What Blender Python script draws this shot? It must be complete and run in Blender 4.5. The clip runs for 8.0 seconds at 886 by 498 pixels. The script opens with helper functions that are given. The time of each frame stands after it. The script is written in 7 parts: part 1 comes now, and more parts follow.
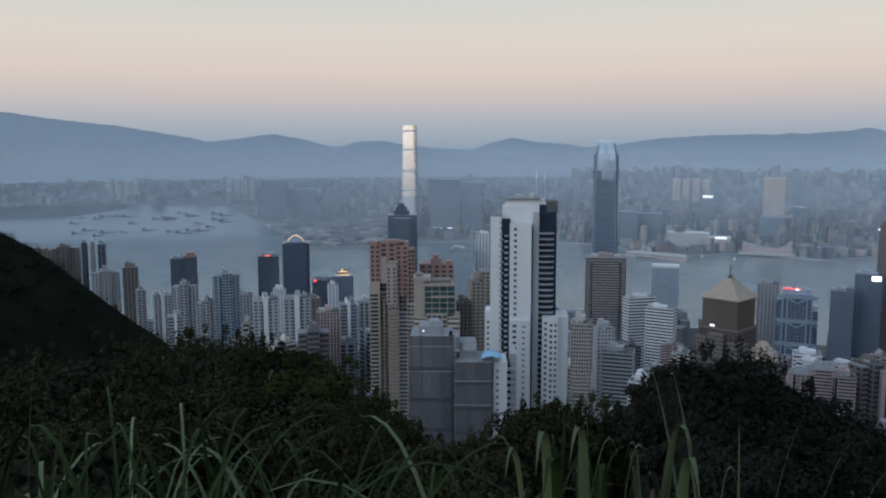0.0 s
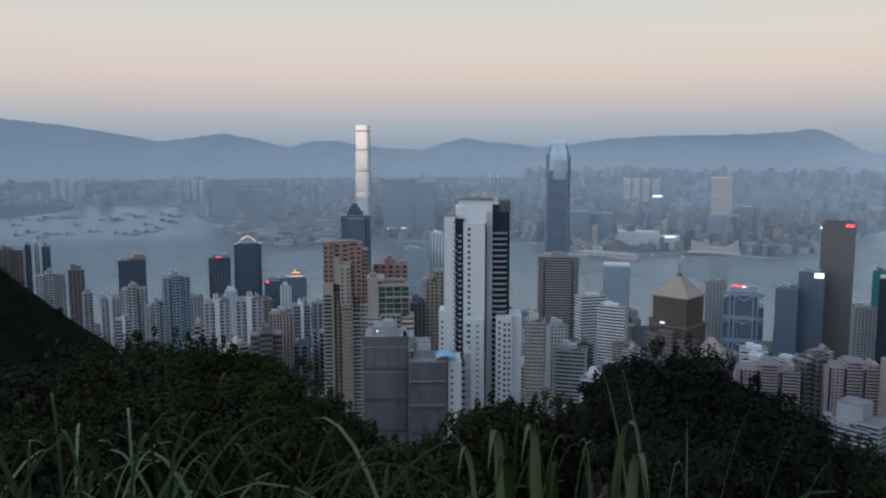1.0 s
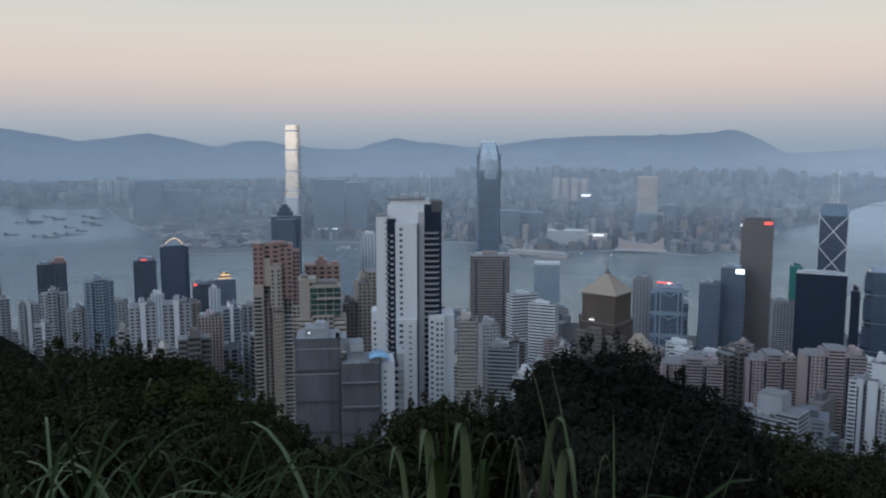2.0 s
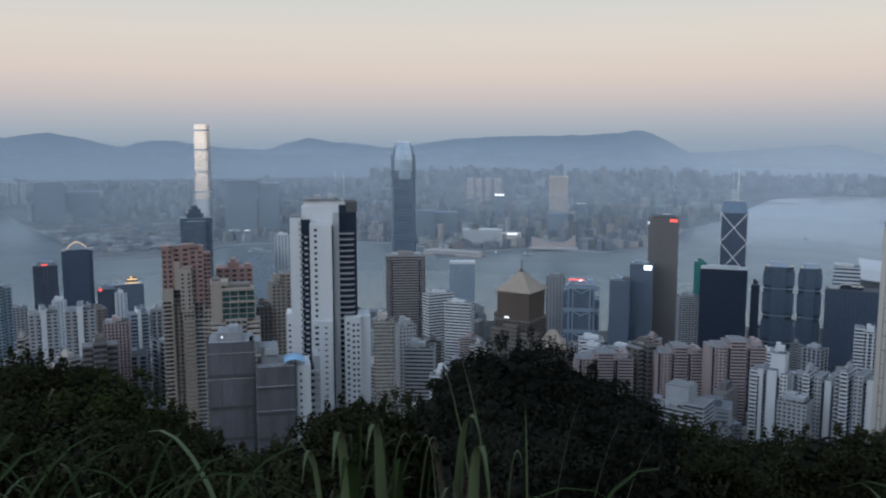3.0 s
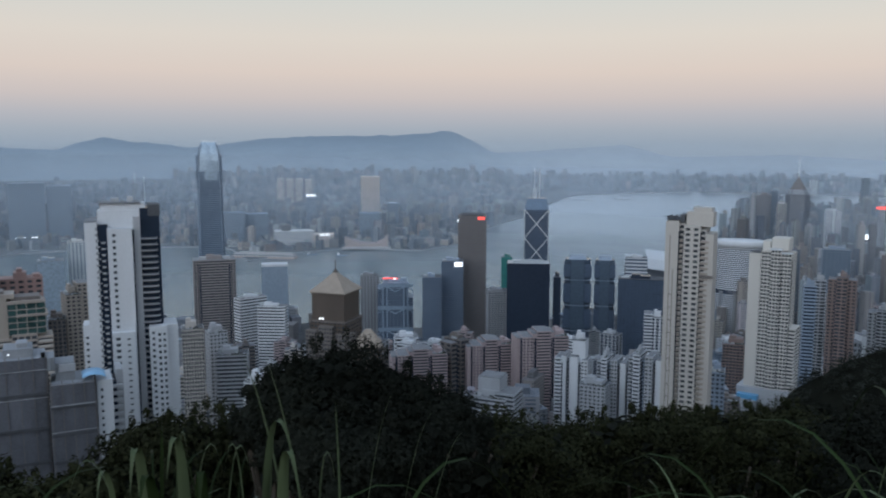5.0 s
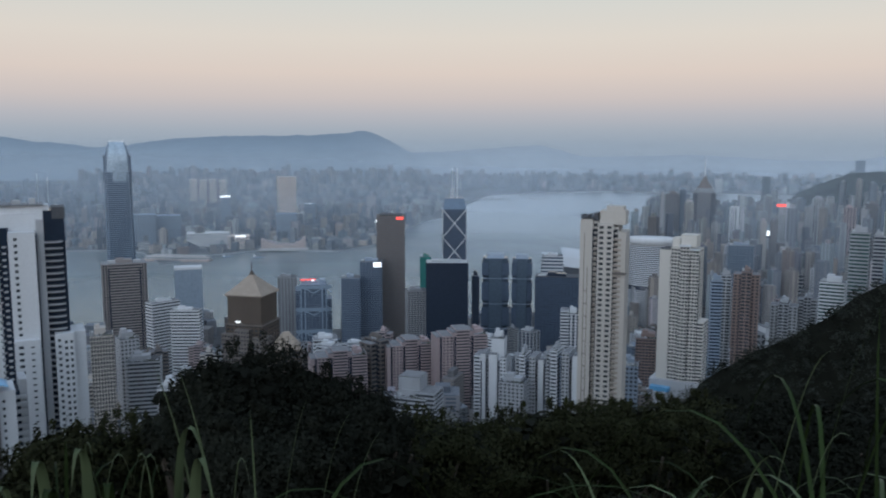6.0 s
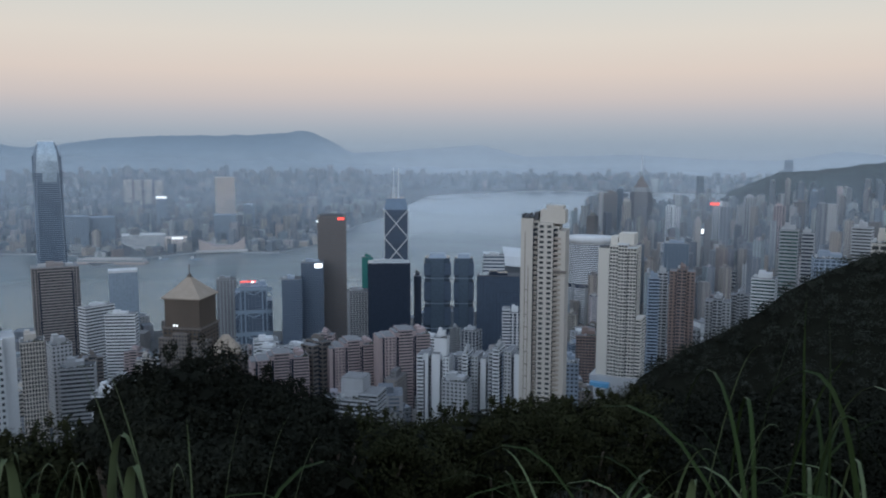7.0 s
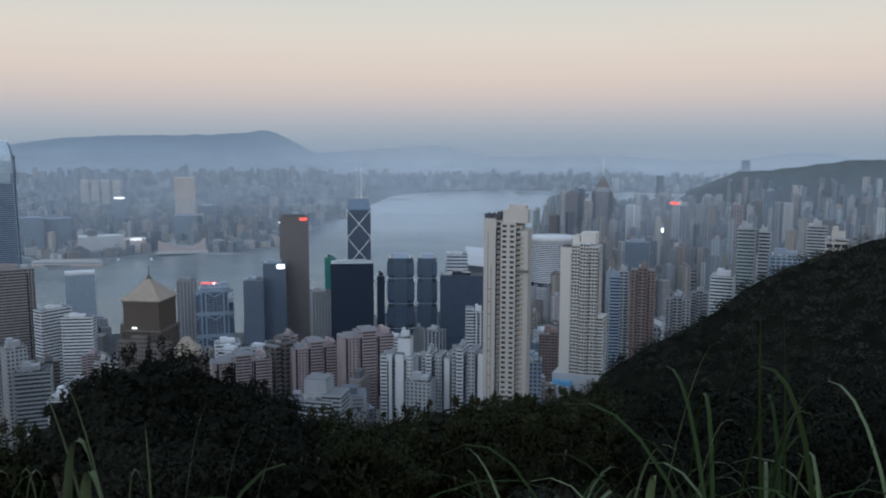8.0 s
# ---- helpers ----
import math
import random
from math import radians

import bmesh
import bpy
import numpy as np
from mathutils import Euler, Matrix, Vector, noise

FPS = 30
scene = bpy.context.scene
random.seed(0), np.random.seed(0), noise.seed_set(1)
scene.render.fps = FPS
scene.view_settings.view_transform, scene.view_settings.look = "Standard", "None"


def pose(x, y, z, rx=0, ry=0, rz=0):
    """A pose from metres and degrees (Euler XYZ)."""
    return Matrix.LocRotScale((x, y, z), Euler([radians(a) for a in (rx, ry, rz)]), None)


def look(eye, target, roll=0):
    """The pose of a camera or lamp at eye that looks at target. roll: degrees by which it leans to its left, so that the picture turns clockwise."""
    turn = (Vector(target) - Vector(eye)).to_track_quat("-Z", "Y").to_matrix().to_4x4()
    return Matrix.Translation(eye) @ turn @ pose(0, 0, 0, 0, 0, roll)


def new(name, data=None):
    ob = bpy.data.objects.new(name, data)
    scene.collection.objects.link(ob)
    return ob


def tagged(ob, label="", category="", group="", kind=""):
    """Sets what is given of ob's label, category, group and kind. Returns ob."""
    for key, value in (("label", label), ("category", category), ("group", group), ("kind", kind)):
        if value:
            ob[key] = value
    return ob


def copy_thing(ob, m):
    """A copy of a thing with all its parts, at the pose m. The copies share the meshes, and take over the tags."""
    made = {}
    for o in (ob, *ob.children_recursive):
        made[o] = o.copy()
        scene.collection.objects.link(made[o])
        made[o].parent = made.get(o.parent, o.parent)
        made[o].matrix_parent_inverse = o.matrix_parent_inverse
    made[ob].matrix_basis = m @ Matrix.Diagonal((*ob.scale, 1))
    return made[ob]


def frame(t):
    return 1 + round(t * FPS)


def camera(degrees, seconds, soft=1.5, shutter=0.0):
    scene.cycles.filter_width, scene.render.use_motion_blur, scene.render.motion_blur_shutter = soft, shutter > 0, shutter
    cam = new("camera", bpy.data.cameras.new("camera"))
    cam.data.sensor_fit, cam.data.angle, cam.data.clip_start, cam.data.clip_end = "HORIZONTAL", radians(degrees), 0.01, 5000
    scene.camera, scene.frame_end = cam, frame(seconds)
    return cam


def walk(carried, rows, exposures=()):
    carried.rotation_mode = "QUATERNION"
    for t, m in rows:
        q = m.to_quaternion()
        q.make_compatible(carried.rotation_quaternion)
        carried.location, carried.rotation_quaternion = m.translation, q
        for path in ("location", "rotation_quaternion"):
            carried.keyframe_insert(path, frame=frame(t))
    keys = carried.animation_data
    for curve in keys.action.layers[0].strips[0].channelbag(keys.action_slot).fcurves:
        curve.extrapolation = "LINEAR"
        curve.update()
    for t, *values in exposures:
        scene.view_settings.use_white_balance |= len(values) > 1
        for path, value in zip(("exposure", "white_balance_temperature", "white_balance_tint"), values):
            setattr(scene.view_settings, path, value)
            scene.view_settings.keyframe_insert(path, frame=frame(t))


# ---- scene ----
# World: sea level is z = 0, x to the right and y ahead of the first view, metres.
EYE = 409.0          # the eye's height over the sea
REACH = 0.10         # the camera is held this far in front of the axis on which it turns
cam = camera(56.98, 8.0, soft=2.05, shutter=0.4)
ROWS = [
    (0.0, 0.083, -7.272, 0.174), (0.5, -1.257, -7.275, 0.123), (1.0, -3.176, -7.275, 0.093),
    (1.5, -5.422, -7.276, 0.067), (3.0, -13.944, -7.280, 0.027), (3.5, -17.295, -7.280, 0.0),
    (4.0, -20.769, -7.279, -0.005), (4.5, -23.989, -7.273, -0.030), (6.0, -32.826, -7.267, -0.077),
    (6.5, -35.223, -7.249, -0.116), (7.0, -36.935, -7.259, -0.103), (7.5, -38.399, -7.262, -0.099),
    (8.0, -39.533, -7.258, -0.139),
]
walk(cam, [(t, pose(REACH * math.sin(radians(-yaw)), REACH * (math.cos(radians(yaw)) - 1), EYE, 90 + pitch, roll, yaw))
           for t, yaw, pitch, roll in ROWS])

# ---- sky and sun: just after sunset, the glow stands behind and to the left ----
GLOW_AZ = -126.0
world = bpy.data.worlds.new("dusk_sky")
scene.world = world
world.use_nodes = True
wn, wl = world.node_tree.nodes, world.node_tree.links
wn.clear()


w_co = wn.new("ShaderNodeTexCoord")
w_xyz = wn.new("ShaderNodeSeparateXYZ")
wl.new(w_co.outputs["Generated"], w_xyz.inputs[0])
w_band = wn.new("ShaderNodeMapRange")
w_band.inputs["From Min"].default_value, w_band.inputs["From Max"].default_value = -0.1, 0.9
wl.new(w_xyz.outputs["Z"], w_band.inputs["Value"])
w_ramp = wn.new("ShaderNodeValToRGB")
bands = [(0.0, (0.22, 0.29, 0.38)), (0.100, (0.29, 0.365, 0.455)), (0.118, (0.345, 0.41, 0.485)), (0.136, (0.43, 0.455, 0.51)),
         (0.156, (0.55, 0.51, 0.52)), (0.185, (0.66, 0.575, 0.54)), (0.225, (0.68, 0.63, 0.585)), (0.28, (0.60, 0.625, 0.61)),
         (0.45, (0.48, 0.57, 0.67)), (1.0, (0.33, 0.46, 0.67))]
ramp = w_ramp.color_ramp
while len(ramp.elements) < len(bands):
    ramp.elements.new(0.5)
for e, (p, c) in zip(ramp.elements, bands):
    e.position, e.color = p, (*c, 1)
wl.new(w_band.outputs[0], w_ramp.inputs["Fac"])
# the afterglow round the place where the sun went down
w_dot = wn.new("ShaderNodeVectorMath")
w_dot.operation = "DOT_PRODUCT"
wl.new(w_co.outputs["Generated"], w_dot.inputs[0])
w_dot.inputs[1].default_value = (math.sin(radians(GLOW_AZ)) * 0.995, math.cos(radians(GLOW_AZ)) * 0.995, 0.1)
w_near = wn.new("ShaderNodeMapRange")
w_near.interpolation_type = "SMOOTHSTEP"
w_near.inputs["From Min"].default_value, w_near.inputs["From Max"].default_value = 0.1, 1.0
wl.new(w_dot.outputs["Value"], w_near.inputs["Value"])
w_glow = wn.new("ShaderNodeMix")
w_glow.data_type = "RGBA"
wl.new(w_near.outputs[0], w_glow.inputs["Factor"])
w_glow.inputs["A"].default_value = (0, 0, 0, 1)
w_glow.inputs["B"].default_value = (0.90, 1.02, 1.17, 1)
w_sum = wn.new("ShaderNodeMix")
w_sum.data_type = "RGBA"
w_sum.blend_type = "ADD"
w_sum.inputs["Factor"].default_value = 1.0
wl.new(w_ramp.outputs["Color"], w_sum.inputs["A"])
wl.new(w_glow.outputs["Result"], w_sum.inputs["B"])
w_bg = wn.new("ShaderNodeBackground")
wl.new(w_sum.outputs["Result"], w_bg.inputs["Color"])
w_bg.inputs["Strength"].default_value = 1.0
# a little of the physical sky, with the sun on the horizon
w_sky = wn.new("ShaderNodeTexSky")
w_sky.sky_type = "NISHITA"
w_sky.sun_disc = False
w_sky.sun_elevation = radians(1.0)
w_sky.sun_rotation = radians(GLOW_AZ)
w_bg2 = wn.new("ShaderNodeBackground")
w_bg2.inputs["Strength"].default_value = 0.03
wl.new(w_sky.outputs[0], w_bg2.inputs["Color"])
w_add = wn.new("ShaderNodeAddShader")
w_out = wn.new("ShaderNodeOutputWorld")
wl.new(w_bg.outputs[0], w_add.inputs[0])
wl.new(w_bg2.outputs[0], w_add.inputs[1])
wl.new(w_add.outputs[0], w_out.inputs[0])

sun_data = bpy.data.lights.new("sun", "SUN")
sun_data.energy, sun_data.angle, sun_data.color = 0.2, radians(20), (1.0, 0.95, 0.90)
sun = new("sun", sun_data)
sun.matrix_world = look((math.sin(radians(GLOW_AZ)), math.cos(radians(GLOW_AZ)), 0.14), (0, 0, 0))
scene.view_settings.exposure = 0.0

# ---- materials ----
def surface(name, colour, rough=0.8, metal=0.0, vary=0.12, grain=0.5, stain=12.0, bump=0.15, streak=0.0, rnd=0.0, glow=None, gloss=0.5):
    """A procedural surface: grain and stains at two scales, relief, streaks that run down, tint by object or island."""
    m = bpy.data.materials.new(name)
    m.use_nodes = True
    n, l = m.node_tree.nodes, m.node_tree.links
    bsdf = n["Principled BSDF"]
    fine, broad = n.new("ShaderNodeTexNoise"), n.new("ShaderNodeTexNoise")
    fine.inputs["Scale"].default_value, fine.inputs["Detail"].default_value = 1.0 / grain, 4
    broad.inputs["Scale"].default_value, broad.inputs["Detail"].default_value = 1.0 / stain, 3
    geo_in = n.new("ShaderNodeNewGeometry")
    l.new(geo_in.outputs["Position"], fine.inputs["Vector"])
    if streak:
        squash = n.new("ShaderNodeMapping")
        squash.inputs["Scale"].default_value = (1, 1, streak)
        l.new(geo_in.outputs["Position"], squash.inputs["Vector"])
        l.new(squash.outputs[0], broad.inputs["Vector"])
    else:
        l.new(geo_in.outputs["Position"], broad.inputs["Vector"])
    both = n.new("ShaderNodeMix")
    both.data_type = "FLOAT"
    both.inputs["Factor"].default_value = 0.6
    l.new(fine.outputs["Fac"], both.inputs["A"])
    l.new(broad.outputs["Fac"], both.inputs["B"])
    span = n.new("ShaderNodeMapRange")
    span.inputs["From Min"].default_value, span.inputs["From Max"].default_value = 0.25, 0.75
    span.inputs["To Min"].default_value, span.inputs["To Max"].default_value = 1 - vary * 1.6, 1 + vary
    l.new(both.outputs["Result"], span.inputs["Value"])
    value = span.outputs[0]
    if rnd:
        chance = n.new("ShaderNodeObjectInfo").outputs["Random"] if rnd > 0 else geo_in.outputs["Random Per Island"]
        tint = n.new("ShaderNodeMapRange")
        tint.inputs["To Min"].default_value, tint.inputs["To Max"].default_value = 1 - abs(rnd), 1 + abs(rnd)
        l.new(chance, tint.inputs["Value"])
        times = n.new("ShaderNodeMath")
        times.operation = "MULTIPLY"
        l.new(value, times.inputs[0])
        l.new(tint.outputs[0], times.inputs[1])
        value = times.outputs[0]
    mul = n.new("ShaderNodeVectorMath")
    mul.operation = "SCALE"
    mul.inputs[0].default_value = colour
    l.new(value, mul.inputs["Scale"])
    l.new(mul.outputs[0], bsdf.inputs["Base Color"])
    bsdf.inputs["Roughness"].default_value, bsdf.inputs["Metallic"].default_value = rough, metal
    bsdf.inputs["Specular IOR Level"].default_value = gloss
    if bump:
        b = n.new("ShaderNodeBump")
        b.inputs["Strength"].default_value, b.inputs["Distance"].default_value = bump, grain * 0.2
        l.new(fine.outputs["Fac"], b.inputs["Height"])
        l.new(b.outputs[0], bsdf.inputs["Normal"])
    if glow:
        bsdf.inputs["Emission Color"].default_value = (*glow[:3], 1)
        bsdf.inputs["Emission Strength"].default_value = glow[3]
    return m


def pane_glass(name, colour, rough=0.12, metal=0.0, vary=0.35, cell=(3.0, 3.0)):
    """Window glass: panes differ a little, as blinds and rooms behind them do."""
    m = bpy.data.materials.new(name)
    m.use_nodes = True
    n, l = m.node_tree.nodes, m.node_tree.links
    bsdf = n["Principled BSDF"]
    co = n.new("ShaderNodeTexCoord")
    cells = n.new("ShaderNodeTexVoronoi")
    cells.distance = "CHEBYCHEV"
    cells.inputs["Randomness"].default_value = 0.3
    scale = n.new("ShaderNodeMapping")
    scale.inputs["Scale"].default_value = (1 / cell[0], 1 / cell[0], 1 / cell[1])
    l.new(co.outputs["Object"], scale.inputs["Vector"])
    l.new(scale.outputs[0], cells.inputs["Vector"])
    cells.inputs["Scale"].default_value = 1.0
    grey = n.new("ShaderNodeSeparateColor")
    l.new(cells.outputs["Color"], grey.inputs[0])
    span = n.new("ShaderNodeMapRange")
    span.inputs["To Min"].default_value, span.inputs["To Max"].default_value = 1 - vary, 1 + vary * 1.4
    l.new(grey.outputs[0], span.inputs["Value"])
    mul = n.new("ShaderNodeVectorMath")
    mul.operation = "SCALE"
    mul.inputs[0].default_value = colour
    l.new(span.outputs[0], mul.inputs["Scale"])
    l.new(mul.outputs[0], bsdf.inputs["Base Color"])
    bsdf.inputs["Roughness"].default_value, bsdf.inputs["Metallic"].default_value = rough, metal
    return m


def window_wall(name, wall, glass, floor=3.2, bay=3.4, rnd=0.2):
    """Far facades too small for single openings: rows of windows in a rendered wall."""
    m = surface(name, wall, 0.8, vary=0.1, grain=6, stain=60, bump=0.0, rnd=-rnd)
    n, l = m.node_tree.nodes, m.node_tree.links
    bsdf = n["Principled BSDF"]
    plain = bsdf.inputs["Base Color"].links[0].from_socket
    # some blocks are tiled cream or pink, some clad in slate
    own = n.new("ShaderNodeNewGeometry")
    hue = n.new("ShaderNodeValToRGB")
    hue.color_ramp.interpolation = "CONSTANT"
    tones = [(0.0, (1, 1, 1)), (0.28, (1.14, 1.08, 1.02)), (0.42, (0.72, 0.76, 0.8)), (0.58, (1.12, 0.98, 0.96)), (0.7, (0.9, 1.0, 1.02)), (0.84, (1.3, 1.26, 1.2)), (0.92, (0.55, 0.6, 0.66))]
    while len(hue.color_ramp.elements) < len(tones):
        hue.color_ramp.elements.new(0.5)
    for e, (p, c) in zip(hue.color_ramp.elements, tones):
        e.position, e.color = p, (*c, 1)
    scramble = n.new("ShaderNodeMath")
    scramble.operation = "MULTIPLY"
    scramble.inputs[1].default_value = 37.7
    l.new(own.outputs["Random Per Island"], scramble.inputs[0])
    fract = n.new("ShaderNodeMath")
    fract.operation = "FRACT"
    l.new(scramble.outputs[0], fract.inputs[0])
    l.new(fract.outputs[0], hue.inputs["Fac"])
    toned = n.new("ShaderNodeVectorMath")
    toned.operation = "MULTIPLY"
    l.new(plain, toned.inputs[0])
    l.new(hue.outputs["Color"], toned.inputs[1])
    base = toned.outputs[0]
    co = n.new("ShaderNodeNewGeometry")
    sep = n.new("ShaderNodeSeparateXYZ")
    l.new(co.outputs["Position"], sep.inputs[0])

    def wave(a, b, gap, socket_mix):
        add = n.new("ShaderNodeMath")
        add.operation = "ADD"
        l.new(a, add.inputs[0])
        if b is not None:
            l.new(b, add.inputs[1])
        else:
            add.inputs[1].default_value = 0
        mod = n.new("ShaderNodeMath")
        mod.operation = "PINGPONG"
        mod.inputs[1].default_value = gap / 2
        l.new(add.outputs[0], mod.inputs[0])
        big = n.new("ShaderNodeMath")
        big.operation = "GREATER_THAN"
        big.inputs[1].default_value = gap / 2 * socket_mix
        l.new(mod.outputs[0], big.inputs[0])
        return big.outputs[0]

    rows_on, cols_on = wave(sep.outputs["Z"], None, floor, 0.5), wave(sep.outputs["X"], sep.outputs["Y"], bay, 0.42)
    both = n.new("ShaderNodeMath")
    both.operation = "MULTIPLY"
    l.new(rows_on, both.inputs[0])
    l.new(cols_on, both.inputs[1])
    mix = n.new("ShaderNodeMix")
    mix.data_type = "RGBA"
    l.new(both.outputs[0], mix.inputs["Factor"])
    l.new(base, mix.inputs["A"])
    mix.inputs["B"].default_value = (*glass, 1)
    l.new(mix.outputs["Result"], bsdf.inputs["Base Color"])
    return m


def lamp_mat(name, colour, strength):
    m = bpy.data.materials.new(name)
    m.use_nodes = True
    b = m.node_tree.nodes["Principled BSDF"]
    b.inputs["Base Color"].default_value = (*colour, 1)
    b.inputs["Emission Color"].default_value, b.inputs["Emission Strength"].default_value = (*colour, 1), strength
    return m


M = {
    "white": surface("white_render", (0.530, 0.554, 0.585), 0.75, vary=0.08, grain=1.2, stain=9, streak=0.15),
    "offwhite": surface("off_white_tiles", (0.343, 0.359, 0.382), 0.6, vary=0.10, grain=1.0, stain=10, streak=0.15, rnd=0.1),
    "beige": surface("beige_tiles", (0.30, 0.265, 0.235), 0.65, vary=0.1, grain=1.0, stain=12, streak=0.15),
    "cream": surface("cream_render", (0.43, 0.405, 0.375), 0.7, vary=0.08, grain=1.0, stain=12, streak=0.15),
    "ivory": surface("ivory_tiles", (0.52, 0.50, 0.465), 0.65, vary=0.08, grain=1.0, stain=12, streak=0.15),
    "mauve": surface("mauve_grey_stone", (0.215, 0.195, 0.195), 0.65, vary=0.1, grain=1.0, stain=12, streak=0.15),
    "pinkbrown": surface("brown_pink_tiles", (0.19, 0.14, 0.13), 0.7, vary=0.12, grain=1.0, stain=9, streak=0.2),
    "teal": pane_glass("teal_curtain_glass", (0.04, 0.20, 0.19), 0.25, 0.1, 0.1),
    "pink": surface("pink_render", (0.332, 0.265, 0.270), 0.75, vary=0.1, grain=1.0, stain=10, streak=0.15),
    "rose": surface("dusty_rose_tiles", (0.26, 0.165, 0.15), 0.7, vary=0.12, grain=1.0, stain=8, streak=0.2),
    "taupe": surface("taupe_tiles", (0.139, 0.124, 0.118), 0.7, vary=0.12, grain=1.0, stain=10, streak=0.15),
    "brown": surface("brown_tiles", (0.072, 0.056, 0.046), 0.65, vary=0.12, grain=1.0, stain=10, streak=0.2),
    "grey": surface("grey_concrete", (0.265, 0.281, 0.304), 0.8, vary=0.14, grain=1.0, stain=10, streak=0.15, rnd=0.18),
    "bluegrey": surface("blue_grey_panels", (0.216, 0.270, 0.342), 0.5, vary=0.1, grain=1.2, stain=14, rnd=0.1),
    "roof": surface("roof_felt", (0.180, 0.188, 0.203), 0.9, vary=0.25, grain=0.8, stain=5),
    "darkroof": surface("dark_roof", (0.07, 0.075, 0.085), 0.85, vary=0.25, grain=0.8, stain=5),
    "steel": surface("grey_steel", (0.40, 0.43, 0.46), 0.45, 0.6, vary=0.1, grain=0.6, stain=5, bump=0.05),
    "tan_roof": surface("tan_roof_tiles", (0.30, 0.25, 0.205), 0.75, vary=0.14, grain=0.9, stain=6),
    "net": surface("grey_scaffold_net", (0.115, 0.12, 0.14), 0.9, vary=0.3, grain=0.7, stain=7, streak=0.3, bump=0.4),
    "tarp": surface("light_blue_tarpaulin", (0.22, 0.42, 0.62), 0.5, vary=0.1, grain=0.6, stain=3),
    "pool": surface("blue_pool_cover", (0.10, 0.30, 0.50), 0.4, vary=0.1, grain=0.6, stain=3),
    "glass": pane_glass("dark_window_glass", (0.045, 0.052, 0.062)),
    "greenglass": pane_glass("green_window_glass", (0.035, 0.075, 0.075), 0.12, 0.2),
    "navy": pane_glass("navy_curtain_glass", (0.085, 0.118, 0.172), 0.25, 0.3, 0.07),
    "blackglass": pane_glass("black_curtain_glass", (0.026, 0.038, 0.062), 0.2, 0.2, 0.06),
    "blueglass": pane_glass("blue_curtain_glass", (0.105, 0.145, 0.195), 0.2, 0.4, 0.08),
    "paleglass": pane_glass("pale_blue_curtain_glass", (0.30, 0.38, 0.46), 0.25, 0.3, 0.12),
    "greyglass": pane_glass("grey_brown_curtain_glass", (0.118, 0.126, 0.145), 0.3, 0.3, 0.06),
    "mirror": pane_glass("silver_mirror_glass", (0.62, 0.55, 0.475), 0.22, 1.0, 0.05, (6, 4.5)),
    "silver": surface("silver_fins", (0.62, 0.66, 0.68), 0.35, 0.5, vary=0.06, grain=1.0, stain=14, bump=0.03),
    "palesteel": surface("pale_blue_steel", (0.215, 0.285, 0.365), 0.45, 0.2, vary=0.08, grain=1.0, stain=10, bump=0.03),
    "red_lamp": lamp_mat("red_sign_light", (1.0, 0.10, 0.08), 1.3),
    "white_lamp": lamp_mat("white_sign_light", (0.9, 0.95, 1.0), 1.6),
    "warm_lamp": lamp_mat("warm_crown_light", (1.0, 0.66, 0.34), 0.9),
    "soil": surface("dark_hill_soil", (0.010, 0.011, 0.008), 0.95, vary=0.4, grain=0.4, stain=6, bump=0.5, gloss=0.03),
    "town": surface("street_level", (0.077, 0.080, 0.085), 0.9, vary=0.3, grain=6, stain=60, bump=0.2),
    "far_land": surface("pale_reclaimed_land", (0.135, 0.15, 0.155), 0.9, vary=0.4, grain=40, stain=200, bump=0.0),
}


def water_mat():
    m = surface("harbour_water", (0.085, 0.127, 0.142), 0.2, vary=0.10, grain=14, stain=420, bump=0.0)
    n, l = m.node_tree.nodes, m.node_tree.links
    b = n.new("ShaderNodeBump")
    w = n.new("ShaderNodeTexNoise")
    g = n.new("ShaderNodeNewGeometry")
    l.new(g.outputs["Position"], w.inputs["Vector"])
    w.inputs["Scale"].default_value, w.inputs["Detail"].default_value = 0.03, 6
    b.inputs["Strength"].default_value, b.inputs["Distance"].default_value = 0.28, 3.0
    l.new(w.outputs["Fac"], b.inputs["Height"])
    l.new(b.outputs[0], n["Principled BSDF"].inputs["Normal"])
    # extra gloss, growing far out and eastward, stands in for grazing sky reflection
    sep = n.new("ShaderNodeSeparateXYZ")
    l.new(g.outputs["Position"], sep.inputs[0])
    far = n.new("ShaderNodeMapRange")
    far.inputs["From Min"].default_value, far.inputs["From Max"].default_value = 2300, 4200
    dist = n.new("ShaderNodeVectorMath")
    dist.operation = "LENGTH"
    l.new(g.outputs["Position"], dist.inputs[0])
    l.new(dist.outputs["Value"], far.inputs["Value"])
    side = n.new("ShaderNodeMapRange")
    side.inputs["From Min"].default_value, side.inputs["From Max"].default_value = 500, 2200
    side.inputs["To Min"].default_value = 0.35
    l.new(sep.outputs["X"], side.inputs["Value"])
    both = n.new("ShaderNodeMath")
    both.operation = "MULTIPLY"
    l.new(far.outputs[0], both.inputs[0])
    l.new(side.outputs[0], both.inputs[1])
    sky_gloss = n.new("ShaderNodeBsdfGlossy")
    sky_gloss.inputs["Color"].default_value, sky_gloss.inputs["Roughness"].default_value = (0.74, 0.75, 0.745, 1), 0.3
    mix = n.new("ShaderNodeMixShader")
    l.new(both.outputs[0], mix.inputs[0])
    l.new(n["Principled BSDF"].outputs[0], mix.inputs[1])
    l.new(sky_gloss.outputs[0], mix.inputs[2])
    l.new(mix.outputs[0], n["Material Output"].inputs["Surface"])
    return m


M["water"] = water_mat()


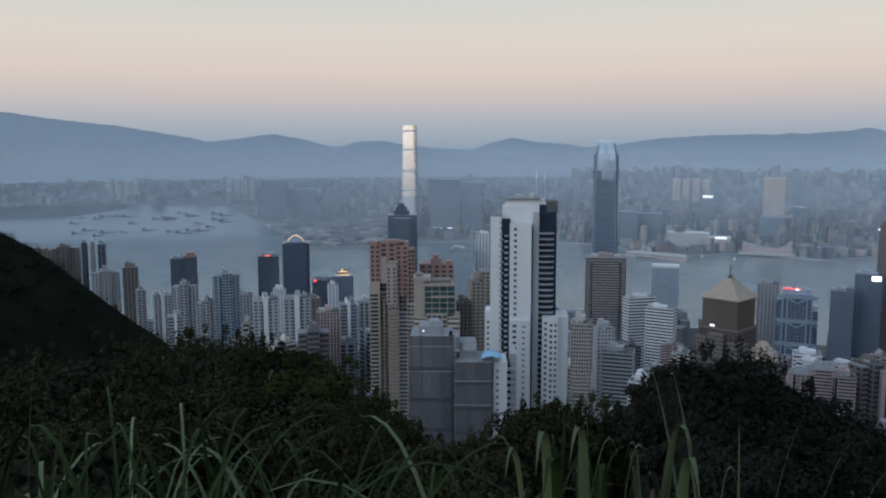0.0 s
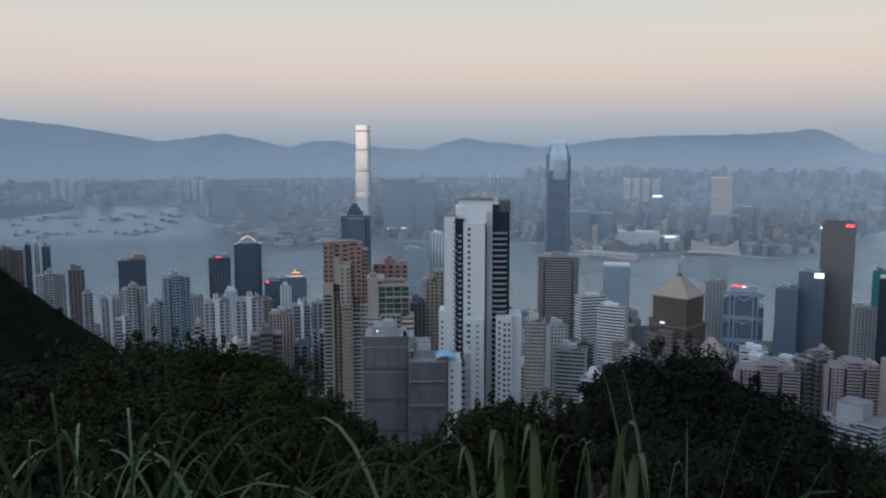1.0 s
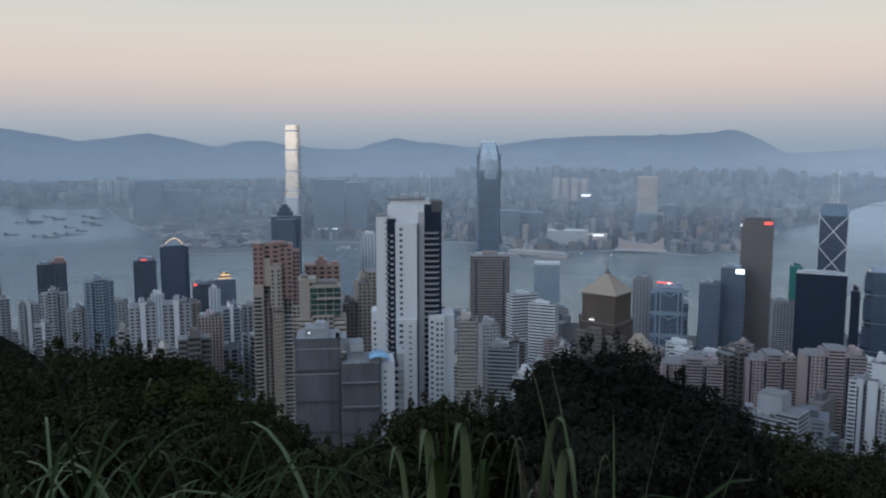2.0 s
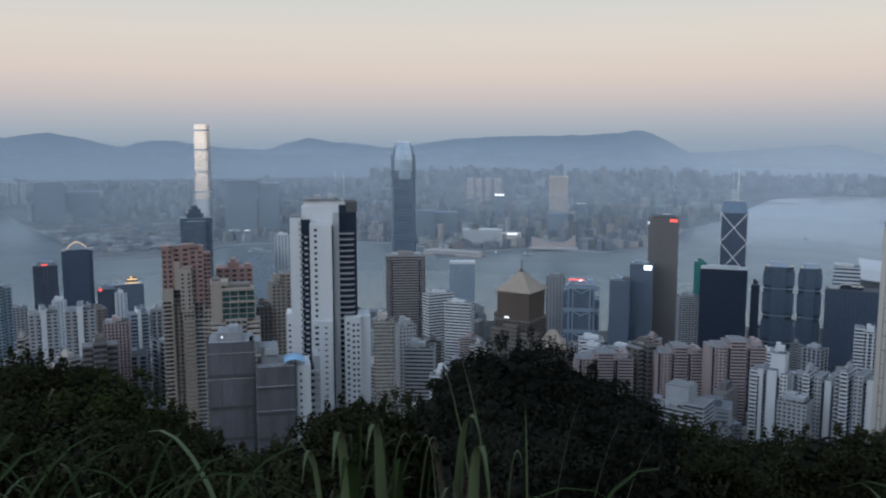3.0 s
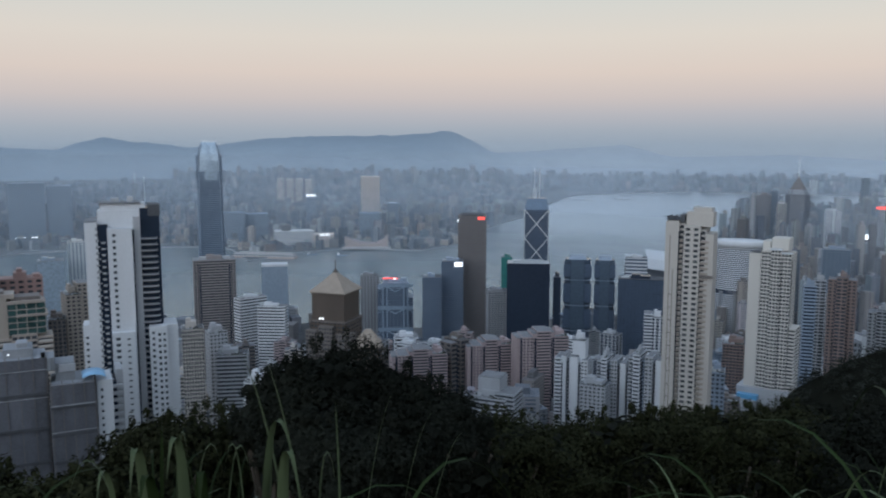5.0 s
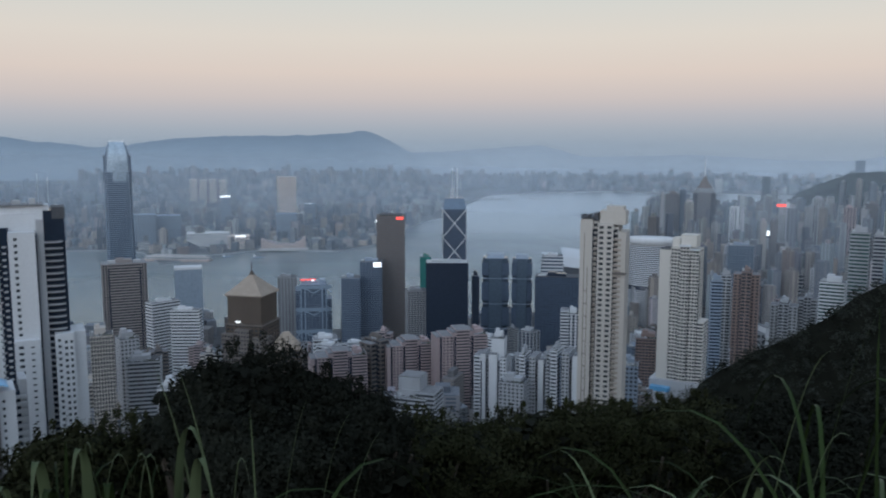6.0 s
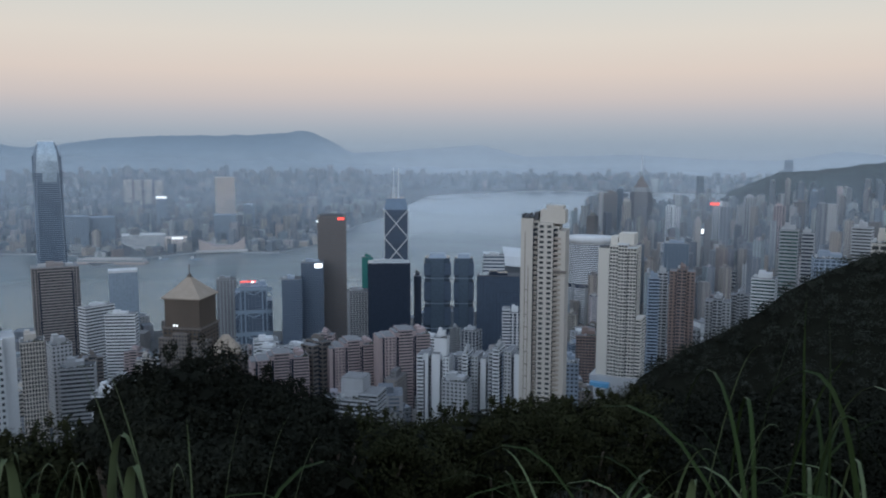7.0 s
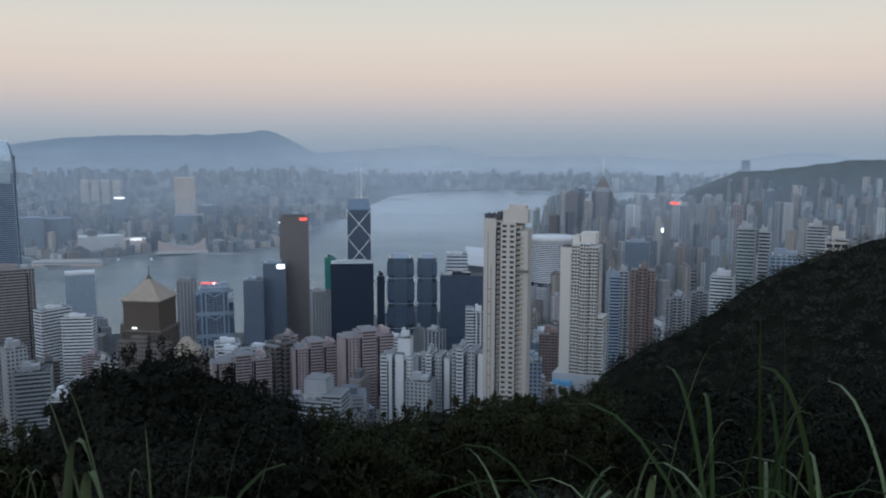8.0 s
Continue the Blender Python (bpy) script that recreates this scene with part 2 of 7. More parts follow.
def leaf_mat(name, colour, vary=0.4, rough=0.8, gloss=0.04):
    m = surface(name, colour, rough, vary=0.35, grain=1.2, stain=5, bump=0.0, rnd=-vary, gloss=gloss)
    return m


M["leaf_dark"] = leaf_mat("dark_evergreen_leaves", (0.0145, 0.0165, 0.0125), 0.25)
M["leaf_mid"] = leaf_mat("dark_hillside_leaves", (0.038, 0.043, 0.036), 0.14)
M["leaf"] = leaf_mat("olive_leaves", (0.0255, 0.028, 0.0135), 0.4)
M["leaf_light"] = leaf_mat("yellow_green_leaves", (0.034, 0.042, 0.014), 0.3)
M["bark"] = surface("grey_brown_bark", (0.09, 0.075, 0.06), 0.9, vary=0.3, grain=0.05, stain=0.5, bump=0.5)
M["grass"] = leaf_mat("grass_blades", (0.018, 0.031, 0.010), 0.45, 0.55, 0.06)
M["grass_pale"] = leaf_mat("pale_grass_blades", (0.078, 0.104, 0.054), 0.4, 0.5, 0.12)


def haze_glow_hills(name, low, high, east):
    """Far ranges with haze put into their glow: paler at the foot and towards the harbour's end."""
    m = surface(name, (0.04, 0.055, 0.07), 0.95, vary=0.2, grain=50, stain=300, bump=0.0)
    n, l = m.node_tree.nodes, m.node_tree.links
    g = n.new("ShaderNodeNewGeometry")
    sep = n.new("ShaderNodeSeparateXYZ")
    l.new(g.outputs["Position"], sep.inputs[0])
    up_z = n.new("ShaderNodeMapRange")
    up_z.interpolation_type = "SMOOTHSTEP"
    # noise shifts the haze's height, which leaves soft paler and darker patches
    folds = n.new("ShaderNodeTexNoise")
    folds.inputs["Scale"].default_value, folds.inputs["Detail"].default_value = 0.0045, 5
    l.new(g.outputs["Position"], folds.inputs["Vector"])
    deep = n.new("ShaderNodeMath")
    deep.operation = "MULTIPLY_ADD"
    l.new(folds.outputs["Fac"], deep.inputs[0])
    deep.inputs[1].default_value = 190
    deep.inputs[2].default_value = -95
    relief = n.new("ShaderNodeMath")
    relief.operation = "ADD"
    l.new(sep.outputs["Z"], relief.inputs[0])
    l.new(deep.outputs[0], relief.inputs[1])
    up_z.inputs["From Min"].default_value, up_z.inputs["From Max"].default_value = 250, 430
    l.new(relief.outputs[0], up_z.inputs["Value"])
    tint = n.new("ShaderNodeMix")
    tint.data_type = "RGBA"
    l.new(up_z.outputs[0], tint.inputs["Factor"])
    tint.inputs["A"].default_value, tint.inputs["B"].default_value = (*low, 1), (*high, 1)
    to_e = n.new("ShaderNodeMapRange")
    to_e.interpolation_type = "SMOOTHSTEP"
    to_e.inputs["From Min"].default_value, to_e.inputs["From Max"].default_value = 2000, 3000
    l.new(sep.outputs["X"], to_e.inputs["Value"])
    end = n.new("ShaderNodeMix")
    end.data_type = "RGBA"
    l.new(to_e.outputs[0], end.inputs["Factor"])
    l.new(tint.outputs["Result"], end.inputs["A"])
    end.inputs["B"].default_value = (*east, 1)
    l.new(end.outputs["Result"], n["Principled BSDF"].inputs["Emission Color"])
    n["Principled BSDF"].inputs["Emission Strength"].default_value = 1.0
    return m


M["hill_far"] = haze_glow_hills("haze_glow_far_range", (0.156, 0.218, 0.296), (0.128, 0.185, 0.262), (0.215, 0.275, 0.355))
M["hill_mid"] = haze_glow_hills("haze_glow_foothills", (0.138, 0.194, 0.265), (0.13, 0.184, 0.255), (0.21, 0.27, 0.35))
# far facades: windows paler than near glass, some haze put into the colours
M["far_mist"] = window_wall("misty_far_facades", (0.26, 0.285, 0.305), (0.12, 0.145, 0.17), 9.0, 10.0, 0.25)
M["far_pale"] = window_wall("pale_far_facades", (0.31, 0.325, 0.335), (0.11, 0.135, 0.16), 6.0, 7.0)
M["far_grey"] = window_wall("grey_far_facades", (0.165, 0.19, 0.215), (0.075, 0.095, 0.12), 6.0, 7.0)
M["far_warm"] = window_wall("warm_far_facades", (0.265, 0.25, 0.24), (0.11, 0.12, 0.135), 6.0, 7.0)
M["mid_pale"] = window_wall("pale_town_facades", (0.302, 0.317, 0.338), (0.10, 0.12, 0.15), 3.2, 4.2)
M["mid_grey"] = window_wall("grey_town_facades", (0.173, 0.187, 0.216), (0.08, 0.10, 0.13), 3.2, 4.2)
M["mid_warm"] = window_wall("warm_town_facades", (0.235, 0.22, 0.213), (0.10, 0.10, 0.11), 3.2, 4.2)
M["far_wood"] = surface("far_woodland", (0.035, 0.05, 0.05), 0.95, vary=0.35, grain=18, stain=150, bump=0.3)


def mist_mat(name, colour, thick):
    """See-through sheets standing in for haze: mostly clear, the rest scatters the sky's light; drifts of it are
    thicker than others.
    """
    m = bpy.data.materials.new(name)
    m.use_nodes = True
    n, l = m.node_tree.nodes, m.node_tree.links
    n.remove(n["Principled BSDF"])
    g = n.new("ShaderNodeNewGeometry")
    squash = n.new("ShaderNodeMapping")
    squash.inputs["Scale"].default_value = (0.0011, 0.0011, 0.006)
    l.new(g.outputs["Position"], squash.inputs["Vector"])
    drift = n.new("ShaderNodeTexNoise")
    drift.inputs["Scale"].default_value, drift.inputs["Detail"].default_value = 1.0, 4
    l.new(squash.outputs[0], drift.inputs["Vector"])
    amount = n.new("ShaderNodeMapRange")
    amount.inputs["From Min"].default_value, amount.inputs["From Max"].default_value = 0.25, 0.75
    amount.inputs["To Min"].default_value, amount.inputs["To Max"].default_value = thick * 0.65, thick * 1.35
    l.new(drift.outputs["Fac"], amount.inputs["Value"])
    sep = n.new("ShaderNodeSeparateXYZ")
    l.new(g.outputs["Position"], sep.inputs[0])
    lid = n.new("ShaderNodeMapRange")
    lid.interpolation_type = "SMOOTHSTEP"
    lid.inputs["From Min"].default_value, lid.inputs["From Max"].default_value = 455, 235
    l.new(sep.outputs["Z"], lid.inputs["Value"])
    fade = n.new("ShaderNodeMath")
    fade.operation = "MULTIPLY"
    l.new(amount.outputs[0], fade.inputs[0])
    l.new(lid.outputs[0], fade.inputs[1])
    clear, scatter, mix = n.new("ShaderNodeBsdfTransparent"), n.new("ShaderNodeBsdfDiffuse"), n.new("ShaderNodeMixShader")
    scatter.inputs["Color"].default_value = (*colour, 1)
    l.new(fade.outputs[0], mix.inputs[0])
    l.new(clear.outputs[0], mix.inputs[1])
    l.new(scatter.outputs[0], mix.inputs[2])
    l.new(mix.outputs[0], n["Material Output"].inputs["Surface"])
    return m


MIST = (0.385, 0.455, 0.535)
M["mist_thin"] = mist_mat("thin_harbour_mist", MIST, 0.08)
M["mist"] = mist_mat("harbour_mist", MIST, 0.16)

# ---- geometry helpers ----
def spot(az, r, z=0.0):
    """A place by its bearing from the first view (degrees to the right) and its distance."""
    return Vector((r * math.sin(radians(az)), r * math.cos(radians(az)), z))


def near_r(r):
    """Distances past 3.6 km are drawn in towards the viewer, so that all of the harbour fits into 4.9 km."""
    if r <= 3600:
        return r
    q = (r - 3600) / 1250
    return 3600 + 1250 * (-1 + math.sqrt(1 + 4 * 5.7 * q)) / (2 * 5.7)


def sea_z(r):
    """Height of the drawn-in sea at the true distance r."""
    return EYE * (1 - near_r(r) / r) if r > 3600 else 0.0


def mesh_of(name, verts, faces, smooth=False):
    me = bpy.data.meshes.new(name)
    me.from_pydata(verts, [], faces)
    me.update()
    if smooth:
        for p in me.polygons:
            p.use_smooth = True
    return me


def part(name, me, material, parent=None, label="", kind=""):
    if isinstance(me, bmesh.types.BMesh):
        bm, me = me, bpy.data.meshes.new(name)
        bm.to_mesh(me)
        bm.free()
    if material is not None and not me.materials:
        me.materials.append(material)
    ob = new(name, me)
    if parent is not None:
        ob.parent = parent
    return tagged(ob, label, "", "", kind)


CUBE = ((0, 1, 3, 2), (4, 6, 7, 5), (0, 4, 5, 1), (2, 3, 7, 6), (0, 2, 6, 4), (1, 5, 7, 3))


def boxes(name, items):
    """One mesh of boxes, each (x0, x1, y0, y1, z0, z1)."""
    v, f = [], []
    for item in items:
        if len(item) > 6:
            pierced(v, f, *item)
            continue
        x0, x1, y0, y1, z0, z1 = item
        b = len(v)
        v += [(x, y, z) for x in (x0, x1) for y in (y0, y1) for z in (z0, z1)]
        f += [tuple(b + i for i in q) for q in CUBE]
    return mesh_of(name, v, f)


def prism(name, outline, z0, z1, top=1.0, centre=(0, 0)):
    """An upright prism over an outline; top shrinks its upper end towards centre."""
    n = len(outline)
    cx, cy = centre
    v = [(x, y, z0) for x, y in outline] + [(cx + (x - cx) * top, cy + (y - cy) * top, z1) for x, y in outline]
    f = [(i, (i + 1) % n, n + (i + 1) % n, n + i) for i in range(n)] + [tuple(range(n))[::-1], tuple(range(n, 2 * n))]
    return mesh_of(name, v, f)


def loft(name, rings, smooth=False):
    """A skin through rings of equal count, closed at both ends."""
    n, v, f = len(rings[0]), [], []
    for ring in rings:
        v += [tuple(p) for p in ring]
    for k in range(len(rings) - 1):
        for i in range(n):
            a, b = k * n + i, k * n + (i + 1) % n
            f.append((a, b, b + n, a + n))
    f += [tuple(range(n))[::-1], tuple(range((len(rings) - 1) * n, len(rings) * n))]
    return mesh_of(name, v, f, smooth)


def bar(v, f, a, b, w):
    """Adds a square bar from a to b to lists of vertices and faces."""
    a, b = Vector(a), Vector(b)
    d = (b - a).normalized()
    s = d.cross(Vector((0, 0, 1)) if abs(d.z) < 0.95 else Vector((1, 0, 0))).normalized() * w / 2
    u = d.cross(s).normalized() * w / 2
    k = len(v)
    v += [tuple(p + q) for p in (a, b) for q in (s + u, s - u, -s - u, -s + u)]
    f += [(k, k + 1, k + 5, k + 4), (k + 1, k + 2, k + 6, k + 5), (k + 2, k + 3, k + 7, k + 6), (k + 3, k, k + 4, k + 7),
          (k + 3, k + 2, k + 1, k), (k + 4, k + 5, k + 6, k + 7)]


def bars(name, lines, w):
    v, f = [], []
    for a, b in lines:
        bar(v, f, a, b, w)
    return mesh_of(name, v, f)


def lerp(table, x):
    """Smooth reading of a table of (x, y)."""
    if x <= table[0][0]:
        return table[0][1]
    for (a, p), (b, q) in zip(table, table[1:]):
        if x <= b:
            return p + (q - p) * (x - a) / (b - a)
    return table[-1][1]


# ---- the hill, the island and the harbour ----
SLOPE = [(0, 407.5), (2.5, 407.0), (5, 405.0), (15, 398.0), (40, 383.0), (100, 352.0), (200, 316.0), (373, 262.0), (500, 215.0),
         (750, 140.0), (1000, 70.0), (1300, 14.0), (1450, 5.0), (6000, 5.0)]
SPUR_W = [(-60, 5.0), (-40, 2.5), (-33, -1.2), (-28.67, -4.2), (-25.63, -6.5), (-22.41, -9.1), (-19.53, -11.7), (-14, -17.5), (-8, -24.0), (0, -40.0)]
SPUR_E = [(38, -40), (45, -22.0), (49.5, -17.0), (51.0, -15.3), (53.3, -13.9), (57.7, -11.6), (60.1, -9.3), (63.8, -6.9), (68.1, -5.4), (75, -3.5), (95, 0.0)]
ISLAND = [(-60, 1900), (-30, 1930), (12, 1960), (20, 1830), (34, 1840), (40, 2000), (43, 2450), (44.5, 3000), (46, 3900), (48, 5500), (50, 8000)]


def ground(az, r):
    z = lerp(SLOPE, r)
    if az < 0:
        e = lerp(SPUR_W, az)
        z = max(z, EYE - 4.6 + 170 * math.tan(radians(e)) - abs(r - 170) * (0.62 if r > 170 else 0.75 + 0.01 * max(0, az + 40)))
    else:
        e = lerp(SPUR_E, az)
        R0 = 330
        z = max(z, EYE - 2.2 + R0 * math.tan(radians(e)) - abs(r - R0) * (0.75 if r > R0 else 0.42))
    if r < 20:
        z = min(z, lerp(SLOPE, r))
    if abs(az) > 75:
        back = min(1.0, (abs(az) - 75) / 45)
        z = z * (1 - back) + back * (407.5 + 0.05 * r - 0.00006 * r * r if r < 1500 else 347)
    shore = lerp(ISLAND, az) if az > -120 else 1900
    if r > shore:
        z = min(z, -4)
    return z


def hill_noise(x, y):
    return noise.noise(Vector((x * 0.02, y * 0.02, 3.1))) * 4 + noise.noise(Vector((x * 0.1, y * 0.1, 1.7))) * 1.2


def build_ground():
    rads = [0.0, 1, 2, 3, 4, 5, 7, 9, 12, 15, 20, 26, 33, 40, 50, 62, 75, 90, 105, 120, 135, 150, 160, 170, 180, 195, 215, 240, 265, 290, 310,
            330, 350, 380, 420, 470, 530, 600, 700, 800, 900, 1000, 1150, 1300, 1450, 1600, 1750, 1850, 1900, 1950, 2000, 2100,
            2300, 2600, 2900, 3200, 3600, 4000, 4400]
    azs = [-180 + i * 1.5 for i in range(240)]
    v, f = [], []
    for r in rads:
        for az in azs:
            p = spot(az, r)
            g = ground(az, r)
            if r > 12 and g > 20:
                g += hill_noise(p.x, p.y) * min(1, r / 150) * min(1, g / 60)
            v.append((p.x, p.y, g + (sea_z(r) if r > 3600 else 0)))
    n = len(azs)
    for k in range(len(rads) - 1):
        for i in range(n):
            a, b = k * n + i, k * n + (i + 1) % n
            f.append((a, a + n, b + n, b))
    me = mesh_of("ground", v, f, True)
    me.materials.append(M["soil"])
    me.materials.append(M["town"])
    for p in me.polygons:
        if p.center.z < 235 and math.hypot(p.center.x, p.center.y) > 350:
            p.material_index = 1
    ob = new("ground", me)
    tagged(ob, "steep wooded hillside falling to a dense harbour town", "ground", "", "structure")


build_ground()

SHORE = [(-75, 5600), (-24, 5900), (-21.8, 6180), (-16.45, 5737), (-14.5, 5800), (-13.9, 5000), (-13.2, 4535), (-12.2, 4200), (-11.0, 3700),
         (-9.6, 3157), (-5.4, 3139), (-2.5, 3250), (-1, 3400), (3, 3450), (8.4, 3420), (10.5, 3380), (12.9, 3250), (13.1, 2925), (14.2, 2960),
         (17.0, 3124), (20.5, 3216), (25.6, 3137), (28.3, 3354), (29.5, 3700), (31, 4200), (33.0, 4655), (36.2, 6692), (44, 7412), (75, 7000)]
RING = [0, 600, 1200, 1700, 2000, 2400, 2800, 3200, 3600, 3900, 4200, 4600, 5000, 5500, 6000, 6500, 7000, 7500, 8200, 9000, 10000, 11900]


def sheet(name, azs, radii, lift, material, label, kind_of):
    """A polar sheet; radii(az) gives the true distances."""
    v, f = [], []
    rows_n = None
    for az in azs:
        col = radii(az)
        rows_n = len(col)
        for r in col:
            v.append(tuple(spot(az, near_r(r), sea_z(r) + lift)))
    for i in range(len(azs) - 1):
        for k in range(rows_n - 1):
            a = i * rows_n + k
            f.append((a, a + rows_n, a + rows_n + 1, a + 1))
    ob = new(name, mesh_of(name, v, f, True))
    ob.data.materials.append(material)
    return tagged(ob, label, kind_of, "", "structure")


sheet("water", [-180 + 3 * i for i in range(121)], lambda az: RING, 0.0, M["water"], "calm blue-grey harbour water at dusk", "water")


def kowloon(az):
    s = lerp(SHORE, az)
    return [s] + [s + (11900 - s) * q * q for q in (0.12, 0.25, 0.38, 0.5, 0.6, 0.7, 0.8, 0.9, 1.0)]


far_shore = sheet("far_shore", [-75 + 0.5 * i for i in range(301)], kowloon, 5.0, M["far_land"], "low reclaimed shore with piers and streets across the harbour", "shore")


def seawall():
    v, f = [], []
    azs = [-75 + 0.5 * i for i in range(301)]
    for az in azs:
        r = lerp(SHORE, az)
        p = spot(az, near_r(r))
        v += [(p.x, p.y, sea_z(r) - 3), (p.x, p.y, sea_z(r) + 5.0)]
    f = [(2 * i, 2 * i + 2, 2 * i + 3, 2 * i + 1) for i in range(len(azs) - 1)]
    part("seawall", mesh_of("seawall", v, f), M["grey"], far_shore)


seawall()

CREST = [(-75, 1.5), (-45, 1.9), (-34, 2.3), (-28.2, 2.12), (-25.1, 1.64), (-21.9, 1.32), (-18.5, 0.75), (-15.6, 0.22), (-13.5, 0.55), (-11.8, 0.78), (-9.6, 0.4),
         (-7.7, -0.18), (-6.3, 0.15), (-4.9, 0.35), (-3, 0.05), (-1.0, -0.21), (2.1, -0.33), (3.4, 0.2), (4.7, 0.52), (6.3, 0.15), (8.4, 0.04), (10.3, -0.24),
         (12.3, 0.05), (14.4, 0.36), (17.7, 0.57), (20, 0.60), (23, 0.62), (25.5, 0.75), (27.6, 1.01), (29, 0.35), (30.7, -0.59), (33.3, -0.43), (36.5, -0.20),
         (39.5, -0.02), (41, -0.35), (42.5, -0.81), (46, -0.75), (49.9, -0.63), (55.1, -0.94), (59.1, -0.99), (63.1, -0.34), (67.6, -0.9), (80, -0.4)]
FOOT = [(-75, 0.7), (-34, 0.9), (-28, 0.6), (-22, -0.1), (-16, -0.55), (-12, -0.6), (-8, -0.5), (-3, -0.5), (2, -0.7), (8, -0.65), (15, -0.85), (25, -1.0), (32, -1.5), (45, -1.7), (60, -1.8), (80, -1.8)]


def range_of_hills(name, table, r, drop, material, rough, label, a0=-75, a1=80):
    v, f = [], []
    azs = [a0 + 0.25 * i for i in range(int((a1 - a0) * 4) + 1)]
    for az in azs:
        e = lerp(table, az) * 0.5 + 0.25 * (lerp(table, az - 0.5) + lerp(table, az + 0.5))
        e += rough * (noise.noise(Vector((az * 0.9, 0, r))) + 0.5 * noise.noise(Vector((az * 2.7, 5, r))))
        top = EYE + r * math.tan(radians(e))
        v += [tuple(spot(az, r - drop, 150)), tuple(spot(az, r - drop * 0.4, 150 + (top - 150) * 0.62)), tuple(spot(az, r, top)), tuple(spot(az, r + 60, 150))]
    for i in range(len(azs) - 1):
        for k in range(3):
            a = 4 * i + k
            f.append((a, a + 4, a + 5, a + 1))
    ob = new(name, mesh_of(name, v, f, True))
    ob.data.materials.append(material)
    tagged(ob, label, "hills", "", "structure")


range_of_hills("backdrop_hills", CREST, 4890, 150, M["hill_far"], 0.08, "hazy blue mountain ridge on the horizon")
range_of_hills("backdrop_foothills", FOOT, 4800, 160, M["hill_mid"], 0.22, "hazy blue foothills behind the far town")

def low_island():
    """A long low wooded island off the western shore."""
    v, f = [], []
    azs = [-34 + 0.25 * i for i in range(53)]
    for az in azs:
        q = max(0.0, min(1.0, (az + 34) / 3, (-21.0 - az) / 4))
        for r, h in ((5150, 0.0), (5250, 10 * q), (5500, q * (30 + 16 * noise.noise(Vector((az * 0.8, 1, 0)))) * (1.4 if az < -24.5 else 0.8)), (5900, q * 14), (6000, 0.0)):
            v.append(tuple(spot(az, near_r(r + 500 * (1 - q)), sea_z(r + 500 * (1 - q)) - 1 + h)))
    for i in range(len(azs) - 1):
        for k in range(4):
            a = 5 * i + k
            f.append((a, a + 5, a + 6, a + 1))
    ob = new("low_island", mesh_of("low_island", v, f, True))
    ob.data.materials.append(M["far_wood"])
    tagged(ob, "long low wooded island off the western shore", "island", "", "structure")


low_island()

EAST_HILL = [(51, -7.3), (53, -6.6), (54.5, -5.2), (55.5, -3.9), (56.3, -3.0), (59.1, -1.76), (62.5, -1.42), (65.8, -0.89), (67.9, -0.83), (75, -0.2), (85, 0.5)]


def east_hill():
    v, f = [], []
    azs = [51 + 0.25 * i for i in range(137)]
    steps = ((-900, 0.0), (-600, 0.35), (-300, 0.72), (-120, 0.92), (0, 1.0), (300, 0.4))
    for az in azs:
        top = EYE + 3100 * math.tan(radians(lerp(EAST_HILL, az) + 0.12 * noise.noise(Vector((az * 1.1, 2, 0))) + 0.05 * noise.noise(Vector((az * 5, 2, 0)))))
        for dr, q in steps:
            bumpy = 14 * noise.noise(Vector((az * 1.3, dr * 0.01, 1))) * (0 < q < 1)
            v.append(tuple(spot(az, 3100 + dr, 5 + (top - 5) * q + bumpy)))
    n = len(steps)
    for i in range(len(azs) - 1):
        for k in range(n - 1):
            a = n * i + k
            f.append((a, a + n, a + n + 1, a + 1))
    ob = new("wooded_hill", mesh_of("wooded_hill", v, f, True))
    ob.data.materials.append(M["far_wood"])
    tagged(ob, "dark wooded hill rising behind the eastern town", "hill", "", "structure")


east_hill()


def hill_foot(az, r):
    """Height of the eastern hill's lower slope under the towers that climb it."""
    if az < 51 or not 2200 < r < 3000:
        return 0.0
    top = EYE + 3100 * math.tan(radians(lerp(EAST_HILL, az)))
    return 5 + (top - 5) * lerp([(-900, 0.0), (-600, 0.35), (-300, 0.72), (-120, 0.92)], r - 3100) - 12


def mist_bank(r, r_east, rise, material):
    """A sheet standing in for evening haze; it starts on the ground and leans up and away over the far town."""
    v, f = [], []
    azs = [-80 + 2 * i for i in range(83)]
    steps = ((0.0, -5), (0.25, 110), (0.5, 220), (0.75, 330), (1.0, 460))
    for az in azs:
        e = min(1.0, max(0.0, (az - 38) / 16))
        r_here = r + (r_east - r) * e * e * (3 - 2 * e)
        for q, z in steps:
            v.append(tuple(spot(az, r_here + rise * q + 60 * noise.noise(Vector((az * 0.1, q, r))), z)))
    n = len(steps)
    for i in range(len(azs) - 1):
        for k in range(n - 1):
            a = n * i + k
            f.append((a, a + n, a + n + 1, a + 1))
    ob = new("mist_bank", mesh_of("mist_bank", v, f, True))
    ob.data.materials.append(M[material])
    tagged(ob, "see-through sheet standing in for evening haze over harbour and town", "mist", "", "stuff")


for r, r_east, rise, thickness in ((2100, 1300, 250, "mist_thin"), (2850, 1650, 250, "mist_thin"), (3400, 2050, 280, "mist_thin"), (3720, 2500, 250, "mist"), (4020, 3700, 230, "mist"), (4350, 4350, 200, "mist")):
    mist_bank(r, r_east, rise, thickness)


# ---- buildings: helpers ----
OPENINGS = {"grid": (0.56, 0.52), "bands": (0.97, 0.52), "curtain": (0.92, 0.88), "fins": (0.66, 0.78), "wide": (0.78, 0.62)}


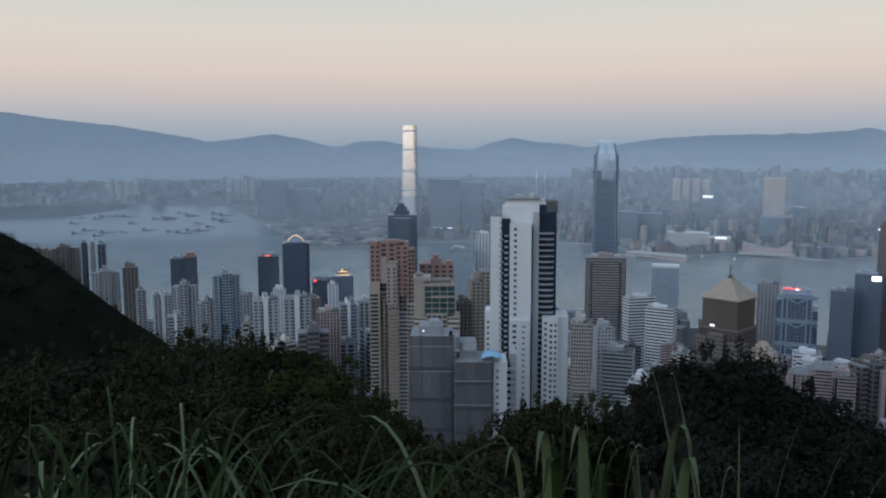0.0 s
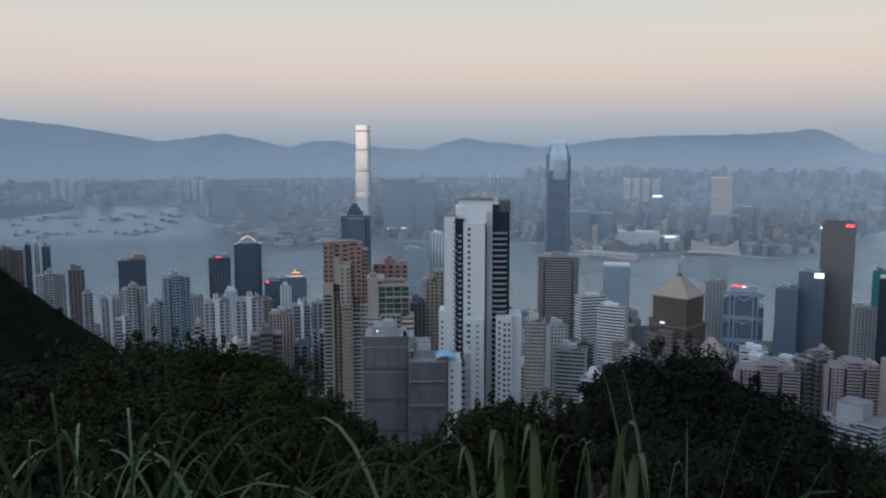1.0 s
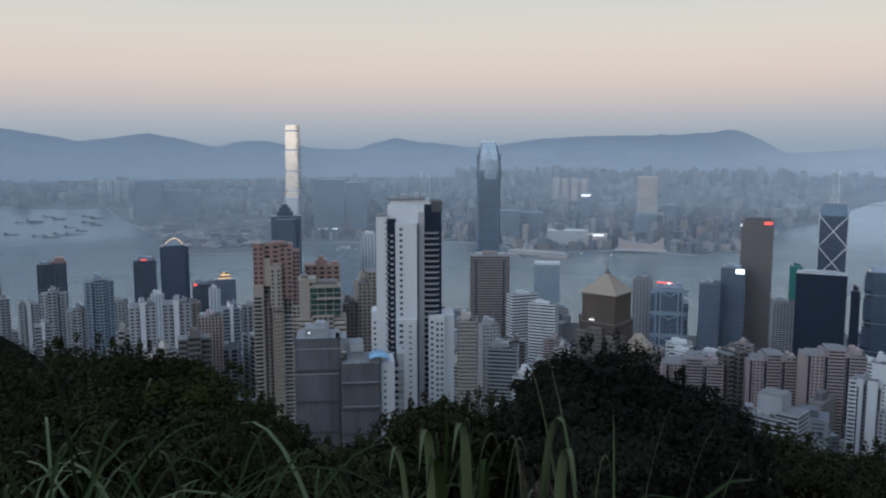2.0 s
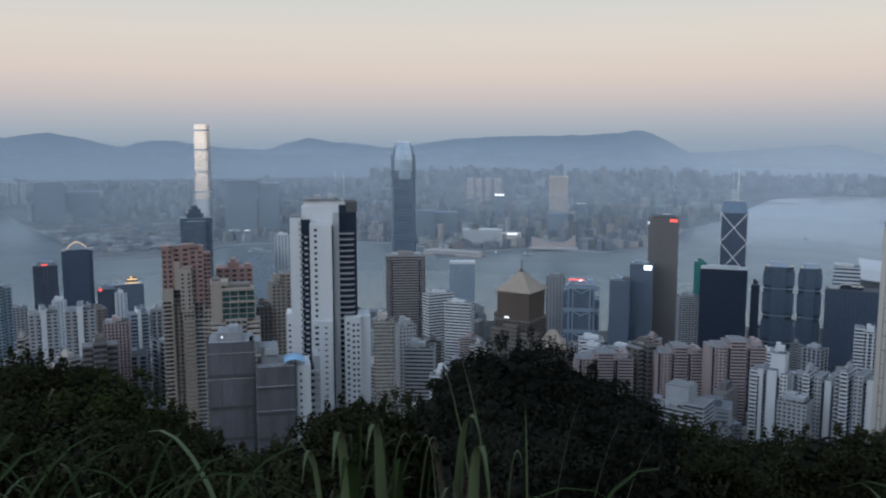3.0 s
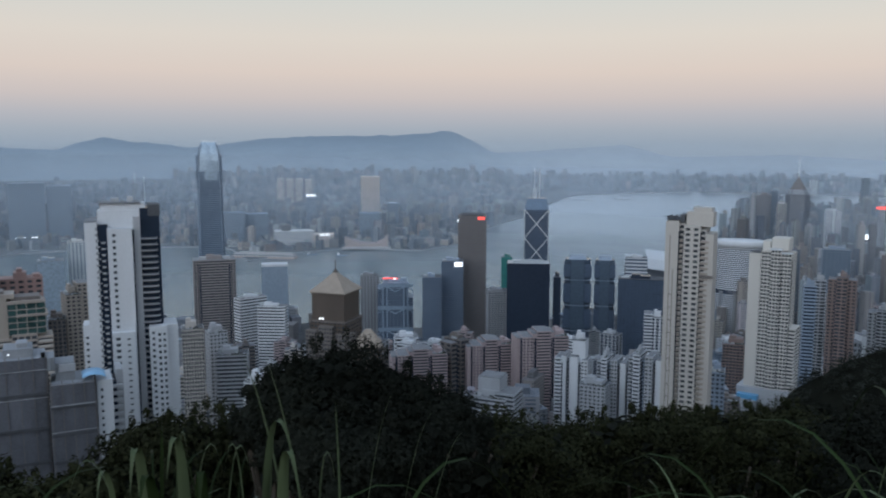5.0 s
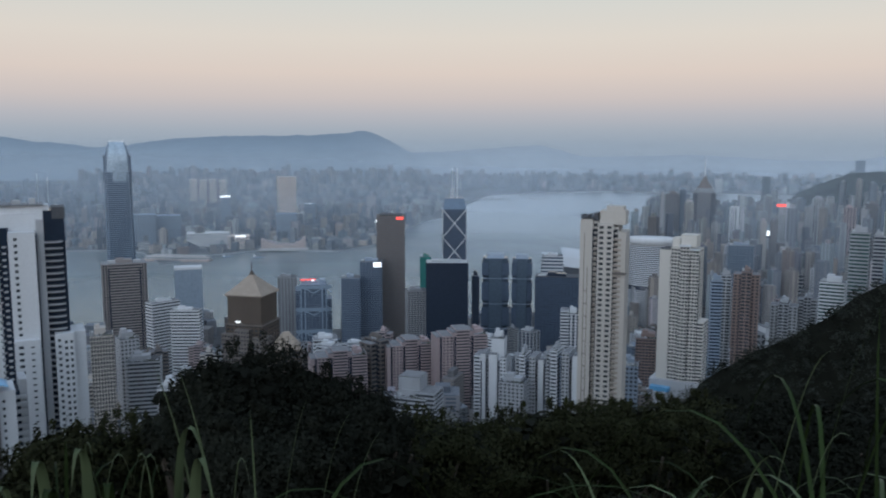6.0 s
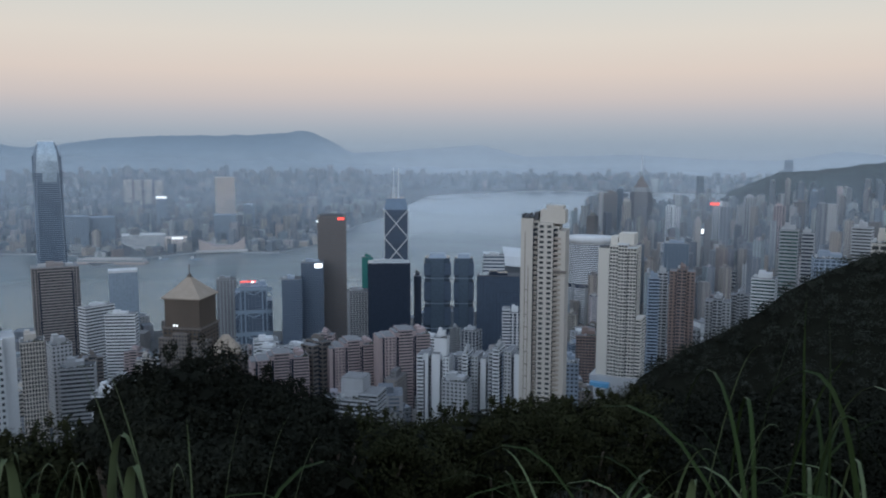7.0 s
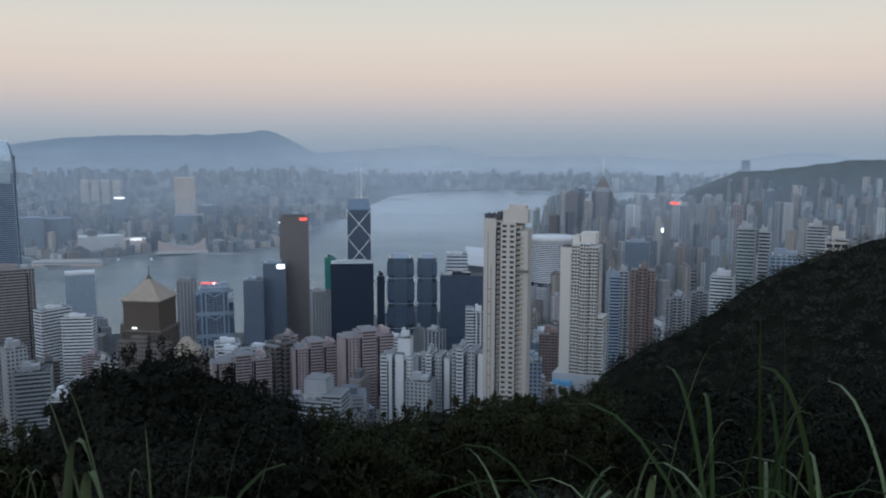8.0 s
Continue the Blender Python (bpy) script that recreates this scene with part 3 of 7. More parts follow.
def wing(W, G, x0, x1, y0, y1, z0, z1, fh=3.0, bay=3.2, mode="grid", proud=0.35):
    """Adds a block of storeys: a wall with an opening for each window, and the glazed core behind it."""
    if mode == "solid":
        W.append((x0, x1, y0, y1, z0, z1))
        return
    G.append((x0 + proud, x1 - proud, y0 + proud, y1 - proud, z0, z1 - 0.3))
    W.append((x0, x1, y0, y1, z0, z1, max(1, int(round((z1 - z0) / fh))), 1e9 if mode == "bands" else bay, *OPENINGS[mode], proud + 0.02))


def pierced(v, f, x0, x1, y0, y1, z0, z1, n, bay, wide, high, deep):
    """A ring of wall with recessed openings on the three sides that can be seen, in one piece."""
    zs = [z0]
    step = (z1 - z0) / n
    for k in range(n):
        zs += [z0 + step * (k + (1 - high) * 0.55), z0 + step * (k + (1 - high) * 0.55 + high)]
    zs.append(z1 + 0.6)
    cols = []
    for (ax, ay), (bx, by), nx, ny in (((x0, y1), (x0, y0), 1, 0), ((x0, y0), (x1, y0), 0, 1), ((x1, y0), (x1, y1), -1, 0), ((x1, y1), (x0, y1), 0, -1)):
        L = math.hypot(bx - ax, by - ay)
        m = 0 if ny == -1 else max(1, int(round(L / (bay if ny else bay * 1.5))))
        us = [(0.0, 0, 0, False)]
        for k in range(m):
            w = (wide if m > 1 else 1 - min(0.5, 0.9 / L)) / m
            us += [((k + 0.5) / m - w / 2, 0, 0, True), ((k + 0.5) / m + w / 2, 0, 0, False)]
        for u, _, _, opens in us:
            cols.append((ax + (bx - ax) * u, ay + (by - ay) * u, opens, nx * deep, ny * deep))
    base, nz, nc = len(v), len(zs), len(cols)
    for x, y, *_ in cols:
        v.extend((x, y, z) for z in zs)
    for i in range(nc):
        a, b = base + i * nz, base + ((i + 1) % nc) * nz
        opens, dx, dy = cols[i][2:5]
        if not opens:
            f.append((a, b, b + 1, a + 1))
            for j in range(1, nz - 1):
                f.append((a + j, b + j, b + j + 1, a + j + 1))
            continue
        for j in range(nz - 1):
            if j % 2 == 0:
                f.append((a + j, b + j, b + j + 1, a + j + 1))
            else:
                k = len(v)
                ring = (a + j, b + j, b + j + 1, a + j + 1)
                for q in ring:
                    x, y, z = v[q]
                    v.append((x + dx, y + dy, z))
                for e in range(4):
                    f.append((ring[e], ring[(e + 1) % 4], k + (e + 1) % 4, k + e))
    f.append(tuple(base + i * nz + nz - 1 for i in range(nc)))


def stack(thing, name, x0, x1, y0, y1, z0, high, step, n, material, label=""):
    """The same piece on every storey, each one an object on a shared mesh."""
    me = boxes(name, [(x0, x1, y0, y1, z0, z0 + high)])
    me.materials.append(material)
    for k in range(n):
        part(name, me, None, thing, label).matrix_basis = Matrix.Translation((0, 0, step * k))


def root(name, label, category, az, r, z, turn=0.0, group=""):
    """An Empty at the base of a thing, its -y side towards the viewpoint when turn is 0."""
    ob = new(name)
    p = spot(az, r, z)
    ob.matrix_world = pose(p.x, p.y, p.z, 0, 0, -az + turn)
    return tagged(ob, label, category, group)


def roof_gear(thing, rng, x0, x1, y0, y1, z, wall):
    """Plant room, water tank, pipes and an aerial on a flat roof."""
    w, d = x1 - x0, y1 - y0
    part("roof", boxes("roof", [(x0 + 0.3, x1 - 0.3, y0 + 0.3, y1 - 0.3, z, z + 0.63)]), M["darkroof" if rng.random() < 0.5 else "roof"], thing)
    a, b = x0 + w * rng.uniform(0.15, 0.3), x1 - w * rng.uniform(0.15, 0.35)
    h = rng.uniform(3, 6)
    hut = part("plant_room", boxes("plant_room", [(a, b, y0 + d * 0.25, y1 - d * 0.25, z + 0.63, z + h), (a + 0.4, (a + b) / 2, y0 + d * 0.35, y1 - d * 0.35, z + h, z + h + 2.2)]), wall, thing)
    part("water_tank", boxes("water_tank", [(x0 + w * 0.06, a - w * 0.03, y0 + d * 0.3, y0 + d * 0.6, z + 0.63, z + 2.6)]), M["steel"], thing)
    if thing.matrix_world.translation.length < 830:
        for k in range(7):
            px, py, s = rng.uniform(x0 + 1, x1 - 2.5), rng.uniform(y0 + 0.8, y0 + d * 0.24), rng.uniform(0.8, 2.2)
            part("roof_unit", boxes("roof_unit", [(px, px + s, py, py + s * 0.7, z + 0.63, z + 0.63 + s * rng.uniform(0.5, 1.0))]), rng.choice((M["steel"], M["darkroof"], M["offwhite"])), thing)
        part("roof_garden", boxes("roof_garden", [(x0 + w * 0.5, x1 - 0.8, y0 + 0.7, y0 + d * 0.22, z + 0.63, z + 1.25)]), M["leaf"], thing)
        part("parapet", bars("parapet", [((x0, y0, z + 1.5), (x1, y0, z + 1.5)), ((x1, y0, z + 1.5), (x1, y1, z + 1.5)), ((x0, y0, z + 1.5), (x0, y1, z + 1.5))], 0.2), M["steel"], thing)
    lines = [((b - 0.5, y0 + d * 0.5, z + h - 0.2), (b - 0.5, y0 + d * 0.5, z + h + rng.uniform(3, 6)))]
    part("aerial", bars("aerial", lines, 0.18), M["steel"], hut)


def tower(name, label, az, r, w, d, ztop, wall="offwhite", glass="glass", mode="grid", fh=3.0, bay=3.4, turn=0.0, z0=None, wings=(),
          group="", category="tower block", seed=0, gear=True):
    """A tower: main block and wings (x0, x1, y0, y1 as parts of its width and depth, drop of the top, mode, wall)."""
    rng = random.Random(seed + int(az * 100) + int(r))
    if r > 800:
        fh, bay = max(fh, 3.6 if r < 1400 else 4.2), max(bay, 4.8 if r < 1400 else 6.0)
    base = (ground(az, r + d / 2) - 6) if z0 is None else z0
    thing = root(name, label, category, az, r + d / 2, base, turn, group)
    H = ztop - base
    walls, glazing = {}, []
    W = walls.setdefault(wall, [])
    if not wings:
        wing(W, glazing, -w / 2, w / 2, -d / 2, d / 2, 0, H, fh, bay, mode)
        tops = [(-w / 2, w / 2, -d / 2, d / 2, H)]
    else:
        tops = []
        for x0, x1, y0, y1, drop, md, mt in wings:
            X0, X1, Y0, Y1 = x0 * w - w / 2, x1 * w - w / 2, y0 * d - d / 2, y1 * d - d / 2
            wing(walls.setdefault(mt or wall, []), glazing, X0, X1, Y0, Y1, 0, H - drop, fh, bay, md)
            tops.append((X0, X1, Y0, Y1, H - drop))
    for (p0, p1, q0, *_), (r0, r1, s0, *_) in zip(wings, wings[1:]):
        # a dark strip stands in for the shade where two wings meet
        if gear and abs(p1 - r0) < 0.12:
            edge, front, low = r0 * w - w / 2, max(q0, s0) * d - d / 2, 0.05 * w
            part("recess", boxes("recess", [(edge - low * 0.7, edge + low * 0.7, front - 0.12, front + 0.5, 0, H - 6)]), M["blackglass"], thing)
    for k, items in walls.items():
        if items:
            part("wall", boxes("wall", items), M[k], thing)
    if glazing:
        part("glazing", boxes("glazing", glazing), M[glass], thing)
    if gear:
        big = max(tops, key=lambda q: (q[1] - q[0]) * (q[3] - q[2]) + q[4])
        roof_gear(thing, rng, *big, M[wall])
        for q in tops:
            if q is not big and (q[1] - q[0]) > 3 and (q[3] - q[2]) > 3:
                part("roof", boxes("roof", [(q[0] + 0.3, q[1] - 0.3, q[2] + 0.3, q[3] - 0.3, q[4], q[4] + 0.64)]), M["roof"], thing)
    thing["top"] = H
    return thing


def lamps(thing, name, items, material, label=""):
    return part(name, boxes(name, items), material, thing, label)


# ---- the tall landmarks ----
def mirror_tower():
    """A tapering tower whose mirror faces catch the western glow; refuge floors break it up."""
    t = root("skyscraper", "tall tapering silver mirror-glass skyscraper catching the western glow", "skyscraper", -2.37, 3790, 2, 0)
    def ring(h, s):
        c = 0.16 * s
        pts = [(-s + c, -s), (s - c, -s), (s - c, -s + c), (s, -s + c), (s, s - c), (s - c, s - c), (s - c, s), (-s + c, s), (-s + c, s - c), (-s, s - c), (-s, -s + c), (-s + c, -s + c)]
        a = radians(17)
        return [(x * math.cos(a) + y * math.sin(a), -x * math.sin(a) + y * math.cos(a), h) for x, y in pts]
    cuts = [0, 120, 200, 290, 385, 470, 496]
    def half(h):
        return 32.5 - 5.5 * (h / 496) ** 1.2 + (4 * (1 - h / 60) if h < 60 else 0)
    for a, b in zip(cuts, cuts[1:]):
        part("facade", loft("facade", [ring(a + (4 if a else 0), half(a)), ring((a + b) / 2, half((a + b) / 2)), ring(b - 4 if b < 490 else b, half(b))]), M["mirror"], t)
    part("refuge_floor", loft("refuge_floor", [ring(2, half(2) - 1.0), ring(250, half(250) - 1.2), ring(488, half(488) - 1.2)]), M["steel"], t, "louvred grey refuge storeys")
    return t


mirror_tower()


def crown_tower():
    """A slim tower with stepped, rounded shoulders and a domed crown of fins."""
    t = root("skyscraper", "slim glass skyscraper with rounded shoulders and a pale domed crown", "skyscraper", 11.17, 1872, 2, 0)
    H = 412.0
    def half(h):
        if h < 190:
            return 28.5 - 0.9 * h / 190
        if h < 300:
            return 27.6 - 1.6 * (h - 190) / 110
        if h < 370:
            return 26.0 - 2.0 * ((h - 300) / 70) ** 1.5
        return 24.0 - 8.5 * ((h - 370) / 42) ** 2.2
    def ring(h, s, k=0.16):
        c = k * s
        return [(-s + c, -s, h), (s - c, -s, h), (s, -s + c, h), (s, s - c, h), (s - c, s, h), (-s + c, s, h), (-s, s - c, h), (-s, -s + c, h)]
    hs = [0, 100, 190, 250, 300, 335, 350]
    part("shaft", loft("shaft", [ring(h, half(h) - 0.5) for h in hs]), M["navy"], t)
    part("crown", loft("crown", [ring(h, half(h) - 0.4) for h in (350, 362, 374, 386, 396, 404, 410, 412)]), M["paleglass"], t, "pale glass crown")
    # spandrel hoops and upright fins
    v = []
    for k in range(1, 84):
        h = k * 4.2
        s = half(h)
        v.append((h, s))
    for h, s in v:
        part("spandrel", loft("spandrel", [ring(h, s), ring(h + 1.3, s)]), M["palesteel"], t)
    lines = []
    tip = [0, 190, 300, 350, 372, 388, 400, 408]
    for i in range(8):
        for q in (0.0, 0.5):
            for a, b in zip(tip, tip[1:]):
                def at(h):
                    R = ring(h, half(h) + 0.2)
                    p, p2 = Vector(R[i]), Vector(R[(i + 1) % 8])
                    return p.lerp(p2, q)
                if q == 0.0 or b > 350:
                    lines.append((at(a), at(b)))
    part("corner_fin", bars("corner_fin", lines, 1.2), M["bluegrey"], t, "silver corner fins")
    lines = [(Vector((x, y, 396)), Vector((x * 0.8, y * 0.8, 416))) for x, y in [(16 * math.cos(a), 16 * math.sin(a)) for a in [radians(22.5 * i) for i in range(16)]]]
    part("crown_claws", bars("crown_claws", lines, 1.1), M["silver"], t)
    # lower setback shoulders beside the crown
    part("shoulder", boxes("shoulder", [(-27.0, -21.5, -12, 12, 290, 384), (21.5, 27.0, -12, 12, 290, 384)]), M["navy"], t)
    part("crown_panel", boxes("crown_panel", [(-10, 17, -26.2, -25, 330, 350), (-2, 17, -25.6, -24.6, 350, 372)]), M["paleglass"], t, "lighter glazed panel below the crown")
    return t


crown_tower()


def braced_tower():
    """A dark glass shaft with white cross bracing, a bevelled top and twin masts."""
    t = root("skyscraper", "dark glass tower with white diagonal bracing and twin masts", "skyscraper", 33.65, 1525, 2, 0)
    s, H0, H1 = 22.0, 289, 309
    part("shaft", boxes("shaft", [(-s, s, -s, s, 0, H0)]), M["navy"], t)
    part("top_prism", loft("top_prism", [[(-s, -s, H0), (s, -s, H0), (s, s, H0), (-s, s, H0)], [(-s * 0.8, -s * 0.45, H1), (s * 0.8, -s * 0.45, H1), (s * 0.8, s * 0.8, H1), (-s * 0.8, s * 0.8, H1)]]), M["blueglass"], t, "bevelled paler glass top")
    seg = 52.0
    for side, (ax, ay, bx, by) in enumerate([(-s, -s, s, -s), (-s, s, -s, -s), (s, -s, s, s), (s, s, -s, s)]):
        lines = []
        ox, oy = ((0, -0.3), (-0.3, 0), (0.3, 0), (0, 0.3))[side]
        for k in range(5):
            z1 = H0 - k * seg
            z0 = z1 - seg
            lines += [((ax + ox, ay + oy, z0), (bx + ox, by + oy, z1)), ((ax + ox, ay + oy, z1), (bx + ox, by + oy, z0))]
        for one in lines:
            part("brace", bars("brace", [one], 1.5), M["white"], t, "white diagonal brace")
    part("corner_posts", bars("corner_posts", [((x, y, 0), (x, y, H0)) for x in (-s, s) for y in (-s, s)], 1.2), M["silver"], t)
    part("floors", boxes("floors", [(-s - 0.1, s + 0.1, -s - 0.1, s + 0.1, z, z + 0.5) for z in [4.0 * k for k in range(1, 72)]]), M["blackglass"], t)
    for x in (-4.5, 4.5):
        part("mast", bars("mast", [((x, 0, H1 - 1), (x, 0, H1 + 30)), ((x, 0, H1 + 30), (x, 0, H1 + 55))], 1.1 if x < 0 else 1.6), M["white"], t, "white mast")
    part("mast_cage", bars("mast_cage", [((-7, -2, H1), (-7, -2, H1 + 17)), ((-2, -2, H1), (-2, -2, H1 + 17)), ((-7, -2, H1 + 17), (-2, -2, H1 + 17)), ((-7, -2, H1 + 8), (-2, -2, H1 + 8))], 0.9), M["white"], t)
    return t


braced_tower()


def oval_tower():
    """A pale hotel slab with an oval plan, ringed by bands of windows, under a white drum."""
    t = root("hotel_tower", "pale oval hotel tower ringed with window bands under a white drum", "hotel", 47.25, 1630, 2, 0)
    H = 232 - 2
    def ring(h, a, b):
        return [(a * math.cos(q) , b * math.sin(q), h) for q in [2 * math.pi * i / 40 for i in range(40)]]
    part("glazing", loft("glazing", [ring(0, 41.4, 23.4), ring(H - 4, 41.4, 23.4)], True), M["blackglass"], t)
    z = 3.0
    while z < H - 16:
        if not 128 < z < 134:
            part("band", loft("band", [ring(z, 42, 24), ring(z + 1.8, 42, 24)]), M["white"], t)
        z += 3.7
    part("drum", loft("drum", [ring(H - 14, 43, 25), ring(H - 3, 43, 25), ring(H, 41, 23)], True), M["white"], t, "white rooftop drum")
    part("end_wall", boxes("end_wall", [(33, 43.5, -10, 10, 0, H - 10)]), M["offwhite"], t)
    return t


oval_tower()


def pyramid_top_tower():
    """A three-sided tower with a gilt pyramid and a mast."""
    t = root("skyscraper", "tall grey skyscraper with a stepped pyramid top and mast", "skyscraper", 50.58, 2660, 2, 0)
    o = [(-34, -12), (-20, -30), (20, -30), (34, -12), (22, 26), (-22, 26)]
    part("shaft", prism("shaft", o, 0, 262), M["greyglass"], t)
    for x in range(-18, 19, 6):
        part("pier", boxes("pier", [(x - 0.8, x + 0.8, -31, -29.5, 0, 258)]), M["grey"], t)
    part("cap", prism("cap", [(x * 0.86, y * 0.86) for x, y in o], 262, 276, 0.85), M["grey"], t)
    part("pyramid", prism("pyramid", [(x * 0.66, y * 0.66) for x, y in o], 276, 312, 0.06), M["taupe"], t, "stepped pyramid roof")
    part("mast", bars("mast", [((0, 0, 308), (0, 0, 372))], 2.0), M["steel"], t)
    return t


pyramid_top_tower()

# ---- central business towers ----
def stepped_dark_tower():
    t = tower("office_tower", "dark blue glass office tower with stepped mast-crowned top", -2.95, 1592, 58, 50, 272, "bluegrey", "blueglass", "curtain", 4.0, 3.2, 0,
              category="office tower", gear=False,
              wings=[(0.0, 1.0, 0.15, 0.85, 0, "curtain", None), (0.18, 0.80, 0.0, 1.0, 6, "curtain", None)])
    H = t["top"]
    part("stepped_top", boxes("stepped_top", [(-17, 14, -17, 17, H, H + 9), (-13, 9, -13, 13, H + 9, H + 17), (-8, 4, -8, 8, H + 17, H + 23)]), M["navy"], t)
    part("mast", bars("mast", [((-3, 0, H + 22), (-3, 0, H + 44))], 0.9), M["steel"], t)
    return t


stepped_dark_tower()


def lit_crown_tower():
    t = tower("office_tower", "navy glass office tower with a lit arched crown", -10.4, 1700, 55, 45, 207, "navy", "navy", "curtain", 3.9, 4.6, 0, category="office tower", gear=False,
              wings=[(0.0, 1.0, 0.1, 0.9, 0, "curtain", None), (0.12, 0.88, 0.0, 1.0, -2, "curtain", None)])
    H = t["top"]
    part("crown", loft("crown", [[(-20, -16, H), (20, -16, H), (20, 16, H), (-20, 16, H)], [(-17, -14, H + 6), (17, -14, H + 6), (17, 14, H + 6), (-17, 14, H + 6)], [(-4, -10, H + 16), (4, -10, H + 16), (4, 10, H + 16), (-4, 10, H + 16)]]), M["bluegrey"], t)
    arch = [Vector((-17, -15, H + 4)), Vector((-13, -15, H + 10)), Vector((-6, -13, H + 15)), Vector((0, -12, H + 17)), Vector((6, -13, H + 15)), Vector((13, -15, H + 10)), Vector((17, -15, H + 4))]
    part("crown_lights", bars("crown_lights", list(zip(arch, arch[1:])), 0.9), M["warm_lamp"], t, "warm lit arch on the crown")
    return t


lit_crown_tower()
t = tower("office_tower", "dark office tower with a red-lit rooftop", -12.3, 1700, 43, 40, 182, "bluegrey", "blackglass", "curtain", 3.9, 4.6, category="office tower")
lamps(t, "sign", [(-6, 4, -20.6, -20.1, t["top"] + 1.2, t["top"] + 3.5)], M["red_lamp"], "red roof light")
t = tower("office_tower", "dark twin-slab waterfront tower with red roof trim", -17.9, 1850, 56, 45, 166, "bluegrey", "blackglass", "curtain", 3.9, 4.6, category="office tower",
          wings=[(0.0, 0.52, 0.1, 1.0, 2, "curtain", None), (0.5, 1.0, 0.0, 0.9, -4, "curtain", None)])
part("red_trim", boxes("red_trim", [(0, 28.4, -22.9, -22.2, t["top"] + 1, t["top"] + 5.0), (6, 24, -20, 10, t["top"] + 4.6, t["top"] + 11)]), M["rose"], t, "dull red roof trim")
t = tower("office_tower", "low dark office block with a red lamp", -8.6, 1560, 40, 36, 152, "bluegrey", "blackglass", "curtain", 3.9, 4.6, category="office tower")
lamps(t, "sign", [(-17, -12, -18.8, -18.3, t["top"] - 2, t["top"] + 2.2)], M["red_lamp"], "red round roof lamp")
t = tower("office_tower", "dark office tower with golden-lit crown", -7.2, 1540, 40, 40, 162, "bluegrey", "navy", "curtain", 3.9, 4.6, category="office tower", gear=False)
part("crown", boxes("crown", [(-10, 12, -10, 10, t["top"], t["top"] + 6), (-6, 8, -7, 7, t["top"] + 6, t["top"] + 12)]), M["taupe"], t)
lamps(t, "crown_lights", [(-11, 13, -10.9, -10.3, t["top"] + 1.0, t["top"] + 2.4), (-7, 9, -7.8, -7.2, t["top"] + 6.5, t["top"] + 8.5), (-2, 0, -8, -7.4, t["top"] + 9, t["top"] + 13)], M["warm_lamp"], "warm crown lights")

tower("office_tower", "pale blue glass office slab by the harbour", 1.18, 1500, 42, 36, 215, "paleglass", "paleglass", "fins", 3.8, 4.2, category="office tower")
tower("office_tower", "pale blue-grey slender office tower", 2.75, 1550, 30, 30, 240, "silver", "paleglass", "fins", 3.8, 4.2, category="office tower")
t = tower("office_tower", "broad mauve-grey office tower with long window bands", 11.26, 1300, 63, 42, 231, "mauve", "glass", "bands", 4.2, 4.6, 3, category="office tower", wings=[(0.0, 0.13, 0.0, 1.0, 0, "fins", None), (0.13, 0.87, 0.04, 0.96, 0, "bands", None), (0.87, 1.0, 0.0, 1.0, 0, "fins", None)])
part("roof_hut", boxes("roof_hut", [(-22, -12, -8, 4, t["top"], t["top"] + 4.5), (14, 24, -8, 4, t["top"], t["top"] + 4)]), M["offwhite"], t)
tower("hotel_block", "white hotel slab with long window bands", 13.6, 1270, 46, 20, 175, "white", "glass", "bands", 4.6, 3.4, 28, category="hotel")
tower("hotel_block", "white hotel slab with rows of recessed windows", 15.1, 1230, 42, 20, 168, "white", "glass", "bands", 4.6, 3.4, -16, category="hotel")
t = tower("office_block", "pale glass waterfront block with a white flat roof", 15.31, 1750, 55, 30, 152, "bluegrey", "paleglass", "fins", 3.8, 3.6, category="office block", gear=False)
part("roof", boxes("roof", [(-27.5, 27.5, -15, 15, t["top"], t["top"] + 5.5)]), M["white"], t, "white flat roof")


def truss_bank():
    """A bank hung from exposed trusses between ladder masts."""
    t = tower("bank_tower", "blue-grey steel bank tower with exposed hanging trusses", 23.7, 1400, 62, 46, 170, "bluegrey", "navy", "curtain", 3.9, 4.6, 0, category="bank tower", gear=False,
              wings=[(0.16, 0.84, 0.0, 1.0, 0, "curtain", None), (0.0, 0.2, 0.1, 0.9, 10, "curtain", None), (0.8, 1.0, 0.1, 0.9, 26, "curtain", None)])
    H = t["top"]
    for x in (-21.5, -14.5, 14.5, 21.5):
        part("mast", boxes("mast", [(x - 1.3, x + 1.3, -25.2, -22.5, 0, H + 3)]), M["palesteel"], t, "pale blue steel mast")
    for z in (H - 3, H - 42, H - 80, H - 118):
        part("belt", boxes("belt", [(-30.5, 30.5, -24.2, -22.6, z - 3.5, z + 2.0)]), M["palesteel"], t, "pale blue belt storey")
        part("truss", bars("truss", [((-20, -24.6, z), (0, -24.6, z - 11)), ((20, -24.6, z), (0, -24.6, z - 11)), ((-31, -23, z - 11), (-21, -24.6, z)), ((31, -23, z - 11), (21, -24.6, z))], 1.7), M["palesteel"], t, "pale hanging truss")
    for q in ((-20, -10, -10, 6, H, H + 8), (-6, 8, -8, 8, H, H + 5), (10, 20, -10, 6, H, H + 7)):
        part("roof_crane", boxes("roof_crane", [q]), M["bluegrey"], t)
    lamps(t, "sign", [(-22, 4, -11, -10.2, H + 6.5, H + 8.4)], M["red_lamp"], "red roof sign")
    lamps(t, "floodlight", [(-3, 1, -11.6, -11.0, H + 5.4, H + 7.6)], M["white_lamp"], "white floodlight")
    return t


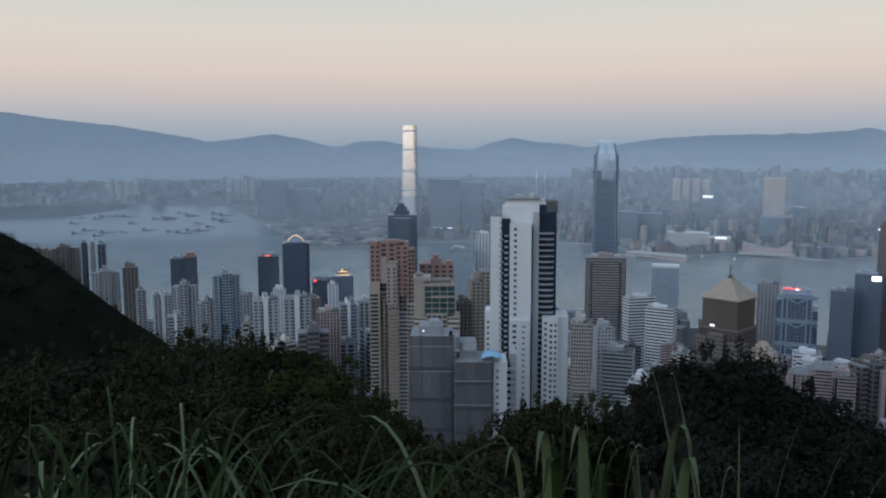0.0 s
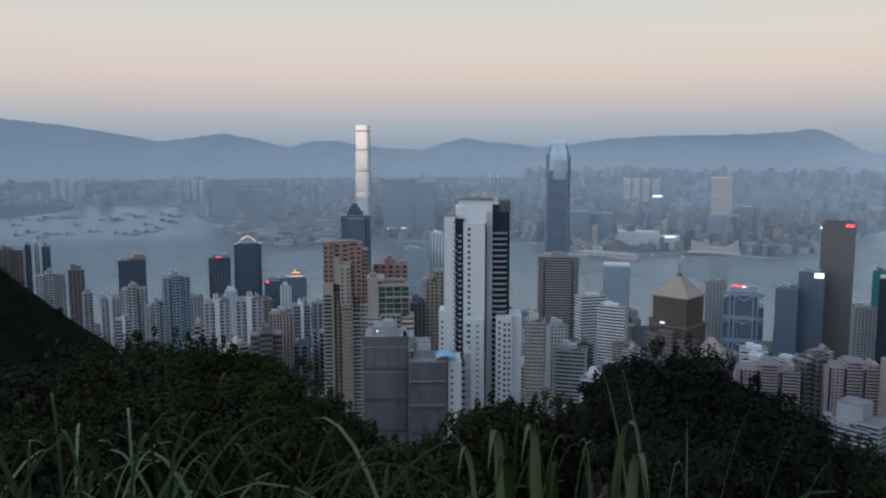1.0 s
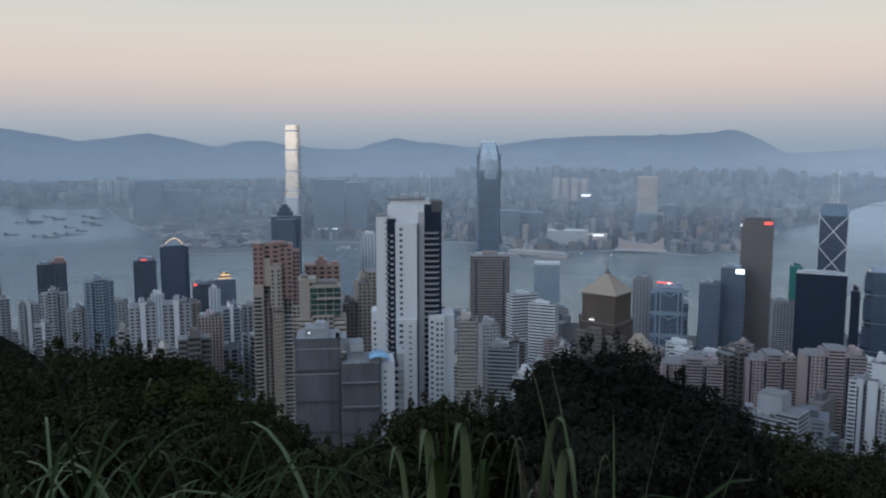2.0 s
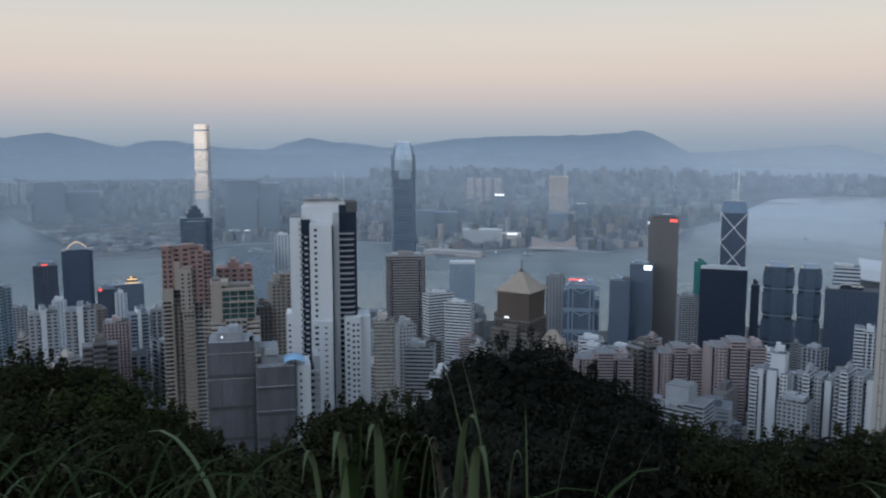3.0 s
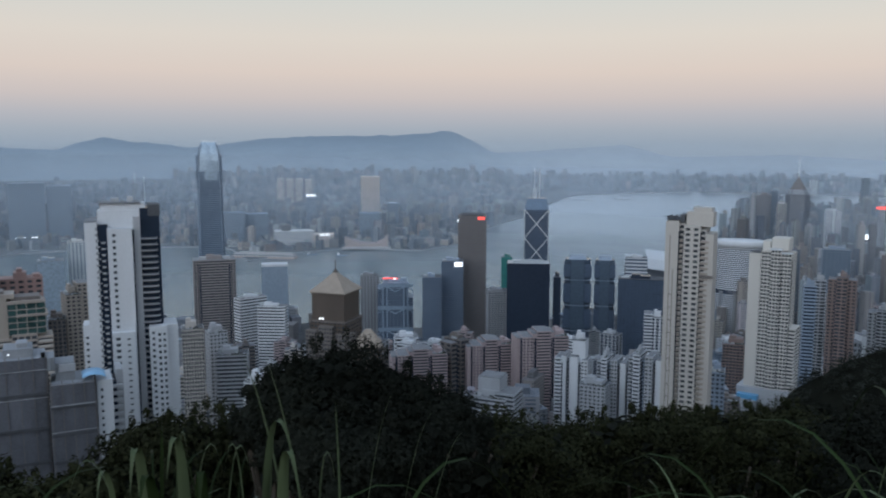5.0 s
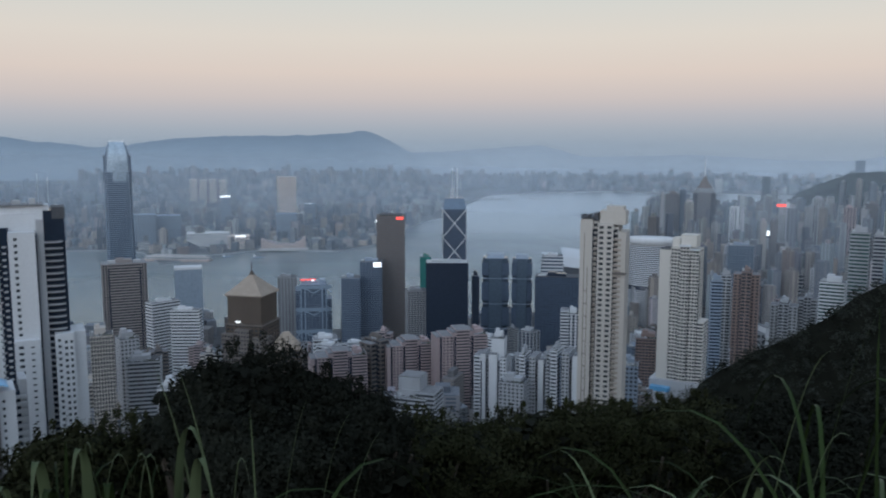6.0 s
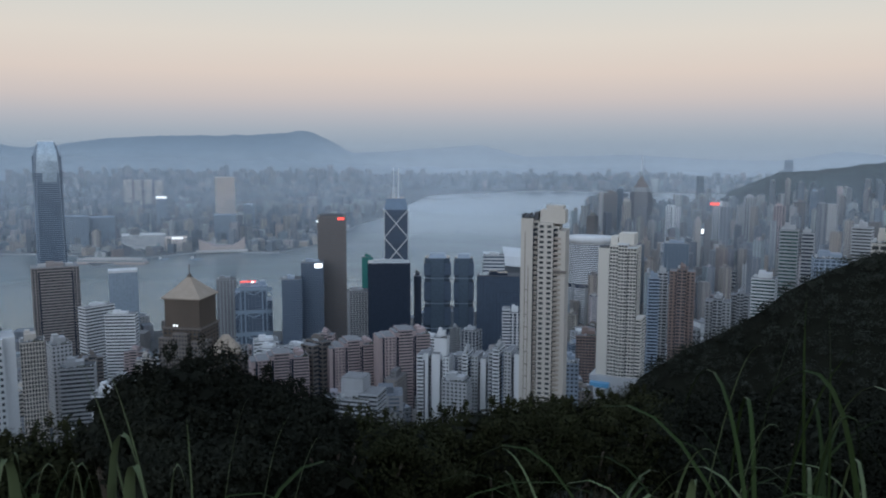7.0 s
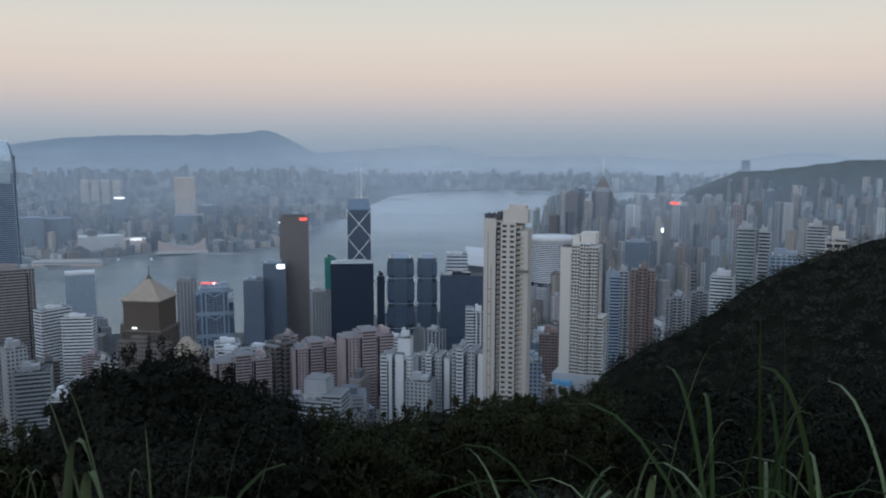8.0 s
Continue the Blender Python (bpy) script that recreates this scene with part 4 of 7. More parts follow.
truss_bank()
tower("office_tower", "dark grey office tower beside the bank", 21.9, 1450, 34, 34, 175, "grey", "greyglass", "fins", 3.8, 3.2, category="office tower")
tower("office_tower", "dark blue-grey office block", 26.3, 1350, 32, 36, 188, "bluegrey", "navy", "curtain", 3.8, 4.6, category="office tower")
t = tower("office_tower", "dark glass office tower with a bright white sign", 27.75, 1385, 38, 36, 210, "bluegrey", "navy", "curtain", 3.8, 4.6, category="office tower")
lamps(t, "sign", [(4, 17, -18.9, -18.4, t["top"] - 8, t["top"] - 0.5)], M["white_lamp"], "bright white roof sign")
t = tower("office_tower", "tall square grey-brown glass office tower with red sign", 29.15, 1431, 50, 48, 284, "taupe", "greyglass", "bands", 4.4, 4.6, 0, category="office tower", gear=False)
lamps(t, "sign", [(10, 22, -24.8, -24.3, t["top"] - 5, t["top"] - 0.8)], M["red_lamp"], "red roof sign")
lamps(t, "marker_lamp", [(-25.8, -24.2, -24.9, -24.2, t["top"] - 9, t["top"] - 5.5)], M["white_lamp"], "white marker lamp")
part("roof", boxes("roof", [(-20, 20, -18, 18, t["top"], t["top"] + 3)]), M["darkroof"], t)
t = tower("office_tower", "broad black glass office slab", 33.13, 1250, 66, 36, 227, "blackglass", "blackglass", "curtain", 3.9, 4.6, 0, category="office tower", gear=False)
part("roof", boxes("roof", [(-32, 32, -17, 17, t["top"] + 0.3, t["top"] + 1.2), (-24, 20, -10, 10, t["top"] + 1.2, t["top"] + 3.6)]), M["steel"], t)
tower("office_tower", "black glass annex tower", 35.15, 1262, 12, 26, 205, "blackglass", "blackglass", "curtain", 3.9, 4.6, 0, category="office tower")
tower("office_block", "grey office block with dense window bands", 30.95, 1330, 34, 36, 168, "grey", "glass", "wide", 3.6, 2.6, 8, category="office block")
t = tower("office_tower", "green glass office tower", 31.6, 1480, 20, 26, 205, "teal", "teal", "curtain", 3.9, 4.6, 0, category="office tower")


def lobed_tower(az, r, w, ztop, label):
    """A glass tower with stacked bays that step in and out."""
    t = root("office_tower", label, "office tower", az, r + w / 2, 2, 0, "twin towers")
    H = ztop - 2
    s = w / 2
    part("shaft", prism("shaft", [(-s, -s * 0.5), (-s * 0.5, -s), (s * 0.5, -s), (s, -s * 0.5), (s, s * 0.5), (s * 0.5, s), (-s * 0.5, s), (-s, s * 0.5)], 0, H), M["blueglass"], t)
    for k, (a, b) in enumerate(((0.12, 0.30), (0.36, 0.54), (0.60, 0.78), (0.84, 0.96))):
        part("bay", boxes("bay", [(-s * 1.08, -s * 0.35, -s * 0.95, s * 0.6, H * a, H * b), (s * 0.35, s * 1.08, -s * 0.95, s * 0.6, H * a, H * b)]), M["navy"], t)
    v = [(-s * 1.02, s * 1.02, -s * 1.02, s * 1.02, z, z + 0.7) for z in [H * q for q in (0.33, 0.57, 0.81)]]
    part("floor_lines", boxes("floor_lines", v), M["bluegrey"], t)
    part("cap", prism("cap", [(-s * 0.7, -s * 0.7), (s * 0.7, -s * 0.7), (s * 0.7, s * 0.7), (-s * 0.7, s * 0.7)], H, H + 7, 0.8), M["bluegrey"], t)
    return t


lobed_tower(36.56, 1500, 47, 200, "blue-grey glass tower with stepped bays and a crane")
lobed_tower(38.43, 1500, 35, 200, "blue-grey glass tower with stepped bays")
tower("office_block", "long dark glass office block", 40.9, 1480, 80, 40, 170, "blackglass", "navy", "curtain", 3.9, 4.6, category="office block")
tower("office_block", "white-banded harbour office tower", 40.55, 1900, 50, 34, 152, "white", "navy", "bands", 8.0, 4.0, category="office block")


def winged_hall():
    """The exhibition hall with curved shell roofs on the water."""
    t = root("exhibition_hall", "harbour exhibition hall with curved pale shell roofs", "hall", 41.3, 2330, 2, 0)
    part("body", boxes("body", [(-62, 62, -30, 60, 0, 78)]), M["greyglass"], t)
    for k, (x, w, h) in enumerate(((-34, 56, 104), (28, 70, 119))):
        rings = []
        for i in range(11):
            q = -1 + 2 * i / 10
            y = q * 55
            z = 74 + (h - 74) * (1 - q * q) ** 0.6
            rings.append([(x - w / 2 * (1 - 0.25 * q * q), y, z - 3), (x + w / 2, y, z - 9), (x + w / 2, y, z - 7), (x - w / 2 * (1 - 0.25 * q * q), y, z)])
        part("shell_roof", loft("shell_roof", rings), M["white"], t, "curved pale shell roof")
    return t


winged_hall()

# ---- the mid-levels: nearer housing ----
def pyramid_house():
    """A brown stone block of flats under a tan tiled pyramid with a finial; a lower pyramid beside it."""
    t = root("apartment_tower", "brown stone apartment tower with a tan pyramid roof", "apartment tower", 19.5, 670, 150, -27)
    t.matrix_world = t.matrix_world @ Matrix.Diagonal((0.83, 0.83, 1, 1))
    z = 289 - 150
    W, G = [], []
    wing(W, G, -19, 19, -19, 19, 0, z - 22, 3.2, 4.2, "grid")
    W += [(-17.5, 17.5, -17.5, 17.5, z - 22, z)]
    part("wall", boxes("wall", W), M["brown"], t)
    part("glazing", boxes("glazing", G), M["glass"], t)
    part("cornice", boxes("cornice", [(-18.6, 18.6, -18.6, 18.6, z, z + 1.2), (-20, 20, -20, 20, z - 23, z - 21.8)]), M["taupe"], t)
    part("pyramid_roof", loft("pyramid_roof", [[(-s, -s, z + h), (s, -s, z + h), (s, s, z + h), (-s, s, z + h)] for s, h in ((19.6, 0.8), (19.6, 1.5), (10.2, 8.7), (1.6, 16.2))]), M["tan_roof"], t, "tan tiled pyramid roof")
    part("finial", bars("finial", [((0, 0, z + 16), (0, 0, z + 26))], 0.7), M["brown"], t)
    part("finial_base", prism("finial_base", [(-2, -2), (2, -2), (2, 2), (-2, 2)], z + 15.8, z + 18.6, 0.5), M["brown"], t)
    W, G = [], []
    wing(W, G, -21.5, -9, -24, -15, 0, z - 30, 3.2, 3.0, "grid")
    wing(W, G, -7, 8, -25, -15, 0, z - 26, 3.2, 3.0, "grid")
    wing(W, G, 10, 26, -22, -10, 0, z - 32, 3.2, 3.0, "grid")
    part("bay_wing", boxes("bay_wing", W), M["taupe"], t)
    part("bay_glazing", boxes("bay_glazing", G), M["glass"], t)
    lamps(t, "spotlight", [(-8.2, -6.8, -19.6, -18.9, z - 20.8, z - 19.4), (-5.4, -4.0, -19.6, -18.9, z - 20.8, z - 19.4)], M["white_lamp"], "bright white spotlights")
    t2 = root("apartment_tower", "small brown apartment wing with a pale pyramid roof", "apartment tower", 21.75, 632, 150, 0)
    z2 = 252 - 150
    W, G = [], []
    wing(W, G, -10.5, 10.5, -10, 10, 0, z2, 3.2, 3.0, "grid")
    part("wall", boxes("wall", W), M["brown"], t2)
    part("glazing", boxes("glazing", G), M["glass"], t2)
    part("pyramid_roof", prism("pyramid_roof", [(-11, -10.5), (11, -10.5), (11, 10.5), (-11, 10.5)], z2 + 0.7, z2 + 13, 0.2), M["tan_roof"], t2, "pale pyramid roof")
    return t


pyramid_house()

# pink slab blocks
CROSS = [(0.0, 0.12, 0.1, 1.0, 6, "solid", None), (0.11, 0.32, 0.0, 1.0, 5, "grid", None), (0.31, 0.40, 0.1, 0.95, 2, "solid", None), (0.39, 0.66, 0.05, 0.95, 0, "bands", None), (0.65, 0.74, 0.1, 0.95, 1, "solid", None), (0.73, 1.0, 0.0, 1.0, 5, "bands", None)]
PINKS = "pink housing blocks"
tower("apartment_block", "pink apartment slab with rows of dark balconies", 25.3, 750, 53, 24, 217, "pink", "glass", "bands", 2.9, 3.2, 8, wings=CROSS, group=PINKS, category="apartment block")
tower("apartment_block", "pink apartment slab with stepped roofs and balconies", 30.3, 765, 45, 26, 223, "pink", "glass", "bands", 2.9, 3.2, 14, wings=CROSS, group=PINKS, category="apartment block")
tower("apartment_block", "tall pink apartment slab with balcony rows", 34.0, 745, 49, 26, 237, "pink", "glass", "bands", 2.9, 3.2, 14, wings=CROSS, group=PINKS, category="apartment block")

# white stepped blocks below the hill
WHITE = "white hillside blocks"
BAYS = [(0.0, 0.12, 0.1, 1.0, 3, "bands", None), (0.11, 0.26, 0.0, 1.0, 0, "bands", "white"), (0.24, 0.38, 0.22, 1.0, 5, "wide", "bluegrey"), (0.36, 0.52, 0.06, 1.0, 1, "grid", None), (0.50, 0.62, 0.25, 1.0, 6, "bands", "grey"),
        (0.60, 0.74, 0.0, 1.0, 2, "solid", "white"), (0.72, 0.86, 0.18, 1.0, 7, "wide", "bluegrey"), (0.84, 1.0, 0.05, 1.0, 4, "grid", "white")]
tower("apartment_block", "white apartment block with stacked dark balconies", 36.4, 640, 26, 20, 242, "white", "glass", "wide", 3.0, 3.4, -12, group=WHITE, category="apartment block",
      wings=[(0.0, 0.2, 0.0, 1.0, 2, "bands", None), (0.2, 0.34, 0.1, 1.0, 0, "solid", None), (0.33, 0.47, 0.2, 1.0, 4, "wide", "grey"), (0.46, 0.72, 0.04, 1.0, 0, "solid", None), (0.7, 0.82, 0.2, 1.0, 6, "bands", "grey"), (0.8, 1.0, 0.1, 1.0, 3, "grid", None), (0.5, 0.9, 0.3, 0.9, -12, "solid", None)])
tower("apartment_block", "white apartment block with dark roof canopy", 38.0, 615, 20, 18, 226, "offwhite", "glass", "grid", 3.0, 3.4, -16, group=WHITE, category="apartment block")
tower("apartment_block", "white and grey apartment block with bay windows", 39.6, 640, 32, 20, 241, "offwhite", "glass", "grid", 3.0, 3.2, -14, group=WHITE, category="apartment block", wings=BAYS)
tower("apartment_block", "white and grey apartment block with roof terraces", 42.0, 625, 36, 22, 249, "offwhite", "glass", "grid", 3.0, 3.2, -14, group=WHITE, category="apartment block", wings=BAYS)
tower("apartment_block", "pale stepped apartment block with roof dishes", 31.1, 560, 30, 22, 244, "grey", "glass", "wide", 3.0, 3.4, -20, group=WHITE, category="apartment block",
      wings=[(0.05, 0.6, 0.25, 1.0, 0, "solid", None), (0.0, 0.8, 0.0, 0.8, 14, "bands", None), (0.5, 1.0, 0.1, 1.0, 10, "bands", None)])
tower("apartment_tower", "slim white tower with a domed white roof and dark glazing", 41.95, 900, 24, 20, 228, "white", "blackglass", "bands", 3.0, 3.4, 0,
      wings=[(0.0, 0.36, 0.0, 1.0, 2, "bands", None), (0.3, 0.9, 0.1, 1.0, 6, "fins", None), (0.84, 1.0, 0.0, 1.0, 2, "solid", None)], category="apartment tower")
tower("apartment_tower", "blue-grey tower behind the beige tower", 46.2, 560, 9, 14, 258, "bluegrey", "glass", "grid", 3.0, 3.0, 0, category="apartment tower")
tower("house_block", "brown brick block below the hill", 47.2, 800, 22, 22, 222, "pinkbrown", "glass", "wide", 3.0, 3.0, 0, category="block")
tower("house_block", "grey-brown block with terrace roof", 47.0, 640, 16, 18, 214, "taupe", "glass", "grid", 3.0, 3.0, 0, category="block")


def beige_tower():
    """A tall beige tower: a plain end wall with a ladder of slots, and a face of stacked balconies."""
    t = root("apartment_tower", "very tall beige apartment tower with stacked balconies", "apartment tower", 44.1, 492, 170, -8)
    H = 366 - 170
    W, G = [], []
    W.append((-12.8, -5.6, -10, 8, 0, H))
    wing(W, G, -5.8, -2.4, -7.6, 9, 0, H - 2, 3.05, 3.4, "wide")
    wing(W, G, -2.6, 6.4, -10.5, 9, 0, H - 3, 3.05, 4.5, "grid")
    wing(W, G, 6.2, 9.4, -8.4, 10, 0, H - 5, 3.05, 3.4, "wide")
    W.append((9.2, 13.6, -9.4, 10, 0, H - 7))
    W += [(-2.0, 12.8, -6, 8, H - 3, H + 5.0), (1.5, 11.5, -5, 7, H + 5.0, H + 7.5)]
    part("wall", boxes("wall", W), M["cream"], t)
    part("glazing", boxes("glazing", G), M["glass"], t)
    n = int((H - 12) / 3.05)
    for x0, x1 in ((-5.2, -2.9), (6.6, 11.0)):
        stack(t, "balcony", x0, x1, -9.4 if x0 < 0 else -10.2, -7.5, 4, 1.1, 3.05, n, M["beige"])
    part("slot_ladder", boxes("slot_ladder", [(-10.4, -10.0, -10.06, -9.8, 20, H - 8), (-8.4, -8.0, -10.06, -9.8, 20, H - 28)] + [(-10.4, -8.0, -10.05, -9.8, 24 + 7.6 * k, 24.5 + 7.6 * k) for k in range(int((H - 55) / 7.6))]), M["taupe"], t, "ladder of dark slots")
    part("roof_frame", boxes("roof_frame", [(-12.6, -5.2, -9.6, 7, H + 0.6, H + 1.2), (-12.2, -11.8, -9, 6, H, H + 2.6), (-8.8, -8.4, -9, 6, H, H + 2.6), (-13.0, -6.2, -9.8, -9.2, H + 2.2, H + 2.8), (-5.4, -3, -7, 6, H - 1, H + 3.5)]), M["darkroof"], t)
    part("roof_machine", boxes("roof_machine", [(1.0, 6.0, -3, 2, H + 7.5, H + 8.2), (3, 3.6, -3, 2, H + 8.2, H + 8.8)]), M["steel"], t)
    # dark strips painted in for the shade between the wings
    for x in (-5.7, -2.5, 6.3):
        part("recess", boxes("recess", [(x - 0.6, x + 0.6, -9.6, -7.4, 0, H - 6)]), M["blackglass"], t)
    part("mid_band", boxes("mid_band", [(6.7, 14.2, -10.7, -8.5, H - 32, H - 30.5)]), M["taupe"], t)
    return t


beige_tower()


def white_stack_tower():
    """A white tower of stacked bays at the foot of the spur, with a pool deck."""
    t = root("apartment_tower", "white apartment tower of stacked bay windows above a pool deck", "apartment tower", 49.55, 712, 185, -12)
    H = 322 - 185
    W, G = [], []
    W.append((-19.5, -9.5, -10, 10, 26, H))
    wing(W, G, -9.7, -2.0, -11.2, 10, 26, H + 2, 3.05, 2.4, "wide")
    wing(W, G, -2.2, 5.5, -12.2, 10, 26, H + 4, 3.05, 2.4, "wide")
    wing(W, G, 5.3, 13.0, -10.6, 10, 26, H + 1, 3.05, 2.4, "wide")
    wing(W, G, 12.8, 18.5, -9, 10, 26, H - 60, 3.05, 2.4, "bands")
    W += [(-3, 10, -7, 8, H + 3, H + 13), (-10, -4, -6, 8, H + 2, H + 10)]
    part("wall", boxes("wall", W), M["ivory"], t)
    part("glazing", boxes("glazing", G), M["glass"], t)
    # dark glass strips stand in for shade between the stacked bays
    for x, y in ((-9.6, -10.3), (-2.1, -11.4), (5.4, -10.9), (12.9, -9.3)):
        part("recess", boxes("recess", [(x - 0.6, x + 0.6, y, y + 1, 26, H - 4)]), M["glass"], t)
    part("cornice", boxes("cornice", [(-2.8, 6.2, -12.8, -9, H + 3.4, H + 4.9), (4.8, 13.6, -11.2, -8, H + 0.6, H + 2)]), M["white"], t)
    part("podium", boxes("podium", [(-24, 18, -14, 12, 12, 26), (-27, -8, -22, -12, 0, 17)]), M["offwhite"], t, "podium with a curved terrace")
    part("pool_cover", boxes("pool_cover", [(-22, -6, -20, -14.2, 17.1, 21)]), M["pool"], t, "blue pool deck panels")
    part("roof", boxes("roof", [(-19, -9.8, -9.5, 9.5, H, H + 0.7)]), M["darkroof"], t)
    return t


white_stack_tower()


def white_tower():
    """The nearest tall tower: white end walls with columns of small windows, a shaft of stacked bays and a dark balcony stack."""
    t = root("apartment_tower", "tall white apartment tower with dark curved balconies and small windows", "apartment tower", 5.55, 441, 205, 0)
    H = 371 - 205
    fh = 3.04
    px = 441 / 1444.0

    def X(p):
        return (p - 925.5) * px * 0.985

    n = int(H / fh)
    W, G = [], []
    # two end walls, each with one column of openings
    def end_wall(x0, x1, c0, c1, y0, z1, floors, step=1):
        lo = z1 - floors * fh
        W.append((x0, c0, y0, y0 + 0.6, 0, z1))
        W.append((c1, x1, y0, y0 + 0.6, 0, z1))
        W.append((c0, c1, y0, y0 + 0.6, z1 - 2.4, z1))
        for k in range(floors):
            z = z1 - 2.4 - k * fh
            W.append((c0, c1, y0, y0 + 0.6, z - fh, z - 1.45))
            G.append((c0, c1, y0 + 0.3, z - 1.45, z))
        W.append((c0, c1, y0, y0 + 0.6, 0, z1 - 2.4 - floors * fh))
    end_wall(X(868), X(887), X(884.5), X(886.2), -10.0, H + 0.2, n - 2)
    end_wall(X(902), X(940), X(909.5), X(914.5), -13.0, H - 3.0, n - 3)
    W.append((X(868), X(887), -9.4, 8, 0, H + 0.2))
    W.append((X(902), X(940), -12.4, 8, 0, H - 3.0))
    part("side_strip", boxes("side_strip", [(X(942.3), X(953), -9.5, 9, 0, H + 2.5)]), M["offwhite"], t, "greyer recessed strip")
    W.append((X(888), X(956), -6, 9, 0, H + 5.5))
    W.append((X(892), X(962), -4, 8, H + 5.5, H + 9.0))
    # lower wings
    W.append((X(858), X(869), -8.0, 6, 0, 320 - 205))
    W.append((X(988), X(1006), -9.6, 8, 0, 318 - 205))
    end_wall(X(902), X(938), X(908), X(915), -16.5, 317 - 205, 30)
    W.append((X(902), X(938), -15.9, -12.5, 0, 317 - 205))
    end_wall(X(960), X(988), X(964), X(968.5), -13.0, 318 - 205, 30)
    W.append((X(960), X(988), -12.4, 6, 0, 318 - 205))
    part("wall", boxes("wall", W), M["white"], t)
    gm = boxes("window", [(-0.5, 0.5, -0.05, 0.05, -0.5, 0.5)])
    gm.materials.append(M["glass"])
    more = []
    for k in range(30):
        z = 317 - 205 - 3.8 - k * fh
        more += [(X(925), X(930), -16.52, z, z + 0.75), (X(973.5), X(978), -13.02, z, z + 1.4), (X(981.5), X(985.5), -13.02, z, z + 1.4), (X(862), X(866), -8.03, z, z + 1.3)]
    for x0, x1, y, z0, z1 in G + more:
        if z0 > 12:
            wob = part("window", gm, None, t)
            wob.matrix_basis = Matrix.Translation(((x0 + x1) / 2, y, (z0 + z1) / 2)) @ Matrix.Diagonal((x1 - x0, 1, z1 - z0, 1))
    # recessed shaft of dark bays
    part("shaft", boxes("shaft", [(X(886), X(903), -8.2, 4, 0, H - 1), (X(940.1), X(942.4), -12.0, 8, 0, H - 4)]), M["blackglass"], t, "dark recessed window shaft")
    fm = boxes("bay_sill", [(-0.5, 0.5, -0.5, 0.5, -0.5, 0.5)])
    fm.materials.append(M["offwhite"])
    for k in range(n - 3):
        z = 4 + fh * k
        if z > 30:
            b = part("bay_sill", fm, None, t)
            b.matrix_basis = Matrix.Translation((X(895.5), -8.4, z)) @ Matrix.Diagonal((1.7, 1.4, 0.9, 1))
            b = part("air_conditioner", fm, None, t)
            b.matrix_basis = Matrix.Translation((X(887.6) + 0.5 * (k % 2), -9.6, z + 1.2)) @ Matrix.Diagonal((0.9, 0.9, 0.6, 1))
    # the balcony stack: dark core and rounded pale slabs
    part("balcony_core", boxes("balcony_core", [(X(953), X(984), -6.5, 9, 0, H + 6.5)]), M["blackglass"], t, "dark recessed balcony wall")
    part("balcony_head", boxes("balcony_head", [(X(966), X(985), -7.2, 9.2, H + 2.5, H + 8.2)]), M["darkroof"], t)
    cx, rx = X(965), X(980) - X(950)
    ring = [(cx - rx / 2, 0)] + [(cx + rx / 2 * -math.cos(math.pi * i / 8), -3.6 * math.sin(math.pi * i / 8) ** 0.6) for i in range(9)] + [(cx + rx / 2, 0)]
    slab = prism("balcony", [(x, y) for x, y in ring[1:-1]], 0, 0.32)
    slab.materials.append(M["offwhite"])
    arc = [(x, y) for x, y in ring[1:-1]]
    rail = bars("balcony_rail", [((ax, ay, 1.0), (bx, by, 1.0)) for (ax, ay), (bx, by) in zip(arc, arc[1:])] + [((ax, ay, 0.3), (ax, ay, 1.0)) for ax, ay in arc[::2]], 0.16)
    rail.materials.append(M["grey"])
    for k in range(n - 2):
        z = 2 + fh * k
        if z > 30:
            b = part("balcony", slab, None, t, "rounded pale balcony")
            b.matrix_basis = Matrix.Translation((0, -6.4, z))
            part("balcony_rail", rail, None, b)
    part("roof", boxes("roof", [(X(868.5), X(886.5), -9.2, 8, H + 0.25, H + 0.9), (X(890), X(955), -5.5, 8.5, H + 9.0, H + 9.5)]), M["roof"], t)
    part("roof_rail", bars("roof_rail", [((X(895), -4, H + 10.6), (X(958), -4, H + 10.6))] + [((X(p), -4, H + 9), (X(p), -4, H + 10.6)) for p in range(895, 960, 7)], 0.14), M["steel"], t)
    for q in ((X(910), X(922), -2, 4, H + 9.4, H + 11.4), (X(935), X(944), -2, 4, H + 9.4, H + 12.2)):
        part("roof_tank", boxes("roof_tank", [q]), M["offwhite"], t)
    for p, h in ((948.5, 24), (963, 22)):
        part("aerial", bars("aerial", [((X(p), 0, H + 9), (X(p), 0, H + h))], 0.22), M["steel"], t, "thin white aerial")
    return t


white_tower()


